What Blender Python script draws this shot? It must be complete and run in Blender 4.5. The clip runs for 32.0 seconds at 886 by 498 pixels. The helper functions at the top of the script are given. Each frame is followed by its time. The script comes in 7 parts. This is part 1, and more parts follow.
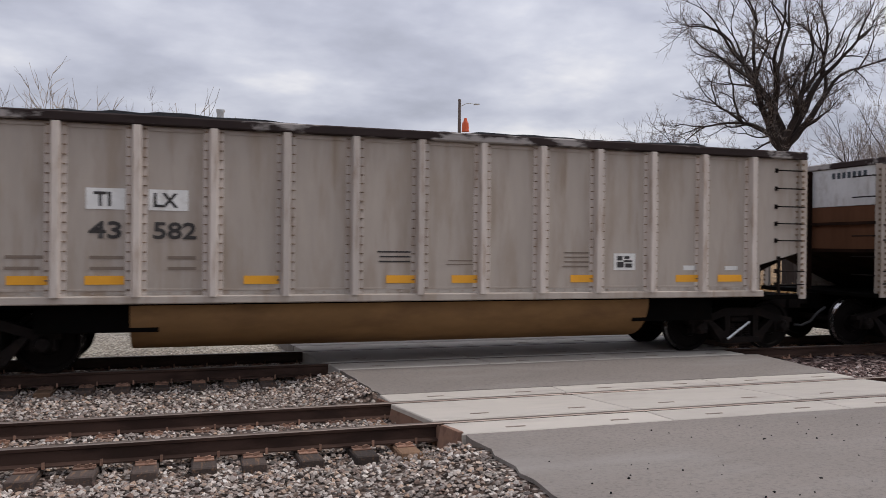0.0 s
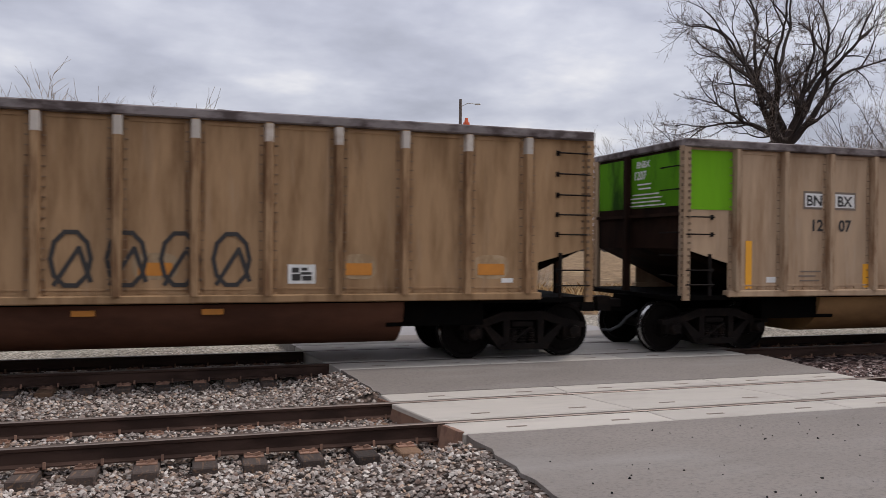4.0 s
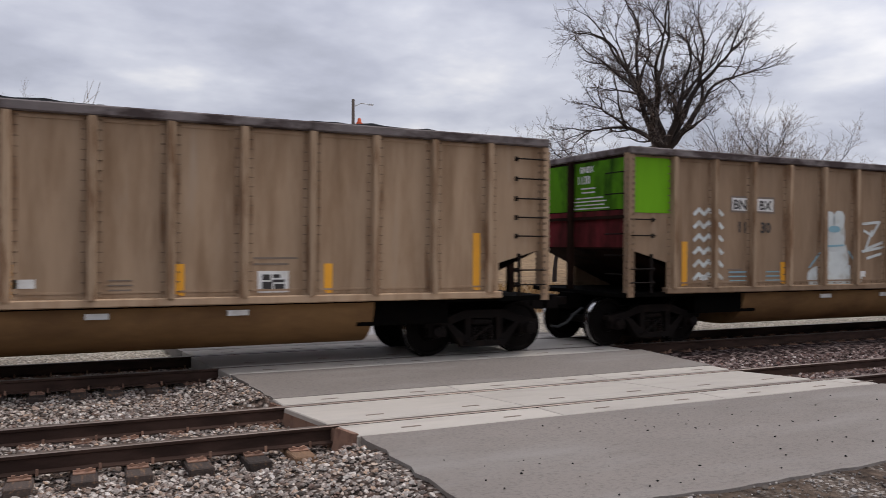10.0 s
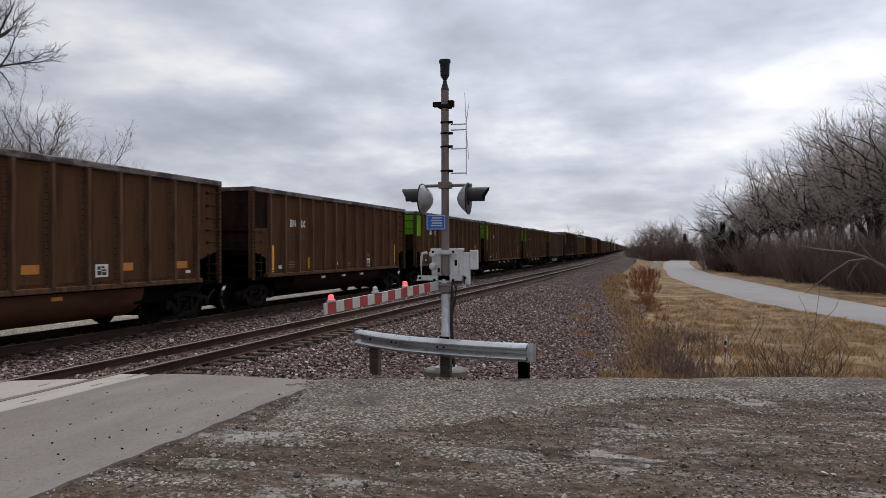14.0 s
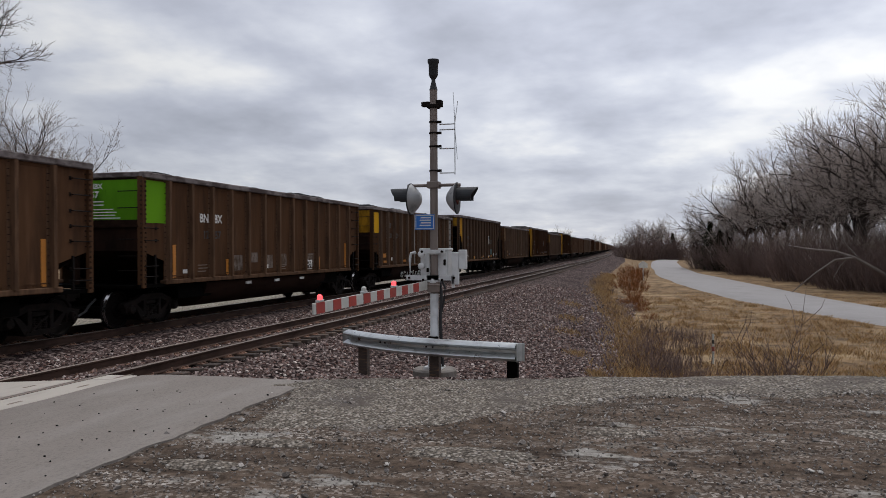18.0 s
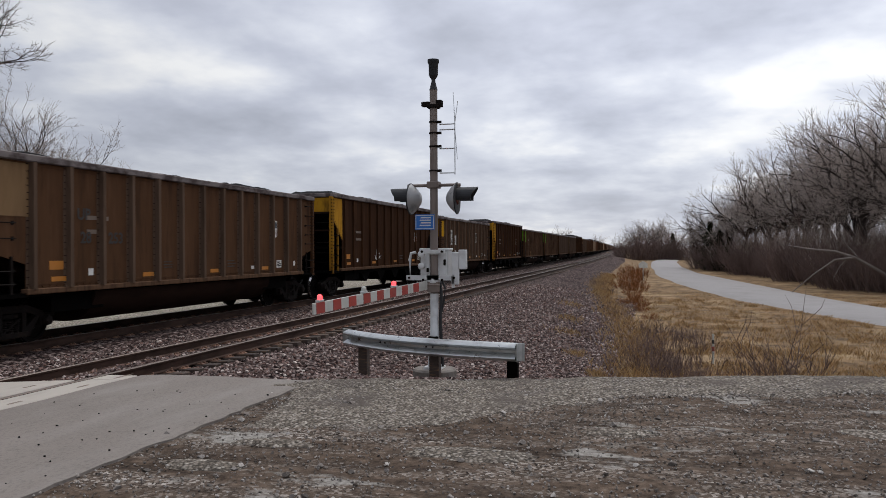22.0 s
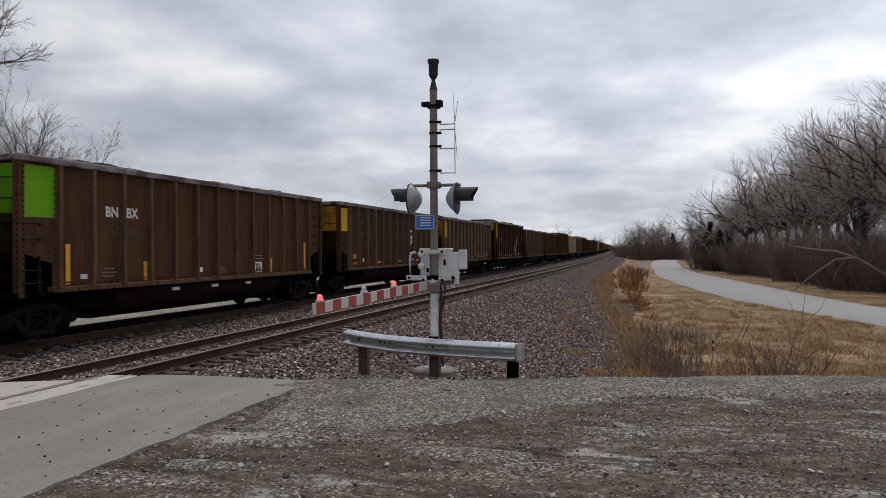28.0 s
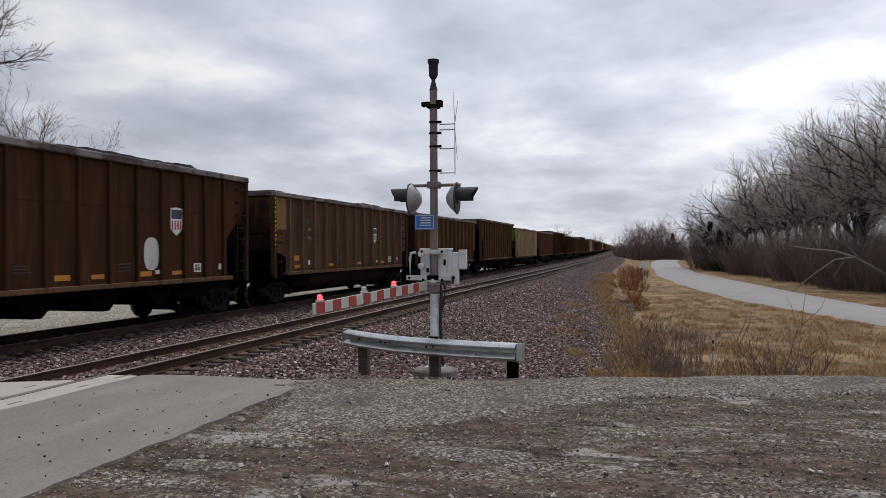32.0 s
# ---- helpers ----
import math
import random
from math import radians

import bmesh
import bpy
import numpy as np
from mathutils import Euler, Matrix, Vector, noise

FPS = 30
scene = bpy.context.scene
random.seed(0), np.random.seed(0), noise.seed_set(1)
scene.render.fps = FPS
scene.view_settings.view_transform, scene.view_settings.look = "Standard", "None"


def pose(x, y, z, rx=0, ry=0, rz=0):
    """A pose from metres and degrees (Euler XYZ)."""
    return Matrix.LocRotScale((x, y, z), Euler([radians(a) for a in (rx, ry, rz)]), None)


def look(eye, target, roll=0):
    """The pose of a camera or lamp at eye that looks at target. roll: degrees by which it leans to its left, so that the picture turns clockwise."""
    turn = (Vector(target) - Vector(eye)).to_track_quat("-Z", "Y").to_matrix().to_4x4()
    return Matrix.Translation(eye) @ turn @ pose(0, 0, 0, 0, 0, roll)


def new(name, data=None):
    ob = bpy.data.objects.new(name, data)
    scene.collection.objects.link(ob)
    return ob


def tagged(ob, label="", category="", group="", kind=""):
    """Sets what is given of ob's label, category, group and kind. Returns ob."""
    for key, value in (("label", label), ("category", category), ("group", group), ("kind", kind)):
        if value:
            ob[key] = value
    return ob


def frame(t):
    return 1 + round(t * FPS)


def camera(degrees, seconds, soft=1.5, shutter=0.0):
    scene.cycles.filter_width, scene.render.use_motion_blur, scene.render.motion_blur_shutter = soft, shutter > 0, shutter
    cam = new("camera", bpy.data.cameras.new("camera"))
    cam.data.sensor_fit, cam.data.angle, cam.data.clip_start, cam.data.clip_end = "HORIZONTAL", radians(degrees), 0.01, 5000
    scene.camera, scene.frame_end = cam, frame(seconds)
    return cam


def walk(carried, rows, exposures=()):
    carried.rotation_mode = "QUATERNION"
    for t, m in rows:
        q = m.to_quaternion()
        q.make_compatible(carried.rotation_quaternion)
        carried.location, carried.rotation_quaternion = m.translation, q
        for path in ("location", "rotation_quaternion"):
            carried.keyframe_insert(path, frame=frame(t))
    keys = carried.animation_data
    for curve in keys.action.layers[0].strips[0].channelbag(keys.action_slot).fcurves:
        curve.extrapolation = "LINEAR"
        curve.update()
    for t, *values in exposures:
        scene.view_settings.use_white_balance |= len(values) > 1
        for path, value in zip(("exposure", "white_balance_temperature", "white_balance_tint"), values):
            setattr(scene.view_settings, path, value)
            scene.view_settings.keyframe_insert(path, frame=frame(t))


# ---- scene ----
cam = camera(58.5, 32.0, soft=0.55, shutter=0.1)
EYE = 1.89
ROWS = [
    (0.0, -17.77, -0.29, -0.6), (0.5, -17.63, -0.3, -0.63), (1.0, -17.58, -0.3, -0.63), (3.0, -17.65, -0.3, -0.62),
    (6.0, -17.77, -0.29, -0.6), (9.0, -17.78, -0.3, -0.59), (9.5, -17.83, -0.3, -0.58), (9.6, -17.9, -0.29, -0.57),
    (9.7, -18.5, -0.27, -0.55), (9.8, -20.85, -0.23, -0.5), (9.9, -23.1, -0.2, -0.45), (10.0, -25.4, -0.17, -0.4),
    (10.3, -31.6, -0.13, -0.36), (10.5, -35.66, -0.11, -0.33), (11.0, -42.49, -0.07, -0.3), (11.5, -49.49, -0.04, -0.22),
    (12.0, -55.91, -0.03, -0.17), (12.5, -62.05, -0.02, -0.1), (13.0, -68.65, 0.0, 0.04), (13.5, -72.15, 0.0, 0.12),
    (14.0, -74.6, 0.0, 0.16), (14.5, -75.37, 0.0, 0.24), (16.5, -75.41, -0.02, 0.26), (32.0, -75.41, -0.02, 0.27)]
walk(cam, [(t, pose(0, 0, EYE, 90 + p, r, y)) for t, y, p, r in ROWS],
     exposures=[(0.0, 0.08, 6450, 13), (9.6, 0.09, 6450, 13), (11.0, 0.02, 6450, 12), (12.5, 0.03, 6450, 12), (13.5, -0.13, 6450, 11), (18.0, -0.22, 6450, 10), (20.0, -0.14, 6450, 10),
                (24.0, -0.13, 6450, 10), (25.0, -0.2, 6450, 10), (28.0, -0.19, 6450, 10), (29.5, -0.1, 6450, 10), (31.0, -0.2, 6450, 10), (32.0, -0.12, 6450, 10)])

# ---- light: an overcast winter sky with a veiled sun ----
world = bpy.data.worlds.new("sky")
scene.world = world
world.use_nodes = True
wn, wl = world.node_tree.nodes, world.node_tree.links
wn.clear()


def wnode(kind, **vals):
    n = wn.new(kind)
    for k, v in vals.items():
        n.inputs[k].default_value = v
    return n


tc = wn.new("ShaderNodeTexCoord")
sep = wn.new("ShaderNodeSeparateXYZ")
wl.new(tc.outputs["Generated"], sep.inputs[0])
zz = wn.new("ShaderNodeMath"); zz.operation = "MAXIMUM"; zz.inputs[1].default_value = 0.0
wl.new(sep.outputs["Z"], zz.inputs[0])
zo = wn.new("ShaderNodeMath"); zo.operation = "ADD"; zo.inputs[1].default_value = 0.2
wl.new(zz.outputs[0], zo.inputs[0])
dx = wn.new("ShaderNodeMath"); dx.operation = "DIVIDE"
dy = wn.new("ShaderNodeMath"); dy.operation = "DIVIDE"
wl.new(sep.outputs["X"], dx.inputs[0]); wl.new(zo.outputs[0], dx.inputs[1])
wl.new(sep.outputs["Y"], dy.inputs[0]); wl.new(zo.outputs[0], dy.inputs[1])
comb = wn.new("ShaderNodeCombineXYZ")
wl.new(dx.outputs[0], comb.inputs[0]); wl.new(dy.outputs[0], comb.inputs[1])
big = wnode("ShaderNodeTexNoise", Scale=1.15, Detail=5.0, Roughness=0.5, Distortion=0.1)
fine = wnode("ShaderNodeTexNoise", Scale=3.4, Detail=6.0, Roughness=0.55, Distortion=0.1)
wl.new(comb.outputs[0], big.inputs["Vector"]); wl.new(comb.outputs[0], fine.inputs["Vector"])
addn = wn.new("ShaderNodeMath"); addn.operation = "MULTIPLY_ADD"; addn.inputs[1].default_value = 0.35
wl.new(fine.outputs["Fac"], addn.inputs[0]); wl.new(big.outputs["Fac"], addn.inputs[2])
ramp = wn.new("ShaderNodeValToRGB")
wl.new(addn.outputs[0], ramp.inputs[0])
cr = ramp.color_ramp
cr.elements[0].position, cr.elements[0].color = 0.48, (0.43, 0.45, 0.52, 1)
cr.elements[1].position, cr.elements[1].color = 0.86, (1.0, 1.0, 1.0, 1)
e = cr.elements.new(0.63); e.color = (0.585, 0.61, 0.70, 1)
e = cr.elements.new(0.74); e.color = (0.74, 0.765, 0.84, 1)
# an overcast sky is brighter towards the zenith
lift = wn.new("ShaderNodeMath"); lift.operation = "MULTIPLY_ADD"; lift.inputs[1].default_value = 0.95; lift.inputs[2].default_value = 0.86
wl.new(zz.outputs[0], lift.inputs[0])
sunward = wn.new("ShaderNodeVectorMath"); sunward.operation = "DOT_PRODUCT"; sunward.inputs[1].default_value = (0.93, -0.36, 0.1)
wl.new(tc.outputs["Generated"], sunward.inputs[0])
veil = wn.new("ShaderNodeMapRange"); veil.interpolation_type = "SMOOTHSTEP"
for i, val in zip((1, 2, 3, 4), (0.35, 1.05, 0.8, 1.19)):
    veil.inputs[i].default_value = val
wl.new(sunward.outputs["Value"], veil.inputs[0])
both = wn.new("ShaderNodeMath"); both.operation = "MULTIPLY"
wl.new(lift.outputs[0], both.inputs[0]); wl.new(veil.outputs[0], both.inputs[1])
bgc = wn.new("ShaderNodeBackground")
wl.new(ramp.outputs[0], bgc.inputs[0]); wl.new(both.outputs[0], bgc.inputs[1])
sky = wn.new("ShaderNodeTexSky")
sky.sky_type, sky.sun_disc = "NISHITA", False
sky.sun_elevation, sky.sun_rotation = radians(62), radians(100)
bgs = wn.new("ShaderNodeBackground"); bgs.inputs[1].default_value = 0.1
wl.new(sky.outputs[0], bgs.inputs[0])
mixw = wn.new("ShaderNodeMixShader"); mixw.inputs[0].default_value = 0.92
wl.new(bgs.outputs[0], mixw.inputs[1]); wl.new(bgc.outputs[0], mixw.inputs[2])
wout = wn.new("ShaderNodeOutputWorld")
wl.new(mixw.outputs[0], wout.inputs[0])

sun_data = bpy.data.lights.new("sun", "SUN")
sun_data.energy, sun_data.angle, sun_data.color = 1.5, radians(14), (1.0, 0.96, 0.9)
sun = new("sun", sun_data)
sun.matrix_world = look((0.45 * 40, -0.12 * 40, 0.88 * 40), (0, 0, 0))


# ---- materials ----
def shade(name, col, rough=0.8, metal=0.0, var=0.25, big=0.7, small=9.0, stretch=(1, 1, 1), tint=None, tint_amount=0.5,
          tint_at=(0.5, 0.65), bump=0.3, grain=60.0, rnd=0.12, spec=0.4, tint2=None, tint2_at=(0.55, 0.62), tint2_scale=6.0, tint2_stretch=(1, 1, 1), offset=True):
    """Painted, earthen or metal surface: mottled at two scales, stained with tint in blotches or runs, finely rough."""
    m = bpy.data.materials.new(name)
    m.use_nodes = True
    nt = m.node_tree
    nodes, links = nt.nodes, nt.links
    b = nodes["Principled BSDF"]
    b.inputs["Roughness"].default_value, b.inputs["Metallic"].default_value = rough, metal
    b.inputs["Specular IOR Level"].default_value = spec
    co = nodes.new("ShaderNodeTexCoord")
    oi = nodes.new("ShaderNodeObjectInfo")
    src = co.outputs["Object"]
    if offset:
        sc = nodes.new("ShaderNodeMath"); sc.operation = "MULTIPLY"; sc.inputs[1].default_value = 57.0
        links.new(oi.outputs["Random"], sc.inputs[0])
        ad = nodes.new("ShaderNodeVectorMath"); ad.operation = "ADD"
        links.new(src, ad.inputs[0]); links.new(sc.outputs[0], ad.inputs[1])
        src = ad.outputs[0]

    def noise_(scale, st, detail=4.0):
        mp = nodes.new("ShaderNodeMapping"); mp.inputs["Scale"].default_value = st
        links.new(src, mp.inputs[0])
        n = nodes.new("ShaderNodeTexNoise")
        n.inputs["Scale"].default_value, n.inputs["Detail"].default_value = scale, detail
        n.inputs["Roughness"].default_value = 0.62
        links.new(mp.outputs[0], n.inputs["Vector"])
        return n.outputs["Fac"]

    def ranged(s, lo, hi, a, c):
        r = nodes.new("ShaderNodeMapRange")
        for i, v in zip((1, 2, 3, 4), (lo, hi, a, c)):
            r.inputs[i].default_value = v
        links.new(s, r.inputs[0])
        return r.outputs[0]

    def mixed(fac, a, c, mode="MIX"):
        x = nodes.new("ShaderNodeMix"); x.data_type = "RGBA"; x.blend_type = mode
        for sock, v in ((x.inputs[0], fac), (x.inputs[6], a), (x.inputs[7], c)):
            if isinstance(v, (tuple, list)):
                sock.default_value = (*v, 1) if len(v) == 3 else v
            elif isinstance(v, float):
                sock.default_value = v
            else:
                links.new(v, sock)
        return x.outputs[2]

    nb, ns = noise_(big, stretch), noise_(small, stretch)
    base = mixed(ranged(nb, 0.3, 0.7, 0.0, 1.0), tuple(c * (1 - var) for c in col), tuple(min(1, c * (1 + var)) for c in col))
    base = mixed(0.55, base, mixed(ranged(ns, 0.3, 0.7, 0.0, 1.0), tuple(c * (1 - var) for c in col), tuple(min(1, c * (1 + var)) for c in col)))
    if tint:
        n3 = noise_(small * 0.45, stretch, 6.0)
        base = mixed(ranged(n3, tint_at[0], tint_at[1], 0.0, tint_amount), base, tint)
    if tint2:
        n4 = noise_(tint2_scale, tint2_stretch, 5.0)
        base = mixed(ranged(n4, tint2_at[0], tint2_at[1], 0.0, 0.85), base, tint2)
    if rnd:
        hv = nodes.new("ShaderNodeHueSaturation")
        links.new(base, hv.inputs["Color"]); links.new(ranged(oi.outputs["Random"], 0, 1, 1 - rnd, 1 + rnd), hv.inputs["Value"])
        base = hv.outputs[0]
    links.new(base, b.inputs["Base Color"])
    rr = ranged(ns, 0.3, 0.7, max(0.02, rough - 0.12), min(1, rough + 0.12))
    links.new(rr, b.inputs["Roughness"])
    if bump:
        g = noise_(grain, (1, 1, 1), 5.0)
        bp = nodes.new("ShaderNodeBump")
        bp.inputs["Strength"].default_value, bp.inputs["Distance"].default_value = bump, 0.6 / grain
        links.new(g, bp.inputs["Height"]); links.new(bp.outputs[0], b.inputs["Normal"])
    return m


def stones(name, dark, light, warm, scale, bump=1.0, mud=None, mud_at=(0.5, 0.6), mud_scale=0.5):
    """Broken stone as seen from afar: cells of many greys with dark joints; mud between where it is given."""
    m = bpy.data.materials.new(name)
    m.use_nodes = True
    nodes, links = m.node_tree.nodes, m.node_tree.links
    b = nodes["Principled BSDF"]; b.inputs["Roughness"].default_value = 0.95; b.inputs["Specular IOR Level"].default_value = 0.05
    co = nodes.new("ShaderNodeTexCoord")
    v = nodes.new("ShaderNodeTexVoronoi"); v.inputs["Scale"].default_value = scale
    links.new(co.outputs["Object"], v.inputs["Vector"])
    sepc = nodes.new("ShaderNodeSeparateColor"); links.new(v.outputs["Color"], sepc.inputs[0])
    rp = nodes.new("ShaderNodeValToRGB"); links.new(sepc.outputs[0], rp.inputs[0])
    rp.color_ramp.elements[0].color, rp.color_ramp.elements[1].color = (*dark, 1), (*light, 1)
    el = rp.color_ramp.elements.new(0.55); el.color = (*warm, 1)
    gap = nodes.new("ShaderNodeMapRange"); gap.inputs[1].default_value = 0.25; gap.inputs[2].default_value = 0.75; gap.inputs[3].default_value = 1.0; gap.inputs[4].default_value = 0.35
    links.new(v.outputs["Distance"], gap.inputs[0])
    mu = nodes.new("ShaderNodeMix"); mu.data_type = "RGBA"; mu.blend_type = "MULTIPLY"; mu.inputs[0].default_value = 1.0
    links.new(rp.outputs[0], mu.inputs[6]); links.new(gap.outputs[0], mu.inputs[7])
    n = nodes.new("ShaderNodeTexNoise"); n.inputs["Scale"].default_value = mud_scale; n.inputs["Detail"].default_value = 8.0; n.inputs["Roughness"].default_value = 0.65
    links.new(co.outputs["Object"], n.inputs["Vector"])
    out = mu.outputs[2]
    if mud:
        r = nodes.new("ShaderNodeMapRange"); r.inputs[1].default_value, r.inputs[2].default_value = mud_at
        links.new(n.outputs["Fac"], r.inputs[0])
        mm = nodes.new("ShaderNodeMix"); mm.data_type = "RGBA"
        links.new(r.outputs[0], mm.inputs[0]); links.new(out, mm.inputs[6]); mm.inputs[7].default_value = (*mud, 1)
        out = mm.outputs[2]
    else:
        hv = nodes.new("ShaderNodeHueSaturation"); r = nodes.new("ShaderNodeMapRange")
        r.inputs[1].default_value, r.inputs[2].default_value, r.inputs[3].default_value, r.inputs[4].default_value = 0.3, 0.7, 0.75, 1.25
        links.new(n.outputs["Fac"], r.inputs[0]); links.new(r.outputs[0], hv.inputs["Value"]); links.new(out, hv.inputs["Color"])
        out = hv.outputs[0]
    links.new(out, b.inputs["Base Color"])
    bp = nodes.new("ShaderNodeBump"); bp.inputs["Strength"].default_value = bump; bp.inputs["Distance"].default_value = 0.5 / scale; bp.invert = True
    links.new(v.outputs["Distance"], bp.inputs["Height"]); links.new(bp.outputs[0], b.inputs["Normal"])
    return m


def muddy(name):
    """Gravel pressed into mud: dark wheel streaks, pale heaps, small stones."""
    m = bpy.data.materials.new(name)
    m.use_nodes = True
    nodes, links = m.node_tree.nodes, m.node_tree.links
    b = nodes["Principled BSDF"]; b.inputs["Roughness"].default_value = 0.95; b.inputs["Specular IOR Level"].default_value = 0.05
    co = nodes.new("ShaderNodeTexCoord")

    def noise_(scale, st, detail=8.0, rough=0.65):
        mp = nodes.new("ShaderNodeMapping"); mp.inputs["Scale"].default_value = st; mp.inputs["Rotation"].default_value = (0, 0, 0.15)
        links.new(co.outputs["Object"], mp.inputs[0])
        n = nodes.new("ShaderNodeTexNoise"); n.inputs["Scale"].default_value = scale; n.inputs["Detail"].default_value = detail; n.inputs["Roughness"].default_value = rough
        links.new(mp.outputs[0], n.inputs["Vector"])
        return n.outputs["Fac"]

    def mix(fac, lo, hi, a, c):
        r = nodes.new("ShaderNodeMapRange"); r.inputs[1].default_value, r.inputs[2].default_value = lo, hi
        links.new(fac, r.inputs[0])
        x = nodes.new("ShaderNodeMix"); x.data_type = "RGBA"
        links.new(r.outputs[0], x.inputs[0])
        for sock, v in ((x.inputs[6], a), (x.inputs[7], c)):
            if isinstance(v, tuple):
                sock.default_value = (*v, 1)
            else:
                links.new(v, sock)
        return x.outputs[2]

    v = nodes.new("ShaderNodeTexVoronoi"); v.inputs["Scale"].default_value = 34
    links.new(co.outputs["Object"], v.inputs["Vector"])
    sc_ = nodes.new("ShaderNodeSeparateColor"); links.new(v.outputs["Color"], sc_.inputs[0])
    rp = nodes.new("ShaderNodeValToRGB"); links.new(sc_.outputs[0], rp.inputs[0])
    rp.color_ramp.elements[0].color, rp.color_ramp.elements[1].color = (0.035, 0.027, 0.023, 1), (0.44, 0.4, 0.36, 1)
    el = rp.color_ramp.elements.new(0.6); el.color = (0.155, 0.122, 0.098, 1)
    earth = mix(noise_(9.0, (1, 1, 1)), 0.35, 0.68, (0.044, 0.032, 0.024), (0.16, 0.117, 0.088))
    base = mix(noise_(1.3, (1.6, 0.45, 1)), 0.46, 0.62, earth, rp.outputs[0])
    base = mix(noise_(1.1, (2.2, 0.45, 1)), 0.5, 0.62, base, mix(noise_(14.0, (1, 1, 1)), 0.4, 0.7, (0.032, 0.024, 0.019), (0.115, 0.085, 0.066)))
    base = mix(noise_(0.8, (1.5, 0.6, 1), 10.0, 0.7), 0.585, 0.64, base, mix(noise_(20.0, (1, 1, 1)), 0.35, 0.65, (0.2, 0.185, 0.165), (0.36, 0.34, 0.31)))
    links.new(base, b.inputs["Base Color"])
    bp = nodes.new("ShaderNodeBump"); bp.inputs["Strength"].default_value = 0.9; bp.inputs["Distance"].default_value = 0.02
    links.new(noise_(16.0, (1, 1, 1), 10.0, 0.75), bp.inputs["Height"]); links.new(bp.outputs[0], b.inputs["Normal"])
    return m


def island(name, cols, rough=0.9, bump=0.2, grain=80):
    """One colour per joined piece, drawn from cols."""
    m = bpy.data.materials.new(name)
    m.use_nodes = True
    nodes, links = m.node_tree.nodes, m.node_tree.links
    b = nodes["Principled BSDF"]; b.inputs["Roughness"].default_value = rough; b.inputs["Specular IOR Level"].default_value = 0.06
    g = nodes.new("ShaderNodeNewGeometry")
    rp = nodes.new("ShaderNodeValToRGB"); rp.color_ramp.interpolation = "LINEAR"
    links.new(g.outputs["Random Per Island"], rp.inputs[0])
    el = rp.color_ramp.elements
    el[0].color, el[1].color = (*cols[0], 1), (*cols[-1], 1)
    for i, c in enumerate(cols[1:-1], 1):
        k = el.new(i / (len(cols) - 1)); k.color = (*c, 1)
    co = nodes.new("ShaderNodeTexCoord"); n = nodes.new("ShaderNodeTexNoise"); n.inputs["Scale"].default_value = grain
    links.new(co.outputs["Object"], n.inputs["Vector"])
    hv = nodes.new("ShaderNodeHueSaturation"); links.new(rp.outputs[0], hv.inputs["Color"])
    r = nodes.new("ShaderNodeMapRange"); r.inputs[1].default_value, r.inputs[2].default_value, r.inputs[3].default_value, r.inputs[4].default_value = 0.3, 0.7, 0.8, 1.2
    links.new(n.outputs["Fac"], r.inputs[0]); links.new(r.outputs[0], hv.inputs["Value"]); links.new(hv.outputs[0], b.inputs["Base Color"])
    bp = nodes.new("ShaderNodeBump"); bp.inputs["Strength"].default_value = bump; bp.inputs["Distance"].default_value = 0.01
    links.new(n.outputs["Fac"], bp.inputs["Height"]); links.new(bp.outputs[0], b.inputs["Normal"])
    return m


def glow(name, col, strength):
    m = bpy.data.materials.new(name)
    m.use_nodes = True
    b = m.node_tree.nodes["Principled BSDF"]
    b.inputs["Base Color"].default_value = (*col, 1)
    b.inputs["Emission Color"].default_value = (*col, 1); b.inputs["Emission Strength"].default_value = strength
    b.inputs["Roughness"].default_value = 0.3
    return m


UPR = (2.2, 2.2, 0.35)   # runs of dirt stretched down the car sides
RUST = (0.16, 0.075, 0.035)
GREY = shade("weathered_grey_paint", (0.42, 0.365, 0.315), 0.7, 0, 0.1, 0.5, 3.0, UPR, (0.30, 0.235, 0.18), 0.6, (0.48, 0.66), 0.12, 40, tint2=(0.25, 0.18, 0.125), tint2_at=(0.6, 0.78), tint2_scale=1.6, tint2_stretch=(3.5, 1, 0.25), spec=0.02)
TAN = shade("weathered_tan_paint", (0.395, 0.278, 0.182), 0.72, 0, 0.15, 0.5, 3.0, UPR, (0.22, 0.135, 0.078), 0.7, (0.46, 0.68), 0.12, 40, spec=0.02, tint2=(0.42, 0.325, 0.24), tint2_at=(0.58, 0.78), tint2_scale=1.5, tint2_stretch=(3.0, 1, 0.3))
OCHRE = shade("weathered_ochre_paint", (0.325, 0.205, 0.112), 0.72, 0, 0.17, 0.5, 3.0, UPR, (0.155, 0.088, 0.045), 0.75, (0.46, 0.68), 0.12, 40, spec=0.02, tint2=(0.34, 0.24, 0.16), tint2_at=(0.58, 0.78), tint2_scale=1.5, tint2_stretch=(3.0, 1, 0.3))
BROWN = shade("rusty_brown_paint", (0.125, 0.06, 0.034), 0.75, 0, 0.18, 0.5, 3.0, UPR, (0.10, 0.048, 0.027), 0.5, (0.5, 0.68), 0.15, 40, spec=0.02)
DARK = shade("dark_brown_paint", (0.056, 0.028, 0.0145), 0.75, 0, 0.2, 0.5, 3.0, UPR, (0.06, 0.035, 0.022), 0.5, (0.5, 0.68), 0.15, 40, spec=0.02)
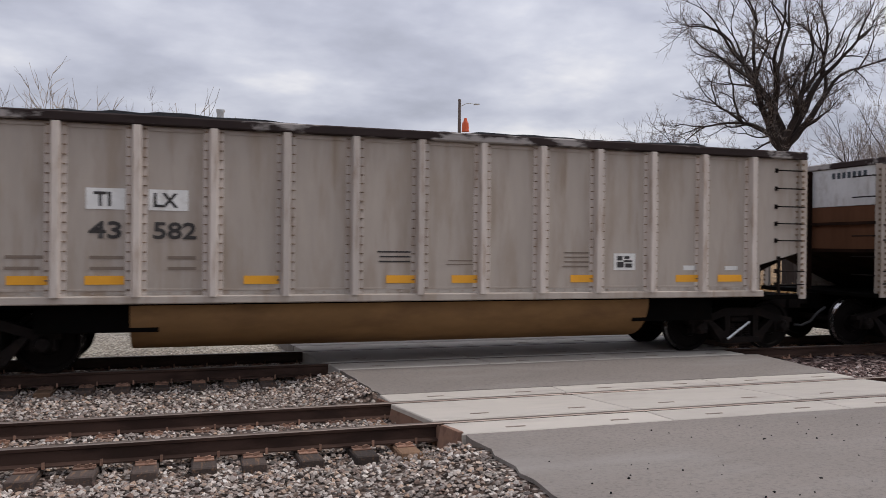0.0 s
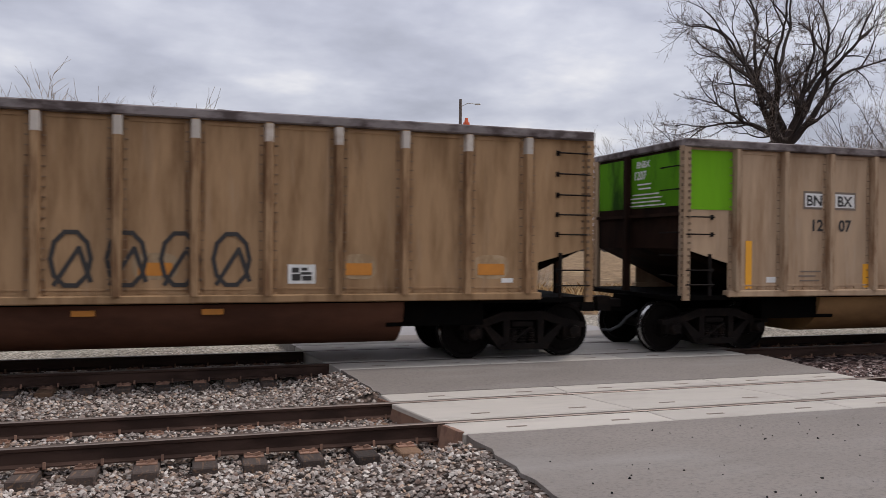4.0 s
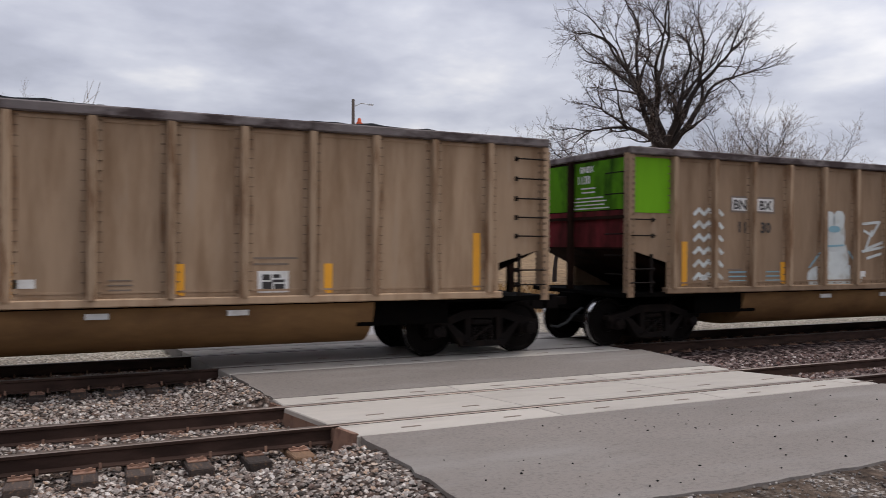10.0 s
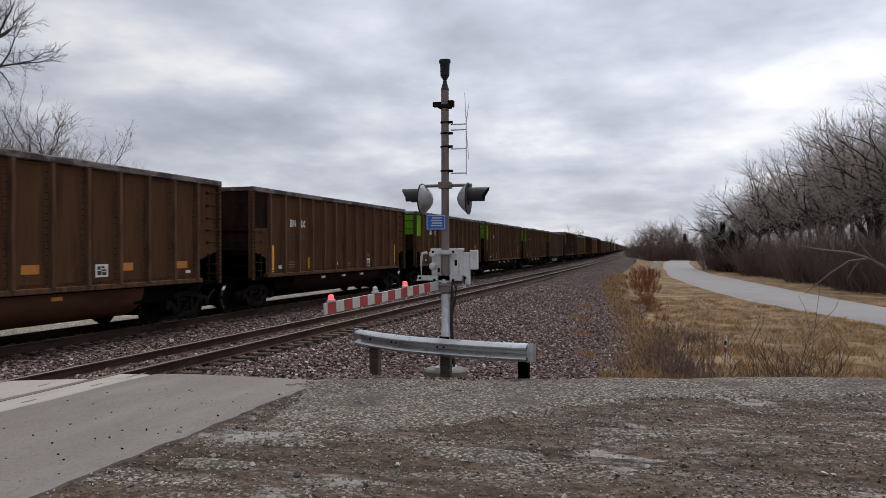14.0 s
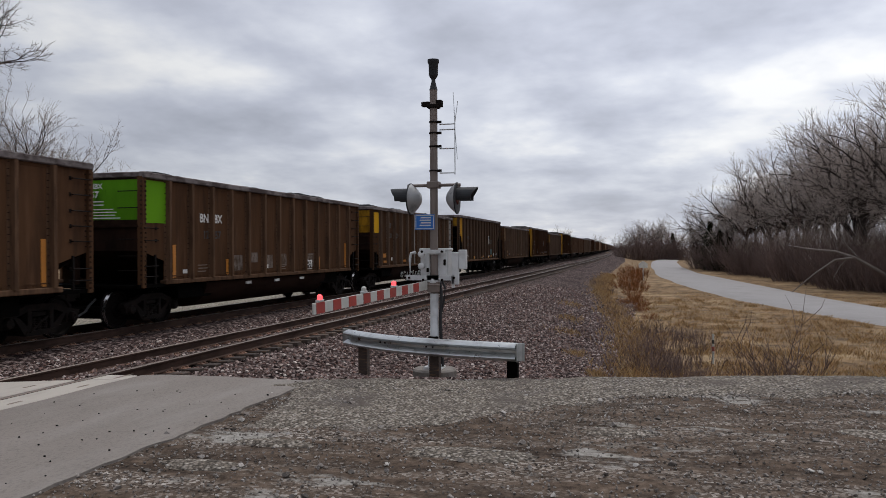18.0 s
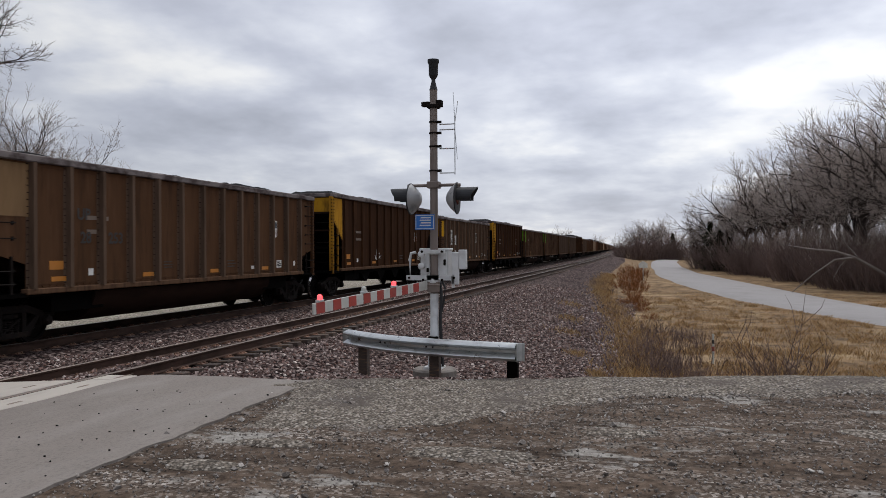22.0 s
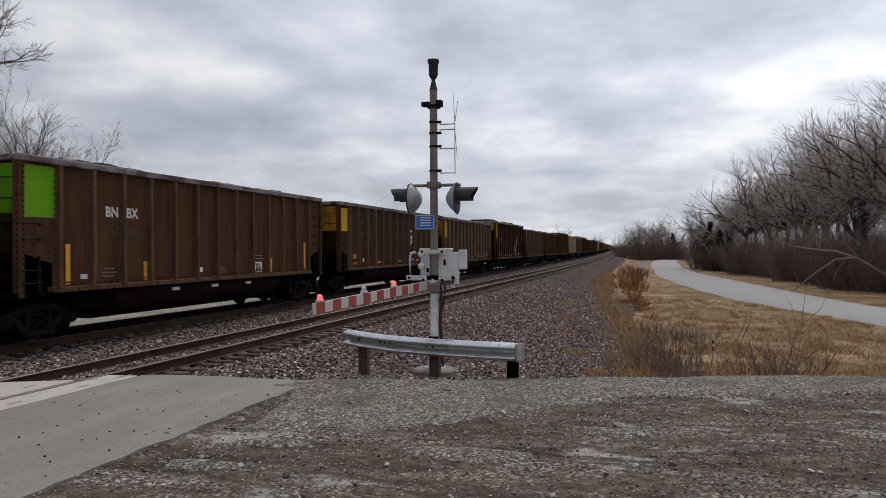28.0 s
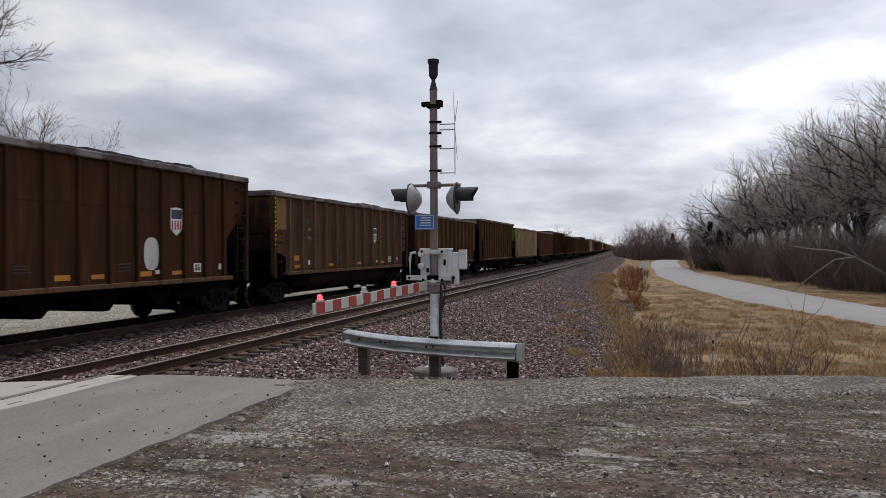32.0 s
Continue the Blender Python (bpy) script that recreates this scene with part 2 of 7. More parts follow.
RIB_GREY = shade("rusting_grey_ribs", (0.5, 0.44, 0.39), 0.7, 0, 0.12, 0.8, 5.0, (4, 4, 0.6), (0.27, 0.19, 0.135), 0.6, (0.5, 0.66), 0.12, 40, spec=0.02)
RIB_TAN = shade("rusting_tan_ribs", (0.35, 0.25, 0.165), 0.72, 0, 0.14, 0.8, 5.0, (4, 4, 0.5), (0.16, 0.085, 0.045), 0.8, (0.46, 0.62), 0.12, 40, spec=0.02)
RIB_OCHRE = shade("rusting_ochre_ribs", (0.3, 0.19, 0.105), 0.72, 0, 0.16, 0.8, 5.0, (4, 4, 0.5), (0.14, 0.075, 0.04), 0.85, (0.44, 0.62), 0.12, 40, spec=0.02)
RED = shade("faded_red_paint", (0.34, 0.055, 0.065), 0.65, 0, 0.25, 0.8, 3.0, (1.4, 1.4, 0.7), (0.44, 0.27, 0.26), 0.85, (0.47, 0.66), 0.1, 40, spec=0.02, tint2=(0.12, 0.025, 0.025), tint2_at=(0.56, 0.74), tint2_scale=2.2, tint2_stretch=(2.0, 1, 0.5))
# end-wall copies of side paints: base darkened for shade, blotched with soot
RED_END = shade("shaded_sooty_red", (0.15, 0.024, 0.028), 0.7, 0, 0.25, 0.8, 3.0, (1.4, 1.4, 0.5), (0.03, 0.014, 0.012), 0.85, (0.42, 0.62), 0.1, 40, spec=0.02)
GREEN_END = shade("shaded_sooty_green", (0.085, 0.24, 0.012), 0.65, 0, 0.15, 0.8, 3.0, (1.5, 1.5, 0.5), (0.012, 0.03, 0.008), 0.85, (0.5, 0.66), 0.1, 40, spec=0.02)
GREEN = shade("bright_green_paint", (0.13, 0.32, 0.015), 0.6, 0, 0.08, 0.8, 4.0, UPR, (0.10, 0.22, 0.02), 0.4, (0.55, 0.8), 0.1, 40, spec=0.02)
PINE = shade("dark_green_paint", (0.05, 0.10, 0.065), 0.7, 0, 0.15, 0.8, 4.0, UPR, RUST, 0.3, (0.55, 0.8), 0.1, 40, spec=0.02)
YELLOW_RUST = shade("rusting_yellow_paint", (0.4, 0.2, 0.02), 0.7, 0, 0.2, 0.8, 4.0, UPR, (0.11, 0.045, 0.014), 0.85, (0.47, 0.64), 0.12, 40, spec=0.02)
YELLOW = shade("weathered_yellow_paint", (0.54, 0.29, 0.015), 0.65, 0, 0.15, 0.8, 4.0, UPR, (0.28, 0.14, 0.02), 0.6, (0.5, 0.75), 0.1, 40, spec=0.02)
# end-wall copy of the yellow, darkened for shade and blotched with soot
YELLOW_END = shade("shaded_sooty_yellow", (0.36, 0.185, 0.015), 0.7, 0, 0.2, 0.8, 3.0, (1.5, 1.5, 0.5), (0.05, 0.026, 0.01), 0.85, (0.42, 0.62), 0.1, 40, spec=0.02)
THIN_WHITE = shade("thin_scrubbed_patch", (0.16, 0.13, 0.11), 0.7, 0, 0.3, 2.0, 8.0, (2, 2, 1), (0.07, 0.045, 0.03), 0.9, (0.44, 0.58), 0.1, 30, spec=0.02)
BARE = shade("bare_dull_metal", (0.25, 0.235, 0.22), 0.6, 0.1, 0.15, 1.5, 7.0, (3, 3, 0.6), (0.13, 0.1, 0.08), 0.7, (0.48, 0.62), 0.1, 30, spec=0.1)
SILVER = shade("scuffed_white_paint", (0.55, 0.54, 0.53), 0.6, 0, 0.1, 1.5, 7.0, (2, 2, 0.8), (0.36, 0.33, 0.3), 0.7, (0.5, 0.66), 0.25, 12)
CAP = shade("worn_top_rail", (0.19, 0.165, 0.16), 0.6, 0.1, 0.3, 1.2, 5.0, (0.6, 1, 1), (0.05, 0.036, 0.034), 0.85, (0.45, 0.58), 0.15, 40, spec=0.02)
CAP_DARK = shade("sooty_top_rail", (0.04, 0.03, 0.028), 0.6, 0.1, 0.3, 1.2, 5.0, (0.4, 1, 1), (0.36, 0.33, 0.31), 0.9, (0.49, 0.55), 0.15, 40, spec=0.02)
# rust and soot, with the shade between the cars put into the colour
END_DARK = shade("shaded_sooty_rust", (0.026, 0.014, 0.01), 0.8, 0, 0.3, 0.9, 4.0, (1, 1, 0.5), (0.009, 0.006, 0.005), 0.8, (0.42, 0.62), 0.2, 40, spec=0.02)
# near-black bases: the shade under the cars is put into these steels' colour
BLACK = shade("near_black_steel", (0.0025, 0.0022, 0.002), 0.8, 0.0, 0.3, 2.0, 9.0, (1, 1, 1), (0.006, 0.004, 0.003), 0.5, (0.5, 0.7), 0.2, 50, spec=0.02)
FRAME = shade("dark_grimy_steel", (0.009, 0.0068, 0.006), 0.75, 0.0, 0.35, 3.0, 11.0, (1, 1, 1), (0.024, 0.015, 0.011), 0.6, (0.5, 0.7), 0.25, 50, spec=0.08)
# rivets: rust, darkened further for the shade beneath each head
RIVET = shade("shaded_rusty_rivets", (0.2, 0.14, 0.095), 0.8, 0, 0.25, 2.0, 9.0, tint=(0.085, 0.05, 0.032), tint_amount=0.8, bump=0, spec=0.05)
RIVET_DARK = shade("shaded_dark_rivets", (0.03, 0.019, 0.013), 0.8, 0, 0.25, 2.0, 9.0, tint=(0.07, 0.045, 0.03), tint_amount=0.6, bump=0, spec=0.05)
# the wheels' base colour also holds the shade beneath the cars
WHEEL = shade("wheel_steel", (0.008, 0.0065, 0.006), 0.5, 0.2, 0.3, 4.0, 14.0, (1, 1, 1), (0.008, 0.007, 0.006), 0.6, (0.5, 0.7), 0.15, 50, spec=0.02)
TREAD = shade("polished_tread", (0.5, 0.49, 0.48), 0.22, 0.95, 0.1, 5.0, 20.0, bump=0.05)
COAL = shade("coal", (0.008, 0.008, 0.009), 0.85, 0, 0.5, 4.0, 18.0, bump=0.9, grain=14, spec=0.08)
BELLY_TAN = shade("tub_tan", (0.20, 0.115, 0.052), 0.7, 0, 0.2, 0.8, 4.0, (0.4, 1, 1), (0.10, 0.055, 0.03), 0.6, (0.45, 0.65), 0.15, 40, spec=0.02)
BELLY_BROWN = shade("tub_brown", (0.082, 0.038, 0.024), 0.75, 0, 0.2, 0.8, 4.0, (0.4, 1, 1), (0.04, 0.02, 0.014), 0.6, (0.45, 0.65), 0.15, 40, spec=0.02)
# much darker than the brown tub: underside shade and soot in one colour
BELLY_DARK = shade("tub_shaded_soot", (0.02, 0.011, 0.008), 0.8, 0, 0.25, 0.8, 4.0, (0.4, 1, 1), (0.008, 0.005, 0.004), 0.6, (0.45, 0.65), 0.15, 40, spec=0.02)
ORANGE = shade("reflector_orange", (0.72, 0.33, 0.02), 0.45, 0, 0.06, 2, 9, bump=0.03, rnd=0.08)
PALE_OCHRE = shade("scrubbed_ochre_paint", (0.36, 0.26, 0.16), 0.72, 0, 0.15, 1.5, 6.0, (2, 1, 1), (0.24, 0.15, 0.08), 0.7, (0.45, 0.6), 0.1, 40, spec=0.02)
AMBER = shade("faded_orange", (0.45, 0.17, 0.02), 0.5, 0, 0.15, 2, 9, bump=0.03, rnd=0.08)
CAPRED = shade("orange_red_plastic", (0.62, 0.10, 0.03), 0.5, 0, 0.1, 2, 9, bump=0.03, rnd=0.08)
WHITE = shade("stencil_white", (0.66, 0.65, 0.62), 0.55, 0, 0.1, 2, 9, tint=(0.4, 0.36, 0.3), tint_amount=0.5, bump=0.05, rnd=0.05)
INK = shade("stencil_black", (0.03, 0.026, 0.024), 0.6, 0, 0.1, 2, 9, bump=0.03, rnd=0.05)
WORN_INK = shade("worn_stencil", (0.085, 0.06, 0.045), 0.7, 0, 0.2, 2, 9, tint=(0.18, 0.12, 0.07), tint_amount=0.6, bump=0.03, rnd=0.05)
FAINT = shade("faded_stencil", (0.17, 0.13, 0.1), 0.7, 0, 0.15, 2, 9, bump=0.03, rnd=0.05)
GRAFF = shade("spray_dark", (0.03, 0.04, 0.05), 0.55, 0, 0.2, 2, 6, bump=0.03)
GRAFFW = shade("spray_pale", (0.52, 0.55, 0.53), 0.6, 0, 0.15, 2, 6, tint=(0.3, 0.25, 0.18), tint_amount=0.5, bump=0.03)
GRAFFB = shade("spray_blue", (0.2, 0.36, 0.42), 0.6, 0, 0.15, 2, 6, bump=0.03)
RAIL = shade("rail_rust", (0.062, 0.037, 0.028), 0.8, 0.1, 0.25, 0.6, 8.0, (0.3, 1, 1), (0.018, 0.011, 0.009), 0.6, (0.45, 0.6), 0.2, 60, offset=False, spec=0.1)
SHINE = shade("rail_head", (0.17, 0.135, 0.115), 0.45, 0.5, 0.15, 0.4, 6.0, (0.2, 3, 1), (0.14, 0.09, 0.07), 0.5, (0.5, 0.7), 0.05, 60, offset=False)
PLATE = shade("tie_plate_rust", (0.22, 0.125, 0.085), 0.85, 0.1, 0.2, 4.0, 14.0, tint=(0.11, 0.055, 0.04), tint_amount=0.6, bump=0.3, rnd=0.3)
TIE = shade("creosote_timber", (0.052, 0.037, 0.03), 0.9, 0, 0.35, 3.0, 12.0, (6, 0.6, 6), (0.22, 0.12, 0.06), 0.6, (0.55, 0.68), 0.5, 40, rnd=0.4)
TIE_PALE = shade("orange_timber", (0.155, 0.09, 0.052), 0.9, 0, 0.3, 3.0, 12.0, (6, 0.6, 6), (0.11, 0.065, 0.04), 0.6, (0.55, 0.68), 0.5, 40, rnd=0.25)
ASPHALT = shade("grey_asphalt", (0.2, 0.173, 0.152), 0.9, 0, 0.2, 0.45, 70.0, (0.7, 1, 1), (0.10, 0.088, 0.08), 0.55, (0.5, 0.66), 0.6, 130, rnd=0, tint2=(0.25, 0.23, 0.21), tint2_at=(0.5, 0.72), tint2_scale=0.9, tint2_stretch=(0.3, 1, 1), offset=False)
CONCRETE = shade("crossing_concrete", (0.415, 0.376, 0.33), 0.85, 0, 0.1, 0.5, 5.0, (0.35, 1.2, 1), (0.30, 0.265, 0.235), 0.5, (0.5, 0.7), 0.25, 90, rnd=0.06)
ROAD = shade("light_grey_road", (0.27, 0.255, 0.25), 0.9, 0, 0.1, 0.1, 1.2, (1, 1, 1), (0.2, 0.185, 0.175), 0.5, (0.5, 0.7), 0.3, 60, rnd=0, offset=False)
GRASS = shade("dry_grass", (0.23, 0.15, 0.082), 0.95, 0, 0.4, 0.3, 3.2, (1, 1, 1), (0.07, 0.045, 0.026), 0.85, (0.44, 0.62), 0.9, 22, rnd=0, spec=0.1, tint2=(0.36, 0.265, 0.155), tint2_at=(0.52, 0.7), tint2_scale=0.45, offset=False)
BALLAST = stones("ballast_far", (0.008, 0.006, 0.006), (0.34, 0.27, 0.25), (0.075, 0.046, 0.042), 15, 1.0)
BALLAST_PALE = stones("ballast_pale", (0.02, 0.016, 0.014), (0.42, 0.37, 0.33), (0.14, 0.1, 0.08), 20, 1.0)
LOT = muddy("gravel_lot_surface")
LOT_EDGE = stones("pale_gravel", (0.11, 0.095, 0.08), (0.44, 0.4, 0.35), (0.235, 0.2, 0.165), 30, 0.9, (0.10, 0.085, 0.075), (0.52, 0.7), 0.9)
SERVICE = stones("service_gravel", (0.27, 0.235, 0.19), (0.56, 0.52, 0.45), (0.42, 0.37, 0.3), 20, 0.5)
STONE = island("ballast_stone", [(0.04, 0.034, 0.03), (0.33, 0.285, 0.25), (0.15, 0.1, 0.08), (0.52, 0.47, 0.42), (0.22, 0.18, 0.16), (0.38, 0.265, 0.19), (0.62, 0.57, 0.52)])
STONE_R = island("ballast_stone_brown", [(0.014, 0.01, 0.01), (0.17, 0.125, 0.112), (0.065, 0.038, 0.033), (0.34, 0.27, 0.245), (0.1, 0.066, 0.06), (0.22, 0.135, 0.112), (0.56, 0.49, 0.45)])
PEBBLE = island("gravel_pebble", [(0.07, 0.06, 0.052), (0.25, 0.228, 0.21), (0.14, 0.118, 0.1), (0.45, 0.42, 0.39)])
BARK = shade("winter_bark", (0.04, 0.032, 0.029), 0.95, 0, 0.3, 0.8, 8.0, (1, 1, 0.3), (0.085, 0.074, 0.068), 0.5, (0.5, 0.7), 0.7, 18, rnd=0.15, spec=0.1)
TWIG = shade("winter_twigs", (0.125, 0.1, 0.088), 0.95, 0, 0.25, 0.5, 3.0, bump=0, rnd=0.2, spec=0.1)
TWIG_PALE = shade("pale_twigs", (0.235, 0.195, 0.17), 0.95, 0, 0.25, 0.5, 3.0, bump=0, rnd=0.15, spec=0.1)
TWIG_GREY = shade("grey_twigs", (0.4, 0.345, 0.31), 0.95, 0, 0.25, 0.5, 3.0, bump=0, rnd=0.2, spec=0.1)
TWIG_STRAW = shade("straw_coloured_brush", (0.34, 0.28, 0.22), 0.95, 0, 0.25, 0.5, 3.0, bump=0, rnd=0.2, spec=0.1)
TWIG_RED = shade("reddish_brush", (0.14, 0.1, 0.088), 0.95, 0, 0.3, 0.5, 3.0, bump=0, rnd=0.3, spec=0.1)
STRAW = island("dry_stalks", [(0.34, 0.2, 0.085), (0.46, 0.31, 0.15), (0.15, 0.075, 0.03), (0.56, 0.42, 0.24)], bump=0)
RUSTLEAF = island("rusty_leaves", [(0.18, 0.062, 0.024), (0.26, 0.10, 0.035), (0.10, 0.04, 0.018), (0.3, 0.15, 0.055)], bump=0)
CEDAR = island("cedar_needles", [(0.018, 0.022, 0.014), (0.03, 0.034, 0.02), (0.04, 0.036, 0.024)], bump=0)
GALV = shade("galvanised_steel", (0.56, 0.58, 0.58), 0.36, 0.8, 0.1, 1.5, 8.0, tint=(0.28, 0.28, 0.28), tint_amount=0.5, bump=0.05, grain=30)
ALUM = shade("aluminium_grey_paint", (0.55, 0.56, 0.56), 0.45, 0.15, 0.08, 2.0, 9.0, tint=(0.3, 0.3, 0.3), tint_amount=0.4, bump=0.04, grain=30)
MASTP = shade("weathered_mast", (0.20, 0.165, 0.145), 0.6, 0.2, 0.15, 1.0, 7.0, (3, 3, 0.5), (0.12, 0.085, 0.07), 0.5, (0.5, 0.7), 0.08, 40)
DOME = shade("dull_lamp_shell", (0.36, 0.36, 0.36), 0.38, 0.3, 0.12, 3.0, 9.0, tint=(0.08, 0.08, 0.08), tint_amount=0.5, bump=0.04, grain=30)
FOUND = shade("dirty_concrete", (0.19, 0.17, 0.15), 0.9, 0, 0.2, 2.0, 9.0, tint=(0.1, 0.085, 0.07), tint_amount=0.6, bump=0.4, grain=30)
SKIRT = shade("pale_worn_skirt", (0.46, 0.41, 0.36), 0.7, 0, 0.12, 1.0, 5.0, (1, 1, 1), (0.25, 0.17, 0.11), 0.7, (0.52, 0.66), 0.12, 40, spec=0.02)
HOOD = shade("signal_black", (0.014, 0.015, 0.018), 0.6, 0, 0.15, 4, 12, bump=0.03)
GLASS_RED = glow("lit_red_lens", (1.0, 0.06, 0.07), 2.6)
LENS = shade("dark_lens", (0.06, 0.01, 0.01), 0.15, 0, 0.1, 4, 12, bump=0)
STRIPE_R = shade("reflective_red", (0.36, 0.045, 0.035), 0.4, 0, 0.1, 3, 12, bump=0.03, tint=(0.2, 0.03, 0.03), tint_amount=0.4)
STRIPE_W = shade("reflective_white", (0.52, 0.52, 0.48), 0.45, 0, 0.08, 3, 12, bump=0.03, tint=(0.36, 0.35, 0.31), tint_amount=0.4)
BLUE = shade("sign_blue", (0.02, 0.13, 0.42), 0.4, 0, 0.05, 3, 12, bump=0.02)
SIGNYEL = shade("sign_yellow", (0.8, 0.42, 0.02), 0.4, 0, 0.05, 3, 12, bump=0.02)
PALEPOLE = shade("old_wood_pole", (0.13, 0.105, 0.09), 0.9, 0, 0.2, 2, 12, (4, 4, 0.4), (0.07, 0.055, 0.048), 0.5, (0.5, 0.7), 0.3, 40)
CABLE = shade("black_rubber", (0.02, 0.02, 0.021), 0.6, 0, 0.15, 6, 20, bump=0.05)


# ---- mesh helpers ----
class Mesh:
    """Collects corners and faces of one part."""

    def __init__(self):
        self.v, self.f = [], []
        self.second, self.third = None, 10 ** 9

    def mark(self):
        """What is added from here on takes the second paint."""
        self.second = len(self.f)
        return self

    def unmark(self):
        self.third = len(self.f)
        return self

    def add(self, vs, fs):
        o = len(self.v)
        self.v += [tuple(p) for p in vs]
        self.f += [tuple(i + o for i in q) for q in fs]
        return self

    def box(self, x0, x1, y0, y1, z0, z1, c=0.0):
        """A box; c cuts its long edges off."""
        if c <= 0:
            return self.add([(x, y, z) for z in (z0, z1) for y in (y0, y1) for x in (x0, x1)],
                            [(0, 2, 3, 1), (4, 5, 7, 6), (0, 1, 5, 4), (2, 6, 7, 3), (0, 4, 6, 2), (1, 3, 7, 5)])
        vs, idx = [], {}
        X, Y, Z = (x0, x1), (y0, y1), (z0, z1)
        for i in (0, 1):
            for j in (0, 1):
                for k in (0, 1):
                    sx, sy, sz = (c if i == 0 else -c), (c if j == 0 else -c), (c if k == 0 else -c)
                    for a, d in enumerate(((0, sy, sz), (sx, 0, sz), (sx, sy, 0))):
                        idx[i, j, k, a] = len(vs)
                        vs.append((X[i] + d[0], Y[j] + d[1], Z[k] + d[2]))
        fs = []
        for s in (0, 1):
            fs.append([idx[s, 0, 0, 0], idx[s, 1, 0, 0], idx[s, 1, 1, 0], idx[s, 0, 1, 0]])
            fs.append([idx[0, s, 0, 1], idx[1, s, 0, 1], idx[1, s, 1, 1], idx[0, s, 1, 1]])
            fs.append([idx[0, 0, s, 2], idx[1, 0, s, 2], idx[1, 1, s, 2], idx[0, 1, s, 2]])
        for j in (0, 1):
            for k in (0, 1):
                fs.append([idx[0, j, k, 1], idx[1, j, k, 1], idx[1, j, k, 2], idx[0, j, k, 2]])
                fs.append([idx[j, 0, k, 0], idx[j, 1, k, 0], idx[j, 1, k, 2], idx[j, 0, k, 2]])
                fs.append([idx[j, k, 0, 0], idx[j, k, 1, 0], idx[j, k, 1, 1], idx[j, k, 0, 1]])
        for i in (0, 1):
            for j in (0, 1):
                for k in (0, 1):
                    fs.append([idx[i, j, k, a] for a in (0, 1, 2)])
        return self.add(vs, fs)

    def prism(self, poly, a0, a1, axis="y"):
        """A polygon pulled along an axis. poly: (x, z) for y, (y, z) for x, (x, y) for z."""
        def at(p, a):
            return {"y": (p[0], a, p[1]), "x": (a, p[0], p[1]), "z": (p[0], p[1], a)}[axis]
        n = len(poly)
        vs = [at(p, a) for a in (a0, a1) for p in poly]
        fs = [tuple(range(n)), tuple(range(2 * n - 1, n - 1, -1))]
        fs += [(i, (i + 1) % n, n + (i + 1) % n, n + i) for i in range(n)]
        return self.add(vs, fs)

    def tube(self, pts, r, n=6, cap=True):
        """A round bar along points; r one radius or one a point."""
        pts = [Vector(p) for p in pts]
        rs = r if isinstance(r, (list, tuple)) else [r] * len(pts)
        vs, fs = [], []
        ref = None
        for i, p in enumerate(pts):
            d = (pts[min(i + 1, len(pts) - 1)] - pts[max(i - 1, 0)]).normalized()
            if ref is None:
                ref = Vector((0, 0, 1)) if abs(d.z) < 0.9 else Vector((1, 0, 0))
            u = d.cross(ref).normalized()
            w = d.cross(u).normalized()
            for k in range(n):
                a = 2 * math.pi * k / n
                vs.append(p + (u * math.cos(a) + w * math.sin(a)) * rs[i])
        for i in range(len(pts) - 1):
            for k in range(n):
                k2 = (k + 1) % n
                fs.append((i * n + k, i * n + k2, (i + 1) * n + k2, (i + 1) * n + k))
        if cap:
            fs.append(tuple(range(n - 1, -1, -1)))
            fs.append(tuple(range((len(pts) - 1) * n, len(pts) * n)))
        return self.add(vs, fs)

    def lathe(self, prof, centre, axis="y", n=20):
        """A turned shape: prof of (along, radius) about an axis through centre."""
        vs, fs = [], []
        cx, cy, cz = centre
        for a, r in prof:
            for k in range(n):
                t = 2 * math.pi * k / n
                c, s = r * math.cos(t), r * math.sin(t)
                vs.append({"y": (cx + c, cy + a, cz + s), "x": (cx + a, cy + c, cz + s), "z": (cx + c, cy + s, cz + a)}[axis])
        for i in range(len(prof) - 1):
            for k in range(n):
                k2 = (k + 1) % n
                fs.append((i * n + k, i * n + k2, (i + 1) * n + k2, (i + 1) * n + k))
        fs.append(tuple(range(n - 1, -1, -1)))
        fs.append(tuple(range((len(prof) - 1) * n, len(prof) * n)))
        return self.add(vs, fs)

    def data(self, name, mat, smooth=False):
        me = bpy.data.meshes.new(name)
        me.from_pydata(self.v, [], self.f)
        if mat:
            me.materials.append(mat)
        if smooth:
            me.shade_smooth()
            me.set_sharp_from_angle(angle=radians(38))
        me.update()
        bm_ = bmesh.new()
        bm_.from_mesh(me)
        bmesh.ops.recalc_face_normals(bm_, faces=bm_.faces)
        bm_.to_mesh(me)
        bm_.free()
        return me


def part(name, mesh, material, parent, label="", smooth=False, m=None):
    ob = new(name, mesh.data(name, material, smooth) if isinstance(mesh, Mesh) else mesh)
    ob.parent = parent
    if m is not None:
        ob.matrix_basis = m
    return tagged(ob, label)


def thing(name, label, category, m=None, group="", kind=""):
    ob = new(name)
    ob.empty_display_size = 0.3
    if m is not None:
        ob.matrix_basis = m
    return tagged(ob, label, category, group, kind)


def flat(name, v, f, mat, kind="structure", label="", category="", smooth=False):
    me = bpy.data.meshes.new(name)
    me.from_pydata(v, [], f)
    me.materials.append(mat)
    if smooth:
        me.shade_smooth()
    return tagged(new(name, me), label, category, "", kind)


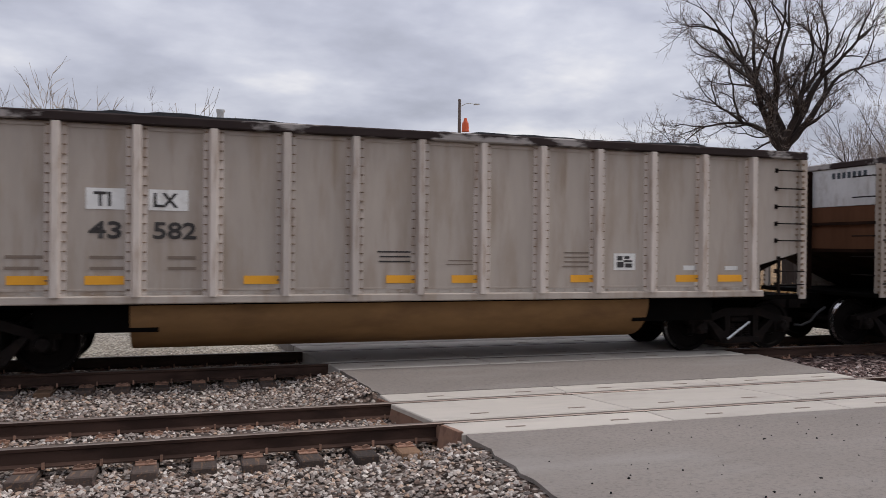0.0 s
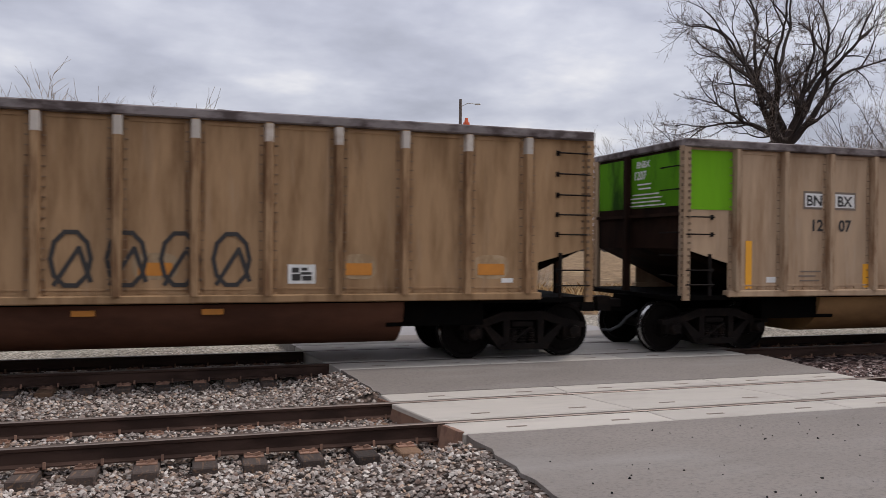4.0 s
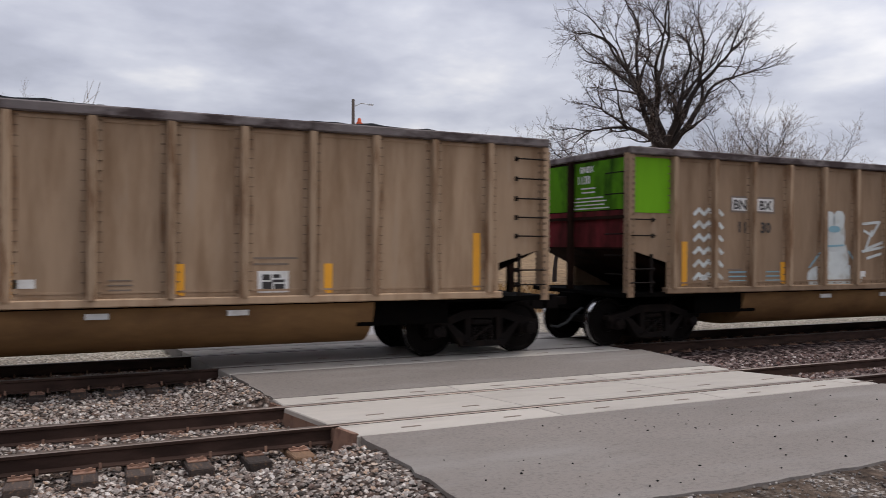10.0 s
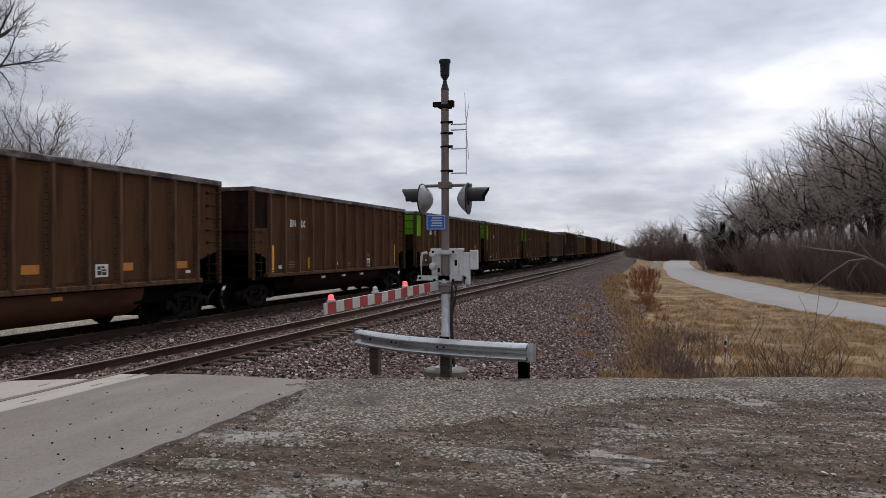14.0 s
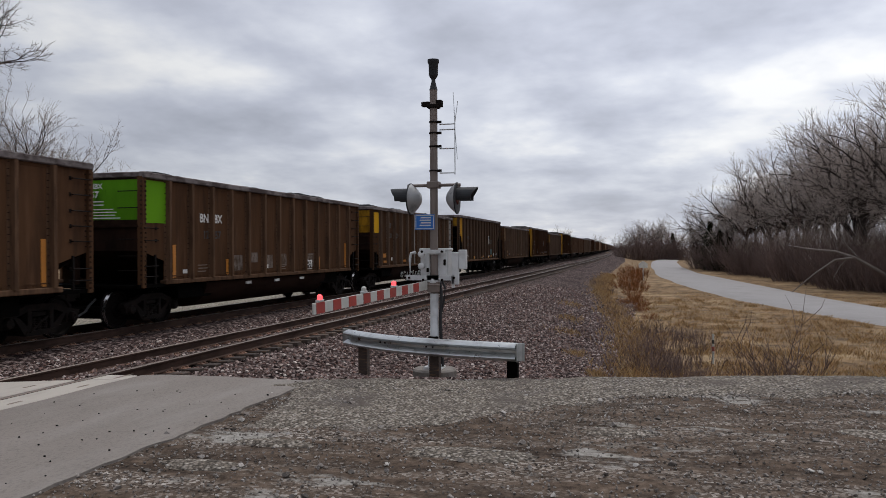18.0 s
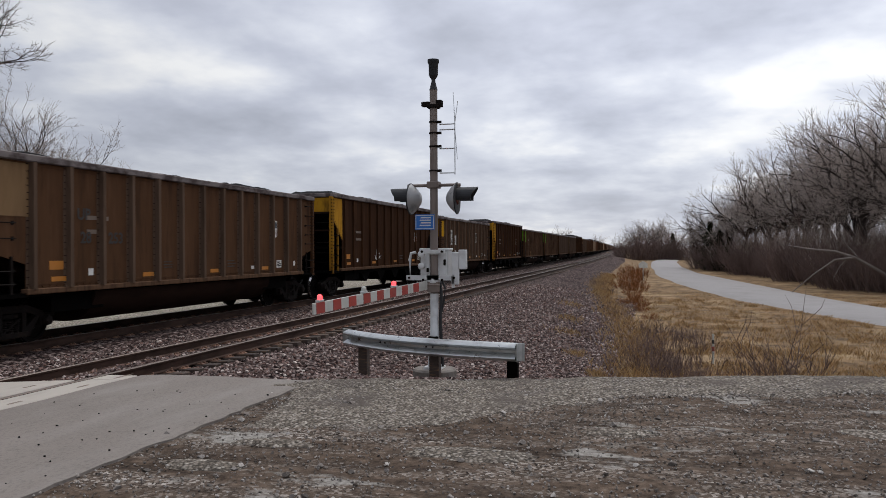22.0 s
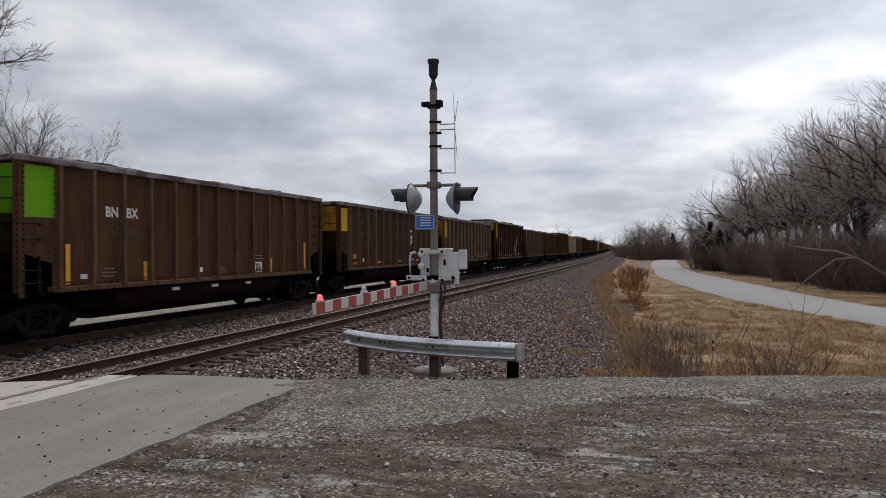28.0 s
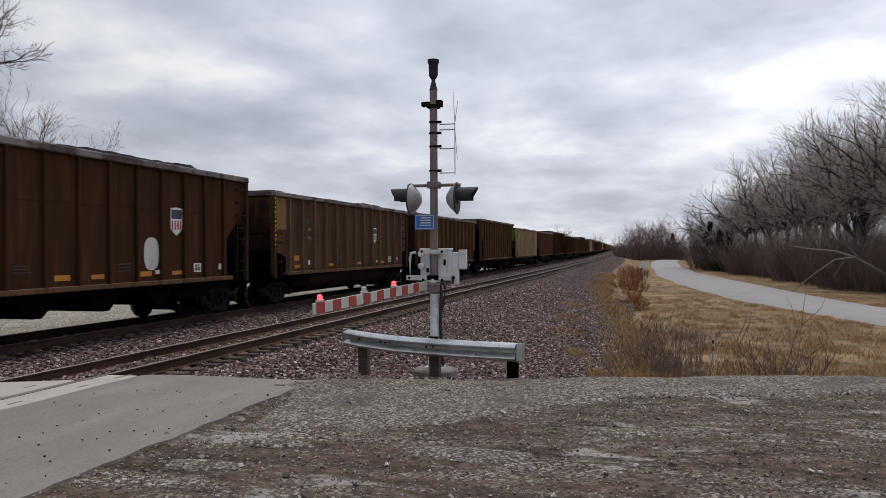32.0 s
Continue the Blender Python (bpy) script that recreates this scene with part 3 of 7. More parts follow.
def words(body, size):
    """The mesh of a line of lettering, lying in x, z, facing -y, its lower left corner at the origin."""
    cu = bpy.data.curves.new("lettering", "FONT")
    cu.body, cu.size, cu.extrude, cu.resolution_u, cu.offset = body, size, 0.0, 3, size * 0.026
    ob = bpy.data.objects.new("lettering", cu)
    scene.collection.objects.link(ob)
    me = bpy.data.meshes.new_from_object(ob.evaluated_get(bpy.context.evaluated_depsgraph_get()))
    bpy.data.objects.remove(ob)
    bpy.data.curves.remove(cu)
    me.transform(Matrix.Rotation(radians(90), 4, "X"))
    me.materials.clear()
    return me


# ---- the line of the railway: straight past the crossing, then a slight bend ----
BEND0, BEND1, TURN = 50.0, 250.0, radians(2.0)


def heading(x):
    return TURN * min(max((x - BEND0) / (BEND1 - BEND0), 0.0), 1.0)


def swing(x):
    if x <= BEND0:
        return 0.0
    u = min(x, BEND1) - BEND0
    y = TURN * u * u / (2 * (BEND1 - BEND0))
    return y + max(x - BEND1, 0.0) * math.tan(TURN)


NEAR, FAR = 8.787, 13.22          # centre lines of the two tracks
TRAIN_Z = 0.0


# ---- ground ----
def hump(a, b, t):
    t = min(max((t - a) / (b - a), 0.0), 1.0)
    return t * t * (3 - 2 * t)


def ground_z(x, y):
    """Height of the land: level at the crossing, a ballast bank falling to a ditch beyond it on one side, low fields on the other."""
    yy = y - swing(x)
    rough = 0.03 * noise.noise((x * 0.35, y * 0.35, 0.0)) + 0.12 * noise.noise((x * 0.05, y * 0.05, 3.0)) * hump(12, 40, abs(x) + abs(y))
    lot = -0.035
    bank = -0.27 - 0.85 * hump(6.4, 0.2, yy)                       # towards the ditch
    z = lot
    side = hump(-0.6, 3.4, x - 12.4 + 0.3 * max(-3.0, min(5.0, yy)))              # right of the gravel lot
    z = lot * (1 - side) + (bank + rough) * side
    if yy > 7.4 or (yy > 5.5 and x > 10.0):
        z = min(z, -0.27 if x < 5 else -0.236)
    e_ = (2.64 + min(0.03, (7.5 - yy) * 0.105)) - x                            # stone bed beside the road, rising to its edge
    leftside = hump(-0.1, (0.3 if yy < 10.1 or yy > 11.9 else 1.1) if yy > 7.3 else 1.3, e_) * hump(3.4, 4.6, yy)
    z = z * (1 - leftside) + min(-0.235 - 0.2 * hump(6.6, 4.6, yy), z) * leftside
    if 10.1 < yy < 11.9 and -0.2 < e_ < 1.2:                                   # stones heaped against the road between the tracks
        z = -0.27 + 0.21 * (1 - hump(0.02, 1.2, e_))
    if 11.6 < yy < 14.9 and x > 10.3:
        z = -0.2
    if yy > 5.0 and x > 10.2 and not 11.6 < yy < 14.9:
        z = min(z, -0.25 - 0.2 * hump(6.4, 4.6, yy))
    far = hump(14.6, 16.2, yy)
    z = z * (1 - far) + (-0.22 - 0.5 * hump(23, 40, yy) + rough) * far
    return z


def axis_values(stops):
    out = []
    for a, b, step in stops:
        n = max(1, round((b - a) / step))
        out += [a + (b - a) * i / n for i in range(n)]
    out.append(stops[-1][1])
    return out


def sheet(name, xs, ys, mat, lift=0.0, follow=False, **tags):
    v = [(x, y + (swing(x) if follow else 0), ground_z(x, y + (swing(x) if follow else 0)) + (lift(x, y) if callable(lift) else lift)) for x in xs for y in ys]
    n = len(ys)
    f = [(i * n + j, (i + 1) * n + j, (i + 1) * n + j + 1, i * n + j + 1) for i in range(len(xs) - 1) for j in range(n - 1)]
    return flat(name, v, f, mat, smooth=True, **tags)


GX = axis_values([(-3000, -400, 650), (-400, -60, 40), (-60, -8, 4), (-8, 30, 0.6), (30, 90, 2.5), (90, 400, 20), (400, 4000, 400)])
GY = axis_values([(-3000, -300, 450), (-300, -60, 30), (-60, -12, 3), (-12, 18, 0.6), (18, 60, 3), (60, 300, 30), (300, 4000, 370)])
sheet("ground", GX, GY, GRASS, lift=lambda x, y: -0.05, label="dry winter grass and earth around the crossing", category="ground")

# gravel bed under both tracks, a patch on each side of the crossing and one beyond the bend
sheet("ballast_bed", axis_values([(-60, -8, 4), (-8, 3.0, 0.25)]), axis_values([(4.3, 16.4, 0.35)]), BALLAST_PALE, label="grey crushed stone bed under the rails", category="ballast")
def bank_foot(x):
    """Where the stone bank meets the grass."""
    return 0.45 + 3.1 * hump(17, 62, x) + 0.35 * noise.noise((x * 0.35, 2.0, 8.0)) * hump(13, 20, x)


xs = axis_values([(10.3, 40, 0.5), (40, 120, 2.5), (120, 1500, 30)])
v = []
for x in xs:
    for k in range(37):
        y = bank_foot(x) + (16.6 - bank_foot(x)) * k / 36 + swing(x)
        v.append((x, y, ground_z(x, y) + 0.012 * noise.noise((x * 2, y * 2, 1)) - (0.08 if k == 0 else 0)))
f = [(i * 37 + k, (i + 1) * 37 + k, (i + 1) * 37 + k + 1, i * 37 + k + 1) for i in range(len(xs) - 1) for k in range(36)]
flat("ballast_bank", v, f, BALLAST, label="brown-grey crushed stone bank along the tracks", category="ballast", smooth=True)
sheet("gravel_lot", axis_values([(-12, 12.2, 0.3)]), axis_values([(-14, 5.2, 0.3)]), LOT,
      lift=lambda x, y: -0.004 + 0.012 * noise.noise((x * 0.9, y * 0.9, 5)) + 0.01 * noise.noise((x * 0.5, y * 3.0, 9)), label="muddy gravel lot with wheel tracks", category="gravel")
def lot_end(y):
    """Where the gravel lot ends against the stone bank."""
    return 12.0 - 0.33 * max(-3.2, min(4.6, y))


v, f = [], []
ysl = axis_values([(-9, 5.1, 0.22)])
for y in ysl:
    for k in range(13):
        wide = 1.6 + 1.7 * hump(0.0, 3.0, y) * hump(4.7, 4.0, y) - 0.9 * hump(4.2, 4.8, y) + 0.35 * noise.noise((y * 0.9, 3.0, 1.0)) + 0.15 * noise.noise((y * 4.0, 3.0, 1.0))
        x = lot_end(y) - wide + (wide + 0.6) * k / 12
        v.append((x, y, ground_z(x, y) - 0.02 + 0.04 * min(1, k / 2) + 0.03 * noise.noise((x * 1.7, y * 1.7, 2)) - 0.05 * (k > 11)))
f = [(i * 13 + k, i * 13 + k + 1, (i + 1) * 13 + k + 1, (i + 1) * 13 + k) for i in range(len(ysl) - 1) for k in range(12)]
flat("gravel_edge", v, f, LOT_EDGE, label="pale loose gravel strip at the lot's edge", category="gravel", smooth=True)


def gravel_patch(cx, cy, rx, ry, seed):
    """A low spill of pale gravel with a ragged rim."""
    n, k = 48, 5
    vs = [(cx, cy, ground_z(cx, cy) + 0.03)]
    for j in range(1, k + 1):
        for i in range(n):
            a = 2 * math.pi * i / n
            q = j / k * (1 + 0.35 * noise.noise((math.cos(a) * 1.5, math.sin(a) * 1.5, seed)) + 0.22 * noise.noise((math.cos(a) * 5, math.sin(a) * 5, seed)))
            x, y = cx + rx * q * math.cos(a), cy + ry * q * math.sin(a)
            vs.append((x, y, ground_z(x, y) + 0.03 - 0.07 * (j / k) ** 3 + 0.012 * noise.noise((x * 4, y * 4, seed))))
    fs = [(0, 1 + i, 1 + (i + 1) % n) for i in range(n)]
    fs += [(1 + (j - 1) * n + i, 1 + j * n + i, 1 + j * n + (i + 1) % n, 1 + (j - 1) * n + (i + 1) % n) for j in range(1, k) for i in range(n)]
    flat("gravel_patch", vs, fs, LOT_EDGE, label="pale loose gravel spilled on the mud", category="gravel", smooth=True)


for cx, cy, rx, ry, seed in ((7.25, 1.6, 0.34, 0.75, 1), (7.2, 3.6, 0.2, 0.5, 2), (6.3, 3.9, 0.25, 0.5, 3), (8.4, 0.3, 0.2, 0.5, 4), (6.0, -0.9, 0.3, 1.3, 5), (9.0, -2.6, 0.35, 0.9, 6), (5.7, 0.9, 0.25, 0.9, 7)):
    gravel_patch(cx, cy, rx, ry, seed)
sheet("service_road", axis_values([(-80, 10, 3), (10, 60, 2), (60, 1200, 30)]), axis_values([(15.3, 21.5, 0.8)]), SERVICE, lift=0.03, follow=True, label="pale gravel service road beside the far track", category="road")

# crossing road: asphalt aprons and rows of concrete panels between and beside the rails
def left_edge(y):
    return 2.64 + min(0.03, (7.5 - y) * 0.105)


def right_edge(y):
    return max(9.75, 10.62 - max(0, y - 7.0) * 0.32)


def apron(name, y0, y1, z0, z1, drop=0.22):
    n, k = 14, 40
    v, f = [], []
    for i in range(n + 1):
        y = y0 + (y1 - y0) * i / n
        a, b = left_edge(y), right_edge(y)
        for j in range(k + 1):
            ragged = 0.05 * noise.noise((y * 5, j * 0.2, 0)) if j in (0, k) else 0
            x = a + (b - a) * j / k + ragged
            yy = y + (0.10 * noise.noise((x * 1.3, 4.0, 0)) + 0.05 * noise.noise((x * 6, 7.0, 0)) if i == 0 and y0 < 6 else 0)
            v.append((x, yy, z0 + (z1 - z0) * i / n + 0.006 * noise.noise((x, y * 2, 2))))
    w = k + 1
    f = [(i * w + j, i * w + j + 1, (i + 1) * w + j + 1, (i + 1) * w + j) for i in range(n) for j in range(k)]
    rim = [j for j in range(w)] + [i * w + k for i in range(1, n + 1)] + [n * w + j for j in range(k - 1, -1, -1)] + [i * w for i in range(n - 1, 0, -1)]
    o = len(v)
    v += [(v[i][0], v[i][1], v[i][2] - drop) for i in rim]
    f += [(rim[q], rim[(q + 1) % len(rim)], o + (q + 1) % len(rim), o + q) for q in range(len(rim))]
    return flat(name, v, f, ASPHALT, label="worn grey asphalt of the level crossing", category="road")


apron("crossing_road", 4.7, 7.46, -0.012, -0.005)
apron("crossing_road", 10.02, 11.82, -0.06, -0.012)
apron("crossing_road", 14.75, 16.6, -0.01, -0.08)
# the road goes on behind the far track
flat("far_road", [(1.7, 16.6, -0.08), (9.7, 16.6, -0.08), (7.5, 60, -0.6), (0.5, 60, -0.6)], [(0, 1, 2, 3)], ROAD, label="grey road leading away behind the crossing", category="road")

panels = thing("crossing_panels", "row of pale worn concrete crossing panels along the rails", "crossing panel", kind="structure")


def cant(y):
    """The near track leans: its far rail lies lower."""
    return -0.07 * (y - 8.03) / 1.5


for name, y0, y1, zz0, zz1 in (("field_panel", 7.47, 7.95, 0.0, 0.0), ("gauge_panel", 8.145, 9.42, -0.006, -0.066), ("field_panel", 9.63, 10.0, -0.07, -0.06),
                              ("field_panel", 11.84, 12.41, -0.004, -0.002), ("gauge_panel", 12.58, 13.90, -0.004, -0.004), ("field_panel", 14.07, 14.7, -0.002, -0.004)):
    x0 = left_edge((y0 + y1) / 2)
    cuts = [0, 2.45, 4.9, 7.35, right_edge((y0 + y1) / 2) - x0]
    for a, b in zip(cuts, cuts[1:]):
        if b - a < 0.3:
            continue
        ms = Mesh()
        sk = -0.11
        c = 0.012
        xa0, xb0 = x0 + a + 0.006, x0 + b - 0.006
        dxs = sk * (y1 - y0)
        top = [(xa0, y0, zz0), (xb0, y0, zz0), (xb0 + dxs, y1, zz1), (xa0 + dxs, y1, zz1)]
        ins = [(xa0 + c, y0 + c, zz0), (xb0 - c, y0 + c, zz0), (xb0 + dxs - c, y1 - c, zz1), (xa0 + dxs + c, y1 - c, zz1)]
        vs = ins + [(x, y, z - c) for x, y, z in top] + [(x, y, z - 0.24) for x, y, z in top]
        ms.add(vs, [(0, 1, 2, 3)] + [(q, 4 + q, 4 + (q + 1) % 4, (q + 1) % 4) for q in range(4)] + [(4 + q, 8 + q, 8 + (q + 1) % 4, 4 + (q + 1) % 4) for q in range(4)])
        p_ = part(name, ms, CONCRETE, panels)
        # lifting slots cast into the panel
        for fx in (0.22, 0.72):
            xs_ = x0 + a + (b - a) * fx
            ym = y0 + (y1 - y0) * (0.3 if y1 - y0 < 1 else 0.2)
            zt = zz0 + (zz1 - zz0) * (ym - y0) / (y1 - y0)
            slot = Mesh().box(xs_, xs_ + 0.22, ym, ym + 0.035, zt + 0.001, zt + 0.004)
            part("lifting_slot", slot, FAINT, p_)
# broken timber at the ends of the panels
tmb = Mesh()
tmb.add([(2.5, 8.1, -0.02), (2.63, 7.48, -0.02), (2.63, 7.48, -0.3), (2.5, 8.1, -0.3), (2.55, 8.1, -0.05), (2.68, 7.5, -0.05)], [(0, 1, 2, 3), (0, 4, 5, 1)])
part("header_plate", tmb, PLATE, panels)
for y0, y1 in ((7.5, 7.93), (8.15, 9.42), (9.64, 9.98)):
    xa, xb = left_edge((y0 + y1) / 2) + 0.11 * (y1 - y0) / 2, left_edge((y0 + y1) / 2) - 0.11 * (y1 - y0) / 2
    za, zb = cant(y0) - 0.012, cant(y1) - 0.012
    part("header_plate", Mesh().add([(xa - 0.055, y0, za), (xa, y0, za), (xb, y1, zb), (xb - 0.055, y1, zb), (xa - 0.1, y0, za - 0.23), (xb - 0.1, y1, zb - 0.23), (xa - 0.01, y0, za - 0.23), (xb - 0.01, y1, zb - 0.23)],
                                    [(0, 1, 2, 3), (0, 3, 5, 4), (1, 6, 7, 2), (0, 4, 6, 1), (3, 2, 7, 5)]), PLATE, panels, "rusty steel header plate")


# ---- tracks ----
RAILP = [(-0.07, -0.186), (0.07, -0.186), (0.07, -0.172), (0.012, -0.155), (0.010, -0.05), (0.033, -0.038), (0.036, -0.008), (0.026, 0.0), (-0.026, 0.0), (-0.036, -0.008), (-0.033, -0.038), (-0.010, -0.05), (-0.012, -0.155), (-0.07, -0.172)]
RAILX = axis_values([(-70, 60, 26), (60, 280, 10), (280, 1500, 120)])


def rail(parent, yc, z):
    v, f = [], []
    for x in RAILX:
        a = heading(x)
        v += [(x - math.sin(a) * p[0], yc + swing(x) + p[0] * math.cos(a), z + p[1]) for p in RAILP]
    n = len(RAILP)
    for i in range(len(RAILX) - 1):
        f += [(i * n + k, i * n + (k + 1) % n, (i + 1) * n + (k + 1) % n, (i + 1) * n + k) for k in range(n)]
    ms = Mesh().add(v, f)
    ob = part("rail", ms, RAIL, parent)
    ob.data.materials.append(SHINE)
    for q in ob.data.polygons:
        if q.normal.z > 0.6 and q.center.z > z - 0.02:
            q.material_index = 1
    return ob


tie_mesh = Mesh().box(-0.115, 0.115, -1.2, 1.2, -0.18, 0.0, 0.012).data("tie", TIE)
tie_pale = Mesh().box(-0.115, 0.115, -1.2, 1.2, -0.18, 0.0, 0.012).data("tie", TIE_PALE)
plate_ms = Mesh().box(-0.095, 0.095, -0.19, 0.19, 0.0, 0.016, 0.004).box(-0.095, 0.095, -0.115, -0.085, 0.016, 0.026).box(-0.095, 0.095, 0.085, 0.115, 0.016, 0.026)
for sx, sy in ((-0.05, -0.13), (0.05, -0.13), (0.02, -0.165), (-0.05, 0.13), (0.05, 0.13), (-0.02, 0.165)):
    plate_ms.box(sx - 0.014, sx + 0.014, sy - 0.016, sy + 0.016, 0.016, 0.045)
plate_mesh = plate_ms.data("tie_plate", PLATE)
anchor_mesh = Mesh().box(-0.012, 0.012, -0.085, 0.085, -0.01, 0.02).box(-0.012, 0.012, -0.09, -0.07, -0.01, 0.05).data("rail_anchor", PLATE)


def track(name, yc, lean, label):
    tr = thing(name, label, "railway track", kind="structure")
    for s in (-0.75, 0.75):
        rail(tr, yc + s, (lean * (s + 0.75) / 1.5))
    rnd = random.Random(5)
    xs = [-9 + 0.508 * i for i in range(150)]
    for i, x in enumerate(xs):
        if 2.65 < x < 9.6:
            continue
        a = heading(x)
        m = pose(x, yc + swing(x), -0.205 + lean / 2, math.degrees(math.atan(lean / 1.5)), 0, math.degrees(a) + rnd.uniform(-1.2, 1.2))
        t_ = part("tie", tie_pale if rnd.random() < 0.3 and x < 4 else tie_mesh, None, tr, m=m)
        t_.location.x += rnd.uniform(-0.03, 0.03)
        if x < 34:
            for s in (-0.75, 0.75):
                part("tie_plate", plate_mesh, None, t_, m=pose(0, s, 0))
                if x < 12:
                    part("rail_anchor", anchor_mesh, None, t_, m=pose(0.135, s, 0.018))
    return tr


track("near_track", NEAR, -0.07, "rusty rails on wooden ties with steel tie plates")
track("far_track", FAR, 0.0, "rusty rails on ties under the passing train")
# far ties, joined
v, f = [], []
for yc in (NEAR, FAR):
    for i in range(330):
        x = -9 + 0.508 * (150 + i)
        o = len(v)
        for dz in (-0.1, 0.0):
            for dy in (-1.3, 1.3):
                for dx_ in (-0.11, 0.11):
                    v.append((x + dx_, yc + dy + swing(x), -0.21 + dz))
        f += [tuple(o + q for q in face) for face in ((4, 5, 7, 6), (0, 1, 5, 4), (2, 6, 7, 3), (0, 4, 6, 2), (1, 3, 7, 5))]
flat("distant_ties", v, f, TIE, kind="stuff", label="weathered wooden ties farther along the tracks", category="railway ties")


# ---- crushed stone, every piece a small rock ----
def rocks(name, count, where, size, mat, label, seed, flatness=0.7, sink=0.25, lift=0.0):
    rg = np.random.default_rng(seed)
    base = np.array([(1, 0, 0), (-1, 0, 0), (0, 1, 0), (0, -1, 0), (0, 0, 1), (0, 0, -1), (0.6, 0.6, 0.5), (-0.6, 0.6, -0.4), (0.6, -0.6, -0.4), (-0.6, -0.6, 0.5)], float)
    tri = np.array([(4, 0, 6), (4, 6, 2), (6, 0, 2), (4, 2, 1), (4, 1, 9), (9, 1, 3), (4, 9, 3), (4, 3, 0), (5, 2, 0), (5, 7, 2), (7, 1, 2), (5, 1, 7), (5, 3, 1), (5, 8, 3), (8, 0, 3), (5, 0, 8)])
    P, F = [], []
    k = 0
    while k < count:
        x, y = where(rg)
        if x is None:
            continue
        s = size * (0.55 + 0.9 * rg.random())
        q = base * (0.75 + 0.5 * rg.random((10, 1)))
        q = q * np.array([1, 0.6 + 0.4 * rg.random(), flatness * (0.7 + 0.5 * rg.random())]) * s / 2
        a, b = rg.random() * 6.283, rg.normal() * 0.5
        ca, sa, cb, sb = math.cos(a), math.sin(a), math.cos(b), math.sin(b)
        rot = np.array([(ca, -sa, 0), (sa, ca, 0), (0, 0, 1)]) @ np.array([(1, 0, 0), (0, cb, -sb), (0, sb, cb)])
        q = q @ rot.T + np.array([x, y, ground_z(x, y) + lift + s * sink * rg.random()])
        P.append(q)
        F.append(tri + 10 * k)
        k += 1
    me = bpy.data.meshes.new(name)
    me.from_pydata(np.concatenate(P).tolist(), [], np.concatenate(F).tolist())
    me.materials.append(mat)
    return tagged(new(name, me), label, "gravel", "", "stuff")


def on_left(rg):
    x, y = -5.5 + 8.1 * rg.random(), 4.6 + 11.2 * rg.random() ** 1.25
    if x > left_edge(y) - 0.03 + 0.15 * (y < 7.3) * rg.random():
        return None, None
    return x, y


def on_right(rg):
    x = 10.2 + 36 * rg.random() ** 1.7
    y = 0.6 + 11.0 * rg.random()
    if x < right_edge(y) + 0.05 or (y < 5.2 and x < lot_end(y) + 0.3):
        return None, None
    return x, y


def on_edge(rg):
    y = -6 + 10.6 * rg.random()
    return lot_end(y) - 1.6 + 2.1 * rg.random(), y


def on_lot(rg):
    y = -5 + 10 * rg.random()
    return 3 + 8.5 * rg.random() ** 0.8, y


rocks("ballast_stones", 34000, on_left, 0.049, STONE, "loose grey and tan crushed ballast stones", 1)
rocks("ballast_stones", 42000, on_right, 0.064, STONE_R, "loose brown-grey crushed ballast stones", 2)
rocks("edge_gravel", 6000, on_edge, 0.034, PEBBLE, "loose pale gravel stones", 3)
rocks("lot_gravel", 15000, on_lot, 0.024, PEBBLE, "scattered gravel on the muddy lot", 4, sink=0.3)
rocks("lot_gravel", 420, on_lot, 0.06, PEBBLE, "larger pale stones on the muddy lot", 14, sink=0.2)
rocks("road_grit", 90, lambda rg: (3 + 6.5 * rg.random(), 4.8 + 2.4 * rg.random()), 0.022, COAL, "crumbs of coal and grit on the road", 5, sink=0.3, lift=0.027)


# ---- coal cars ----
MUD = shade("muddy_brown_paint", (0.086, 0.044, 0.0235), 0.75, 0, 0.2, 0.5, 3.0, UPR, (0.04, 0.023, 0.015), 0.7, (0.5, 0.68), 0.15, 40, spec=0.02, tint2=(0.115, 0.062, 0.036), tint2_at=(0.55, 0.75), tint2_scale=1.5, tint2_stretch=(3.0, 1, 0.3))
RIB_MUD = shade("worn_brown_ribs", (0.115, 0.066, 0.04), 0.72, 0, 0.2, 0.8, 5.0, (4, 4, 0.5), (0.05, 0.03, 0.02), 0.7, (0.46, 0.62), 0.12, 40, spec=0.02)
LEN, TOP, SILL = 14.42, 3.65, 1.13
PITCH = 16.19
RIBS = [1.07 + 1.0175 * i for i in range(13)]
RIBS_C = [1.3 + 0.98 * i for i in range(13)]
store = {}


def shared(key, build, smooth=False):
    """The one mesh of a kind of part, which all cars use. Faces from ms.second on take the second paint."""
    if key not in store:
        ms = build()
        me = ms.data(key.split("|")[0], None, smooth)
        me.materials.append(None)
        if ms.second is not None:
            me.materials.append(None)
            for q in me.polygons:
                if ms.second <= q.index < ms.third:
                    q.material_index = 1
        store[key] = me
    return store[key]


def fit(name, key, build, mat, parent, label="", m=None, smooth=False, mat2=None):
    """A part on a shared mesh, with a paint of its own."""
    ob = part(name, shared(key, build, smooth), None, parent, label, m=m)
    for slot, paint in zip(ob.material_slots, (mat, mat2 or mat)):
        slot.link = "OBJECT"
        slot.material = paint
    return ob


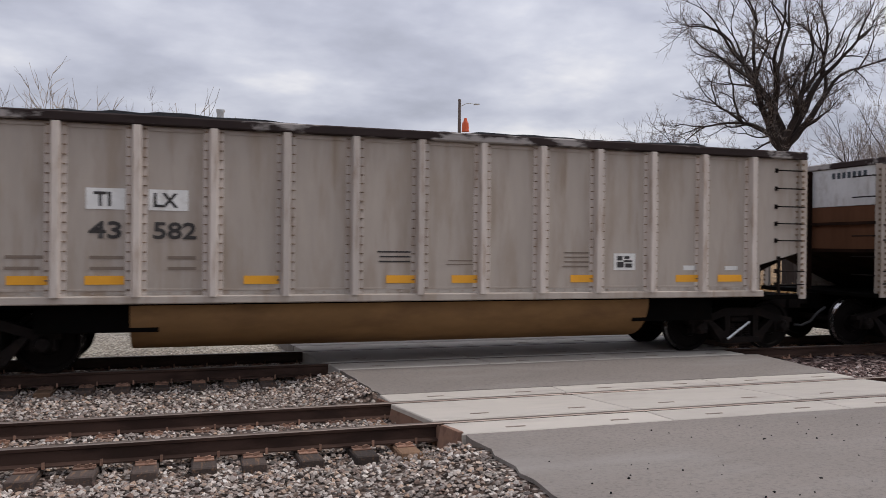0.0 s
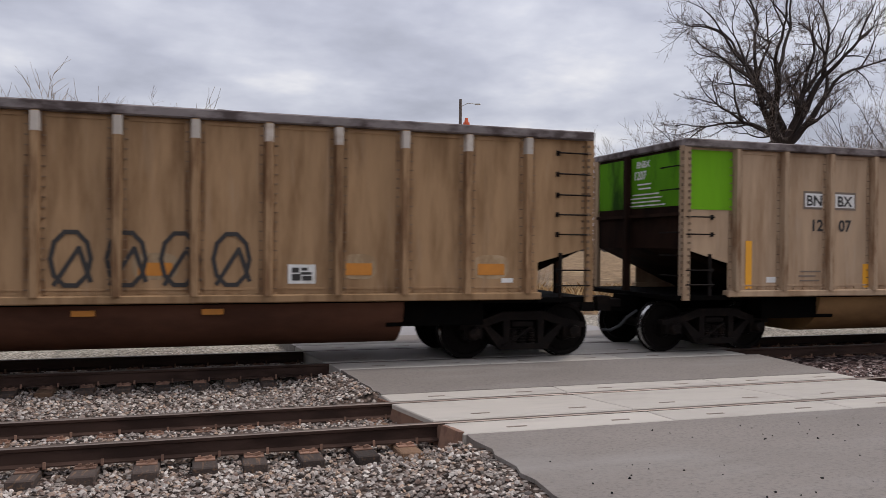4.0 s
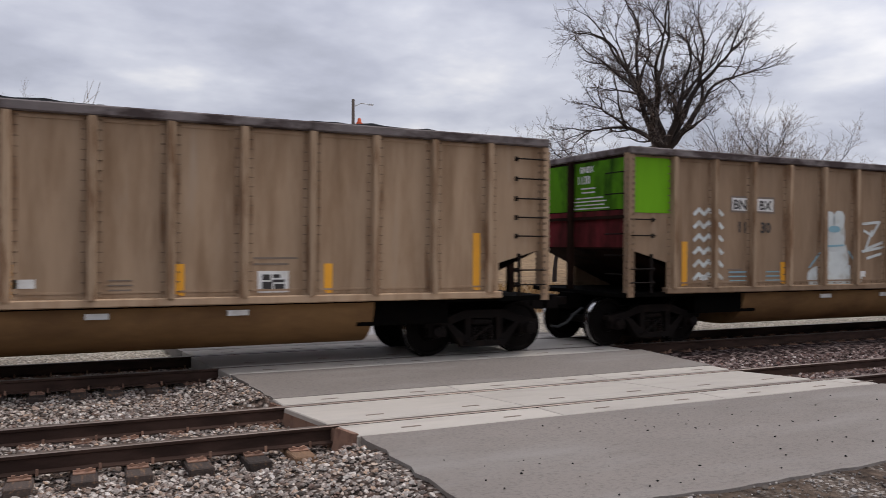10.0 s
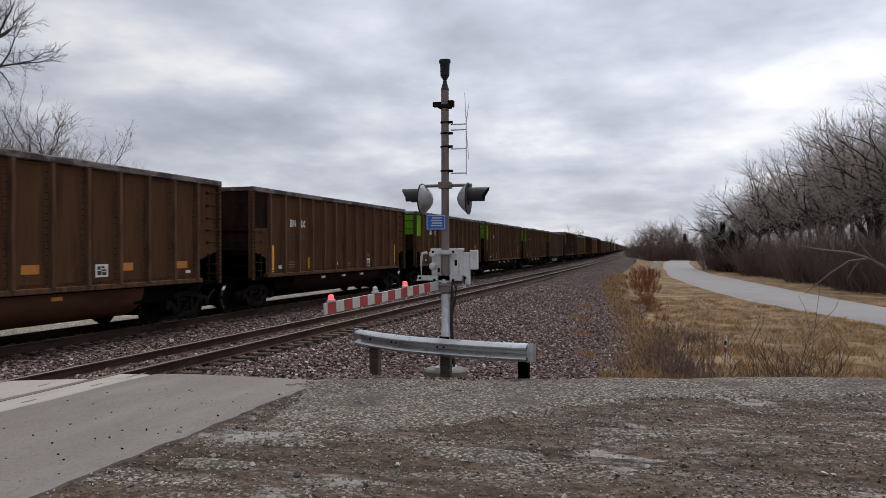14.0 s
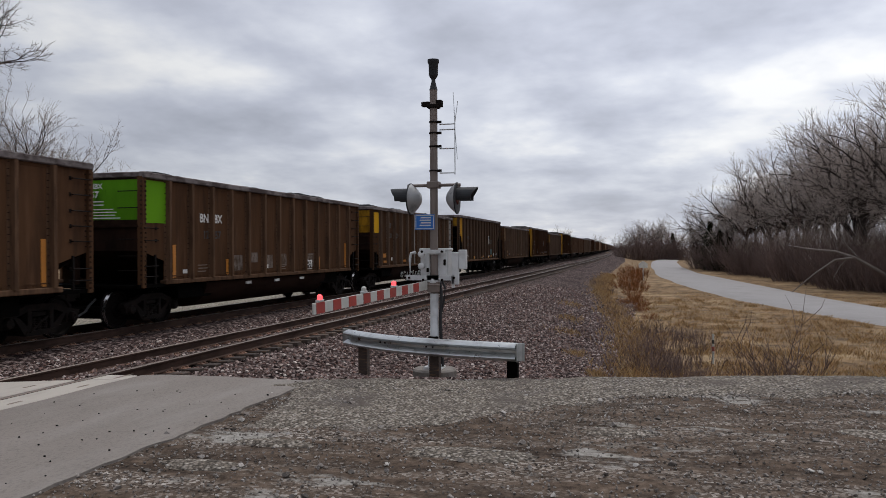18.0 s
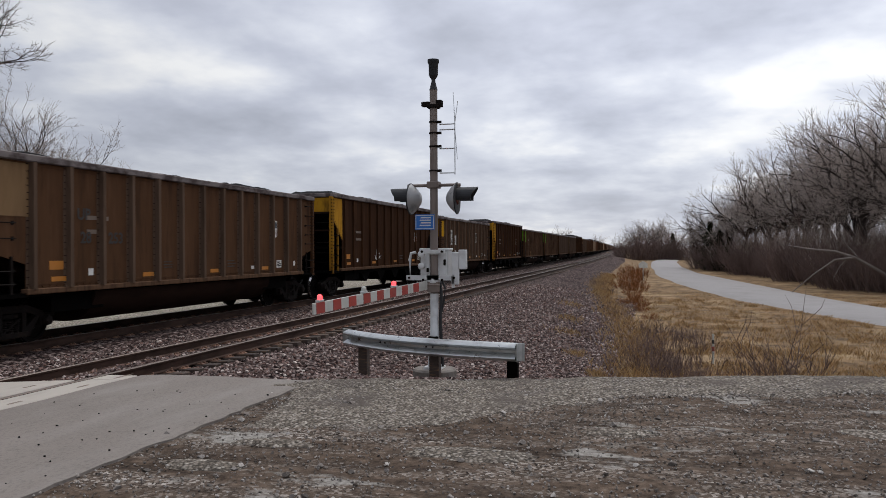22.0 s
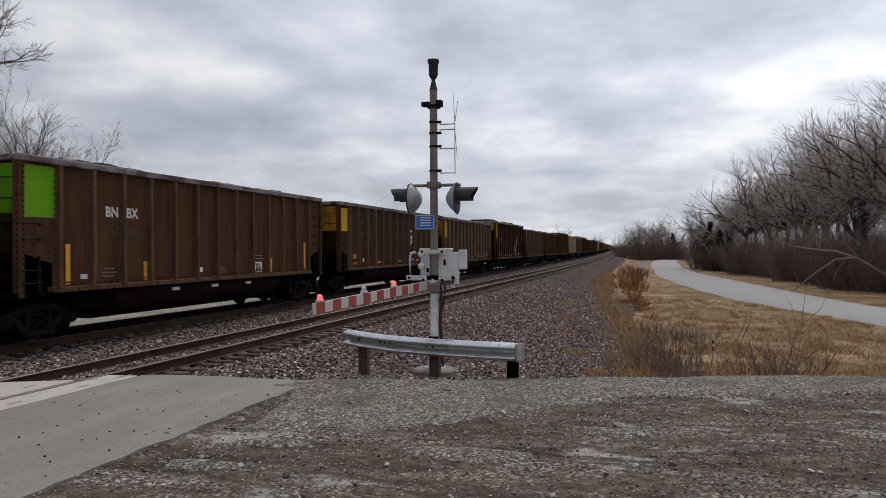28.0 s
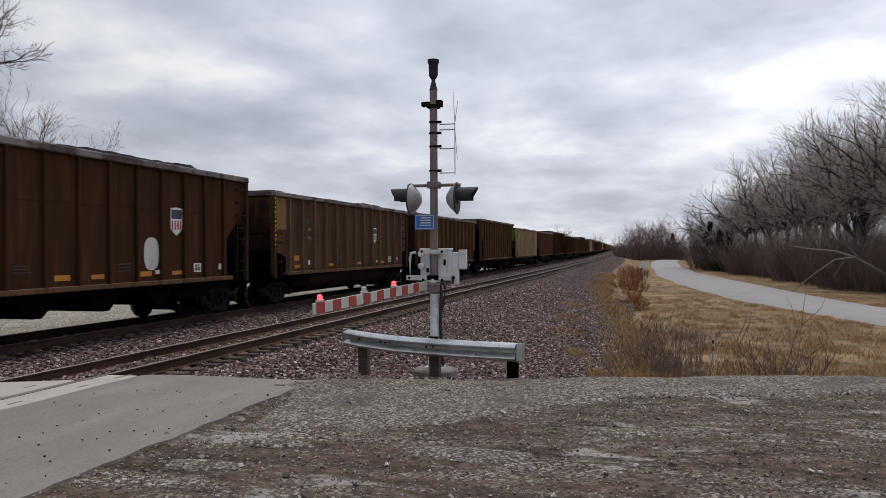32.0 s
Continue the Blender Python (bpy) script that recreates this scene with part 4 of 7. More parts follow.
def side_a():
    ms = Mesh().prism([(0.03, 1.87), (0.03, TOP), (LEN - 0.03, TOP), (LEN - 0.03, 1.87), (LEN - 0.94, 1.62), (LEN - 0.94, SILL), (0.94, SILL), (0.94, 1.62)], -1.52, -1.49)
    for i in range(1, 62):                                   # line of rivets above the sill
        x = 0.98 + i * 0.197
        if x < LEN - 1.0:
            ms.box(x - 0.018, x + 0.018, -1.54, -1.518, SILL + 0.035, SILL + 0.065)
    # folded lip under the top rail and a stiffening bead above the sill, pieces between the ribs
    for x in [1.2 + 1.0175 * i for i in range(12)]:
        ms.box(x, x + 0.76, -1.535, -1.518, TOP - 0.1, TOP - 0.05)
        ms.box(x, x + 0.76, -1.534, -1.518, SILL + 0.085, SILL + 0.115)
    return ms


def side_c():
    ms = Mesh().prism([(0.03, 2.95), (0.03, TOP), (LEN - 0.03, TOP), (LEN - 0.03, 2.95), (LEN - 1.12, 2.1), (LEN - 1.12, SILL), (1.12, SILL), (1.12, 2.1)], -1.52, -1.49)
    ms.box(1.15, LEN - 1.15, -1.528, -1.518, 2.72, 2.76)
    for i in range(60):
        x = 1.25 + i * 0.2
        ms.box(x - 0.015, x + 0.015, -1.536, -1.518, SILL + 0.05, SILL + 0.08)
    for i in range(11):
        x, z = 0.08 + 0.095 * i, 3.02 - 0.077 * i
        for q in (x, LEN - x):
            ms.box(q - 0.018, q + 0.018, -1.538, -1.518, z - 0.018, z + 0.018)
    return ms


def rib_a():
    """A hat-shaped post with a flange on each side, rivets down both flanges."""
    ms = Mesh().prism([(-0.14, -1.52), (-0.14, -1.527), (-0.068, -1.527), (-0.05, -1.625), (-0.042, -1.633), (0.042, -1.633), (0.05, -1.625), (0.068, -1.527), (0.14, -1.527), (0.14, -1.52)], SILL, TOP - 0.03, "z")
    ms.box(-0.13, 0.13, -1.56, -1.52, SILL, SILL + 0.05)
    ms.mark()
    for i in range(18):
        z = SILL + 0.1 + i * 0.138
        for s in (-1, 1):
            x = s * 0.105
            ms.prism([(x - 0.026, z), (x - 0.018, z - 0.009), (x + 0.018, z - 0.009), (x + 0.026, z), (x + 0.018, z + 0.009), (x - 0.018, z + 0.009)], -1.543, -1.526)
    return ms


def rib_c():
    return Mesh().box(-0.035, 0.035, -1.6, -1.52, SILL, TOP - 0.03, 0.008)


def far_ribs(kind):
    def make():
        ms = Mesh()
        for x in (RIBS if kind == "A" else RIBS_C):
            if x < LEN - 0.9:
                ms.box(x - 0.07, x + 0.07, 1.52, 1.62, SILL, TOP - 0.03)
        return ms
    return make


def ring():
    ms = Mesh()
    ms.box(-0.02, LEN + 0.02, -1.62, -1.47, TOP - 0.03, TOP + 0.115, 0.02)
    return ms


def cap_end():
    return Mesh().box(-0.02, 0.1, -1.47, 1.47, TOP - 0.02, TOP + 0.11, 0.02)


def sill():
    return Mesh().box(0.9, LEN - 0.9, -1.6, -1.42, SILL - 0.1, SILL + 0.015, 0.015)


def end_wall(z0):
    def make():
        return Mesh().box(0.03, 0.06, -1.49, 1.49, z0, TOP)
    return make


def slope(x1, z0):
    def make():
        return Mesh().add([(0.05, -1.48, z0), (0.05, 1.48, z0), (x1, 1.48, 1.05), (x1, -1.48, 1.05), (0.05, -1.48, z0 + 0.04), (0.05, 1.48, z0 + 0.04), (x1, 1.48, 1.1), (x1, -1.48, 1.1)],
                          [(0, 1, 2, 3), (4, 5, 6, 7), (0, 1, 5, 4), (2, 3, 7, 6)])
    return make


def bulkhead():
    return Mesh().box(1.85, 1.9, -1.4, 1.4, 0.95, 1.9)


def corner():
    ms = Mesh().prism([(-0.02, -1.59), (0.11, -1.59), (0.11, -1.52), (0.03, -1.52), (0.03, -1.44), (-0.02, -1.44)], 0.98, TOP, "z")
    ms.mark()
    for i in range(23):
        z = 1.08 + i * 0.111
        ms.box(0.06, 0.1, -1.615, -1.588, z - 0.02, z + 0.02)
        ms.box(-0.045, -0.018, -1.575, -1.54, z - 0.022, z + 0.022)
        if z > 1.95:
            ms.box(0.125, 0.16, -1.54, -1.518, z - 0.016, z + 0.016)
    return ms


def end_post(z0):
    def make():
        return Mesh().box(-0.09, 0.03, -0.06, 0.06, z0, TOP - 0.02, 0.012)
    return make


def end_bar():
    return Mesh().box(-0.03, 0.03, -1.46, 1.46, 2.44, 2.5)


def platform():
    return Mesh().box(-0.12, 1.9, -1.42, 1.42, 0.97, 1.05, 0.01).box(-0.12, 0.95, -1.55, -1.42, 0.98, 1.06).box(-0.12, 0.95, 1.42, 1.55, 0.98, 1.06)


def stile():
    return Mesh().box(0.52, 0.57, -1.56, -1.52, 1.05, 1.78)


def grab():
    return Mesh().tube([(0, -1.53, 0), (0, -1.6, 0), (0.56, -1.6, 0), (0.56, -1.53, 0)], 0.013, 5).box(-0.03, 0.03, -1.535, -1.52, -0.04, 0.04).box(0.53, 0.59, -1.535, -1.52, -0.04, 0.04)


def end_rung():
    return Mesh().tube([(-0.02, -1.45, 0), (-0.08, -1.45, 0), (-0.08, -0.95, 0), (-0.02, -0.95, 0)], 0.013, 5)


def tub():
    prof = []
    for i in range(9):
        a = math.pi / 2 * i / 8
        prof.append((-1.44 + 0.75 * (1 - math.cos(a)), 1.0 - 0.68 * math.sin(a)))
    prof += [(-y, z) for y, z in reversed(prof)]
    ms = Mesh()
    n = len(prof)
    xs = ((3.02, 1.0), (3.1, 1.0), (11.2, 1.0), (11.28, 1.0))
    vs = [(x, y * k, 1.02 + (z - 1.02) * k) for x, k in xs for y, z in prof]
    fs = [(i * n + j, i * n + j + 1, (i + 1) * n + j + 1, (i + 1) * n + j) for i in range(3) for j in range(n - 1)]
    fs += [tuple(range(n)), tuple(range(3 * n, 4 * n))]
    return ms.add(vs, fs)


def centre_sill():
    return Mesh().box(-0.35, LEN + 0.35, -0.18, 0.18, 0.68, 1.0).box(1.8, 3.4, -1.35, 1.35, 0.62, 1.02).box(LEN - 3.4, LEN - 1.8, -1.35, 1.35, 0.62, 1.02)


def pocket():
    return Mesh().prism([(0.15, 1.0), (1.55, 1.0), (0.97, 0.52), (0.73, 0.52)], -1.38, 1.35)


def under_frame():
    return Mesh().box(2.6, LEN - 2.6, -1.45, 1.45, 0.9, 1.02)


def floor_a():
    return Mesh().box(0.06, LEN - 0.06, -1.48, 1.48, 1.9, 2.0)


def coal(h, seed):
    def make():
        n, k = 70, 12
        vs = []
        for i in range(n + 1):
            for j in range(k + 1):
                x, y = 0.08 + (LEN - 0.16) * i / n, -1.46 + 2.92 * j / k
                e_ = min(1, min(i, n - i) / 8) * min(1, min(j, k - j) / 3)
                hill = 0.86 + 0.12 * math.sin(x * 0.9 + seed * 2) * math.cos(x * 0.37 + seed)
                vs.append((x, y, TOP - 0.1 + h * e_ * hill + 0.035 * noise.noise((x * 3, y * 3, seed)) + 0.02 * noise.noise((x * 11, y * 11, seed))))
        return Mesh().add(vs, [(i * (k + 1) + j, (i + 1) * (k + 1) + j, (i + 1) * (k + 1) + j + 1, i * (k + 1) + j + 1) for i in range(n) for j in range(k)])
    return make


def coupler():
    ms = Mesh().box(-0.75, -0.1, -0.1, 0.1, 0.76, 0.92, 0.02)
    ms.prism([(-0.86, -0.16), (-0.62, -0.2), (-0.58, 0.14), (-0.8, 0.2), (-0.9, 0.05)], 0.7, 0.97, "z")
    return ms


def hose():
    return Mesh().tube([(-0.2, -0.42, 0.72), (-0.4, -0.42, 0.6), (-0.55, -0.4, 0.44), (-0.72, -0.36, 0.36), (-0.88, -0.34, 0.38)], 0.028, 6)


def side_frame():
    ms = Mesh()
    y0, y1 = -1.14, -0.98
    ms.prism([(-1.12, 0.60), (-0.72, 0.68), (-0.38, 0.80), (0.38, 0.80), (0.72, 0.68), (1.12, 0.60), (1.12, 0.52), (0.70, 0.55), (0.36, 0.66), (-0.36, 0.66), (-0.70, 0.55), (-1.12, 0.52)], y0, y1)
    ms.prism([(-0.72, 0.56), (-0.60, 0.56), (-0.28, 0.30), (-0.28, 0.17), (-0.42, 0.17)], y0, y1)
    ms.prism([(0.72, 0.56), (0.60, 0.56), (0.28, 0.30), (0.28, 0.17), (0.42, 0.17)], y0, y1)
    ms.prism([(-0.42, 0.17), (0.42, 0.17), (0.38, 0.27), (-0.38, 0.27)], y0 - 0.02, y1)
    ms.box(-0.36, -0.25, y0, y1, 0.27, 0.68).box(0.25, 0.36, y0, y1, 0.27, 0.68)
    for s in (-0.89, 0.89):
        ms.box(s - 0.15, s + 0.15, y0, y1, 0.5, 0.6).box(s - 0.16, s - 0.11, y0, y1, 0.36, 0.55).box(s + 0.11, s + 0.16, y0, y1, 0.36, 0.55)
    return ms


def spring():
    return Mesh().lathe([(0.27 + i * 0.0205, 0.062 if i % 2 else 0.078) for i in range(13)], (0, -1.06, 0), "z", 10)


def bearing():
    return Mesh().lathe([(-1.24, 0.05), (-1.23, 0.095), (-1.16, 0.115), (-1.0, 0.115)], (0, 0, 0), "y", 14).box(-0.02, 0.02, -1.25, -1.235, 0.03, 0.07).box(0.03, 0.07, -1.25, -1.235, -0.05, -0.01).box(-0.07, -0.03, -1.25, -1.235, -0.05, -0.01)


def wheelset():
    ms = Mesh()
    for s in (-1, 1):
        prof = [(s * 0.82, 0.1), (s * 0.83, 0.17), (s * 0.775, 0.2), (s * 0.765, 0.37), (s * 0.80, 0.395), (s * 0.80, 0.45), (s * 0.70, 0.457), (s * 0.685, 0.483), (s * 0.66, 0.483), (s * 0.66, 0.39), (s * 0.7, 0.36), (s * 0.7, 0.18), (s * 0.66, 0.1)]
        ms.lathe(prof, (0, 0, 0), "y", 32)
    ms.lathe([(-0.98, 0.08), (0.98, 0.08)], (0, 0, 0), "y", 10)
    ms.mark()
    for s in (-1, 1):
        ms.lathe([(s * 0.79, 0.4525), (s * 0.71, 0.459)], (0, 0, 0), "y", 32)
    # drop the discs that close these rings
    ms.f = [q for i, q in enumerate(ms.f) if i < ms.second or len(q) == 4]
    return ms


def bolster():
    return Mesh().box(-0.3, 0.3, -0.96, 0.96, 0.16, 0.66, 0.02).box(-0.2, 0.2, -1.1, 1.1, 0.54, 0.64, 0.02).lathe([(0.6, 0.3), (0.72, 0.3)], (0, 0, 0), "z", 16).box(-0.75, -0.6, -0.85, 0.85, 0.35, 0.5).box(0.6, 0.75, -0.85, 0.85, 0.35, 0.5)


def lever():
    return Mesh().tube([(-0.35, -1.2, 0.25), (0.1, -1.22, 0.55)], 0.022, 5)


wheels = []
cars = {}


def truck(car, x, detail):
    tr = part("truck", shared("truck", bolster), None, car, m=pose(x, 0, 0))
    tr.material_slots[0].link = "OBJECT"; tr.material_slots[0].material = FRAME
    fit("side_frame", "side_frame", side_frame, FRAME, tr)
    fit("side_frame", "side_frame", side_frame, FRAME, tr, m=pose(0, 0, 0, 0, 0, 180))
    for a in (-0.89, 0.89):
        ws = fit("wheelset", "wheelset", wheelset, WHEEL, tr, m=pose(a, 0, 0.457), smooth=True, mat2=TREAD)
        if detail:
            wheels.append((ws, a))
            fit("bearing_cap", "bearing_cap", bearing, FRAME, tr, m=pose(a, 0, 0.457), smooth=True)
    if detail:
        for sx in (-0.16, 0.0, 0.16):
            fit("coil_spring", "coil_spring", spring, FRAME, tr, m=pose(sx, 0, 0), smooth=True)
        fit("brake_lever", "brake_lever", lever, GALV if x > 5 and car.name in ("coal_car", "coal_car.001") else FRAME, tr)
    return tr


def plate(name, x0, x1, z0, z1, mat, parent, lift=0.004, label=""):
    """A painted field or fixed plate on the near side of a car."""
    return part(name, Mesh().box(x0, x1, -1.52 - lift - 0.003, -1.5, z0, z1), mat, parent, label)


def lettering(text, x, z, size, mat, parent, lift=0.01, width=None, name="lettering"):
    key = "lettering|%s|%g" % (text, size)
    if key not in store:
        store[key] = words(text, size)
        store[key].materials.append(None)
    ob = new(name, store[key])
    ob.parent = parent
    ob.material_slots[0].link = "OBJECT"
    ob.material_slots[0].material = mat
    wx = max(0.01, ob.dimensions.x if ob.dimensions.x > 0 else 0.5 * size * len(text))
    ob.matrix_basis = pose(x, -1.52 - lift, z) @ Matrix.Diagonal(((width / wx if width else 1.0), 1, 1, 1))
    return ob


def bars(parent, x, z, w, h, n, mat, lift=0.006, seed=0):
    """Small print that nobody could read: a block of thin bars."""
    rg = random.Random(seed)
    ms = Mesh()
    for i in range(n):
        zz_ = z + h * (n - 1 - i) / n
        ms.box(x + rg.uniform(0, 0.08) * w, x + w * rg.uniform(0.75, 1), -1.52 - lift, -1.515, zz_, zz_ + h / n * 0.3)
    return part("small_print", ms, mat, parent)


# side paint to the shaded, sooty copy that its end wall takes
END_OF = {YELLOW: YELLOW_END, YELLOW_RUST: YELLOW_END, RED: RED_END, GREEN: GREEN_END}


def cap_panel(c, kind, mat, z0=2.55, z1=3.58):
    """Colour fields at the leading end: one on the side's end panel, one on the end wall."""
    if kind == "A":
        if mat is YELLOW:
            part("end_colour_panel", Mesh().box(0.22, 0.93, -1.53, -1.5, z0 + 0.06, z1 - 0.06), mat, c)
        elif mat is RED:
            part("end_colour_panel", Mesh().prism([(0.12, 1.9), (0.12, z1), (1.0, z1), (1.0, SILL + 0.02), (0.95, SILL + 0.02), (0.95, 1.65)], -1.53, -1.5), mat, c)
        else:
            part("end_colour_panel", Mesh().box(0.12, 1.0, -1.53, -1.5, z0, z1), mat, c)
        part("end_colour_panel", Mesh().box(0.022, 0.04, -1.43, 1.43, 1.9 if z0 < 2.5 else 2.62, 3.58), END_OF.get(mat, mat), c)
    else:
        if mat is YELLOW:
            mat = YELLOW_RUST
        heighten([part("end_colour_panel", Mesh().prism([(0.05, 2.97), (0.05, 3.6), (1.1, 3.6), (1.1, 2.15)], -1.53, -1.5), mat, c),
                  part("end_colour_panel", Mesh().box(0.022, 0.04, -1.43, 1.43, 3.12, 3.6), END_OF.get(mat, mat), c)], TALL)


def coal_car(n, kind="A", paint=None, ribs=None, belly=None, end=None, heap=0, label="", detail=2, capmat=None):
    """One coal car, its leading end at x = 0. detail: 2 near ones with every part, 1 distant ones."""
    paint = paint or MUD
    ribs = ribs or paint
    c = thing("coal_car", label, "railway car", group="coal cars of the train")
    cars[n] = c
    a = kind == "A"
    flip = pose(LEN, 0, 0, 0, 0, 180)
    fit("side_wall", "side_wall|" + kind, side_a if a else side_c, paint, c)
    fit("side_wall", "side_wall|" + kind, side_a if a else side_c, paint, c, m=flip)
    for x in (RIBS if a else RIBS_C):
        if x < LEN - 0.9:
            fit("rib", "rib|" + kind, rib_a if a else rib_c, ribs, c, m=pose(x, 0, 0), mat2=RIVET_DARK if n > 8 else RIVET)
    # the far side's ribs are never seen singly
    fit("far_ribs", "far_ribs|" + kind, far_ribs(kind), ribs, c)
    for m in (None, flip):
        fit("top_rail", "top_rail", ring, capmat or CAP, c, m=m)
        fit("end_rail", "end_rail", cap_end, capmat or CAP, c, m=m)
        fit("side_sill", "side_sill", sill, paint if n < 9 else RIB_MUD, c, m=m)
        # end walls and slope sheets take the colour that is darkened for shade
        fit("end_wall", "end_wall|" + kind, end_wall(1.87 if a else 3.05), END_DARK if n > -2 or m is None else BROWN, c, m=m)
        fit("slope_sheet", "slope_sheet|" + kind, slope(1.9 if a else 2.3, 1.87 if a else 3.05), END_DARK if a else BLACK, c, m=m)
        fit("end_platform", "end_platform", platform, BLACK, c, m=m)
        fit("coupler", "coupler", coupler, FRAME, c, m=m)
        for s in ((1, -1) if detail > 1 else (1,)):
            fit("corner_post", "corner_post", corner, end if (m is None and (end is RED or (n in (18, 20) and not a))) else paint, c, mat2=RIVET_DARK if n > 8 else RIVET, m=(m or Matrix()) @ (Matrix() if s > 0 else Matrix.Diagonal((1, -1, 1, 1))))
        for y in ((0.25,) if a else (0.0,)):
            fit("end_post", "end_post|" + kind, end_post(1.05), END_DARK, c, m=(m or Matrix()) @ pose(0, y, 0))
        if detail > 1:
            fit("cross_bar", "cross_bar", end_bar, END_DARK, c, m=m)
            fit("air_hose", "air_hose", hose, CABLE, c, m=m)
            if a:
                fit("ladder_stile", "ladder_stile", stile, end if end is RED and m is None else FRAME, c, m=m @ Matrix.Diagonal((1, -1, 1, 1)) if m is not None else None)
                fit("bulkhead", "bulkhead", bulkhead, BLACK, c, m=m)
            else:
                fit("ladder_stile", "ladder_stile|C", lambda: Mesh().box(0.58, 0.63, -1.57, -1.5, 1.05, 2.55), (FRAME if n not in (18, 20) or m is not None else end), c, m=m @ Matrix.Diagonal((1, -1, 1, 1)) if m is not None else None)
    if detail > 1:
        for z in ((2.42, 2.12, 1.5, 1.25) if a else (2.3, 1.95, 1.6, 1.25)):
            fit("grab_iron", "grab_iron", grab, FRAME if a else BLACK, c, m=pose(0.03, 0, z))
        for z in (3.4, 3.06, 2.72, 2.4, 2.08, 1.5, 1.25):
            fit("grab_iron", "grab_iron", grab, FRAME, c, m=pose(LEN - 0.6, 0, z))
        for z in (3.3, 2.9, 2.15, 1.75, 1.4):
            fit("end_rung", "end_rung", end_rung, FRAME, c, m=pose(0, 0, z))
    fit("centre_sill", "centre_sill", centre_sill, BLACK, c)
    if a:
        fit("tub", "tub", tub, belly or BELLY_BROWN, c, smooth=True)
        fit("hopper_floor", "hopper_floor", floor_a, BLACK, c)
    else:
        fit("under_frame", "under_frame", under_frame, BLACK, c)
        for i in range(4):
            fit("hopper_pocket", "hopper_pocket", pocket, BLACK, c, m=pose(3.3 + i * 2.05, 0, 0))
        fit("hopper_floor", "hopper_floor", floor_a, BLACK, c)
    hh = (0.05, 0.42, 0.47)[heap] * (0.92 if paint is GREY else 1.0)
    fit("coal_load", "coal_load|%d|%d|%d" % (heap, n % 3, paint is GREY), coal(hh, n % 3), COAL, c, smooth=True)
    truck(c, 1.0, detail > 1)
    truck(c, LEN - 1.0, detail > 1)
    if not a:
        heighten(c.children, TALL)
    elif paint is GREY:
        heighten(c.children, LOW)
    return c


BODY = {"side_wall", "rib", "far_ribs", "top_rail", "end_rail", "end_wall", "slope_sheet", "corner_post", "end_post", "cross_bar", "coal_load", "ladder_stile", "grab_iron", "end_colour_panel"}


def heighten(obs, k):
    """Cars of a taller or lower make: the body above the sill."""
    m = Matrix.Translation((0, 0, SILL)) @ Matrix.Diagonal((1, 1, k, 1)) @ Matrix.Translation((0, 0, -SILL))
    for ob in obs:
        if ob.name.split(".")[0] in BODY:
            ob.matrix_basis = m @ ob.matrix_basis


TALL, LOW = 1.105, 0.95


def number_board(c, a, b, n1, n2, style):
    """The car's mark in two halves on both sides of a rib, with its number below."""
    if style == "tilx":
        plate("mark_field", 2.46, 2.96, 2.33, 2.62, WHITE, c)
        plate("mark_field", 3.26, 3.78, 2.33, 2.62, WHITE, c)
        lettering(a, 2.56, 2.38, 0.27, INK, c)
        lettering(b, 3.31, 2.38, 0.27, INK, c)
        lettering(n1, 2.5, 1.94, 0.32, INK, c, width=0.42)
        lettering(n2, 3.31, 1.94, 0.32, INK, c, width=0.58)
    elif style == "white":
        for half, x in ((a, 2.54), (b, 3.27)):
            ob = lettering(half, x, 2.64, 0.32, WHITE, c, width=0.42)
        lettering(n1, 2.7, 2.2, 0.3, INK, c)
        lettering(n2, 3.32, 2.2, 0.3, INK, c)
    elif style == "dim":
        for s, x in ((a, 2.74), (b, 3.46)):
            lettering(s, x - 0.15, 2.36, 0.27, FAINT, c)
        lettering(n1, 2.56, 1.96, 0.29, FAINT, c)
        lettering(n2, 3.31, 1.96, 0.29, FAINT, c)
    else:
        if style == "bold":
            plate("mark_border", 2.54, 3.0, 2.61, 2.94, FAINT, c, 0.002)
            plate("mark_border", 3.22, 3.74, 2.61, 2.94, FAINT, c, 0.002)
        plate("mark_field", 2.58, 2.97, 2.65, 2.9, WHITE, c)
        plate("mark_field", 3.26, 3.7, 2.65, 2.9, WHITE, c)
        lettering(a, 2.6, 2.68, 0.26, INK, c, width=0.34)
        lettering(b, 3.3, 2.68, 0.26, INK, c, width=0.34)
        lettering(n1, 2.7, 2.22, 0.29, WORN_INK if style == "red" else INK, c)
        lettering(n2, 3.34, 2.22, 0.29, WORN_INK if style == "red" else INK, c)


def barcode(c, x, z, s=0.4):
    """A white data plate with dark blocks of print."""
    h = s * 0.7
    plate("data_plate", x, x + s, z, z + h, WHITE, c)
    ms = Mesh()
    for a, b, lo, hi in ((0.14, 0.46, 0.16, 0.5), (0.52, 0.86, 0.16, 0.4), (0.14, 0.4, 0.58, 0.84), (0.45, 0.86, 0.47, 0.6), (0.48, 0.72, 0.68, 0.84)):
        ms.box(x + s * a, x + s * b, -1.53, -1.52, z + h * lo, z + h * hi)
    part("data_print", ms, INK, c)


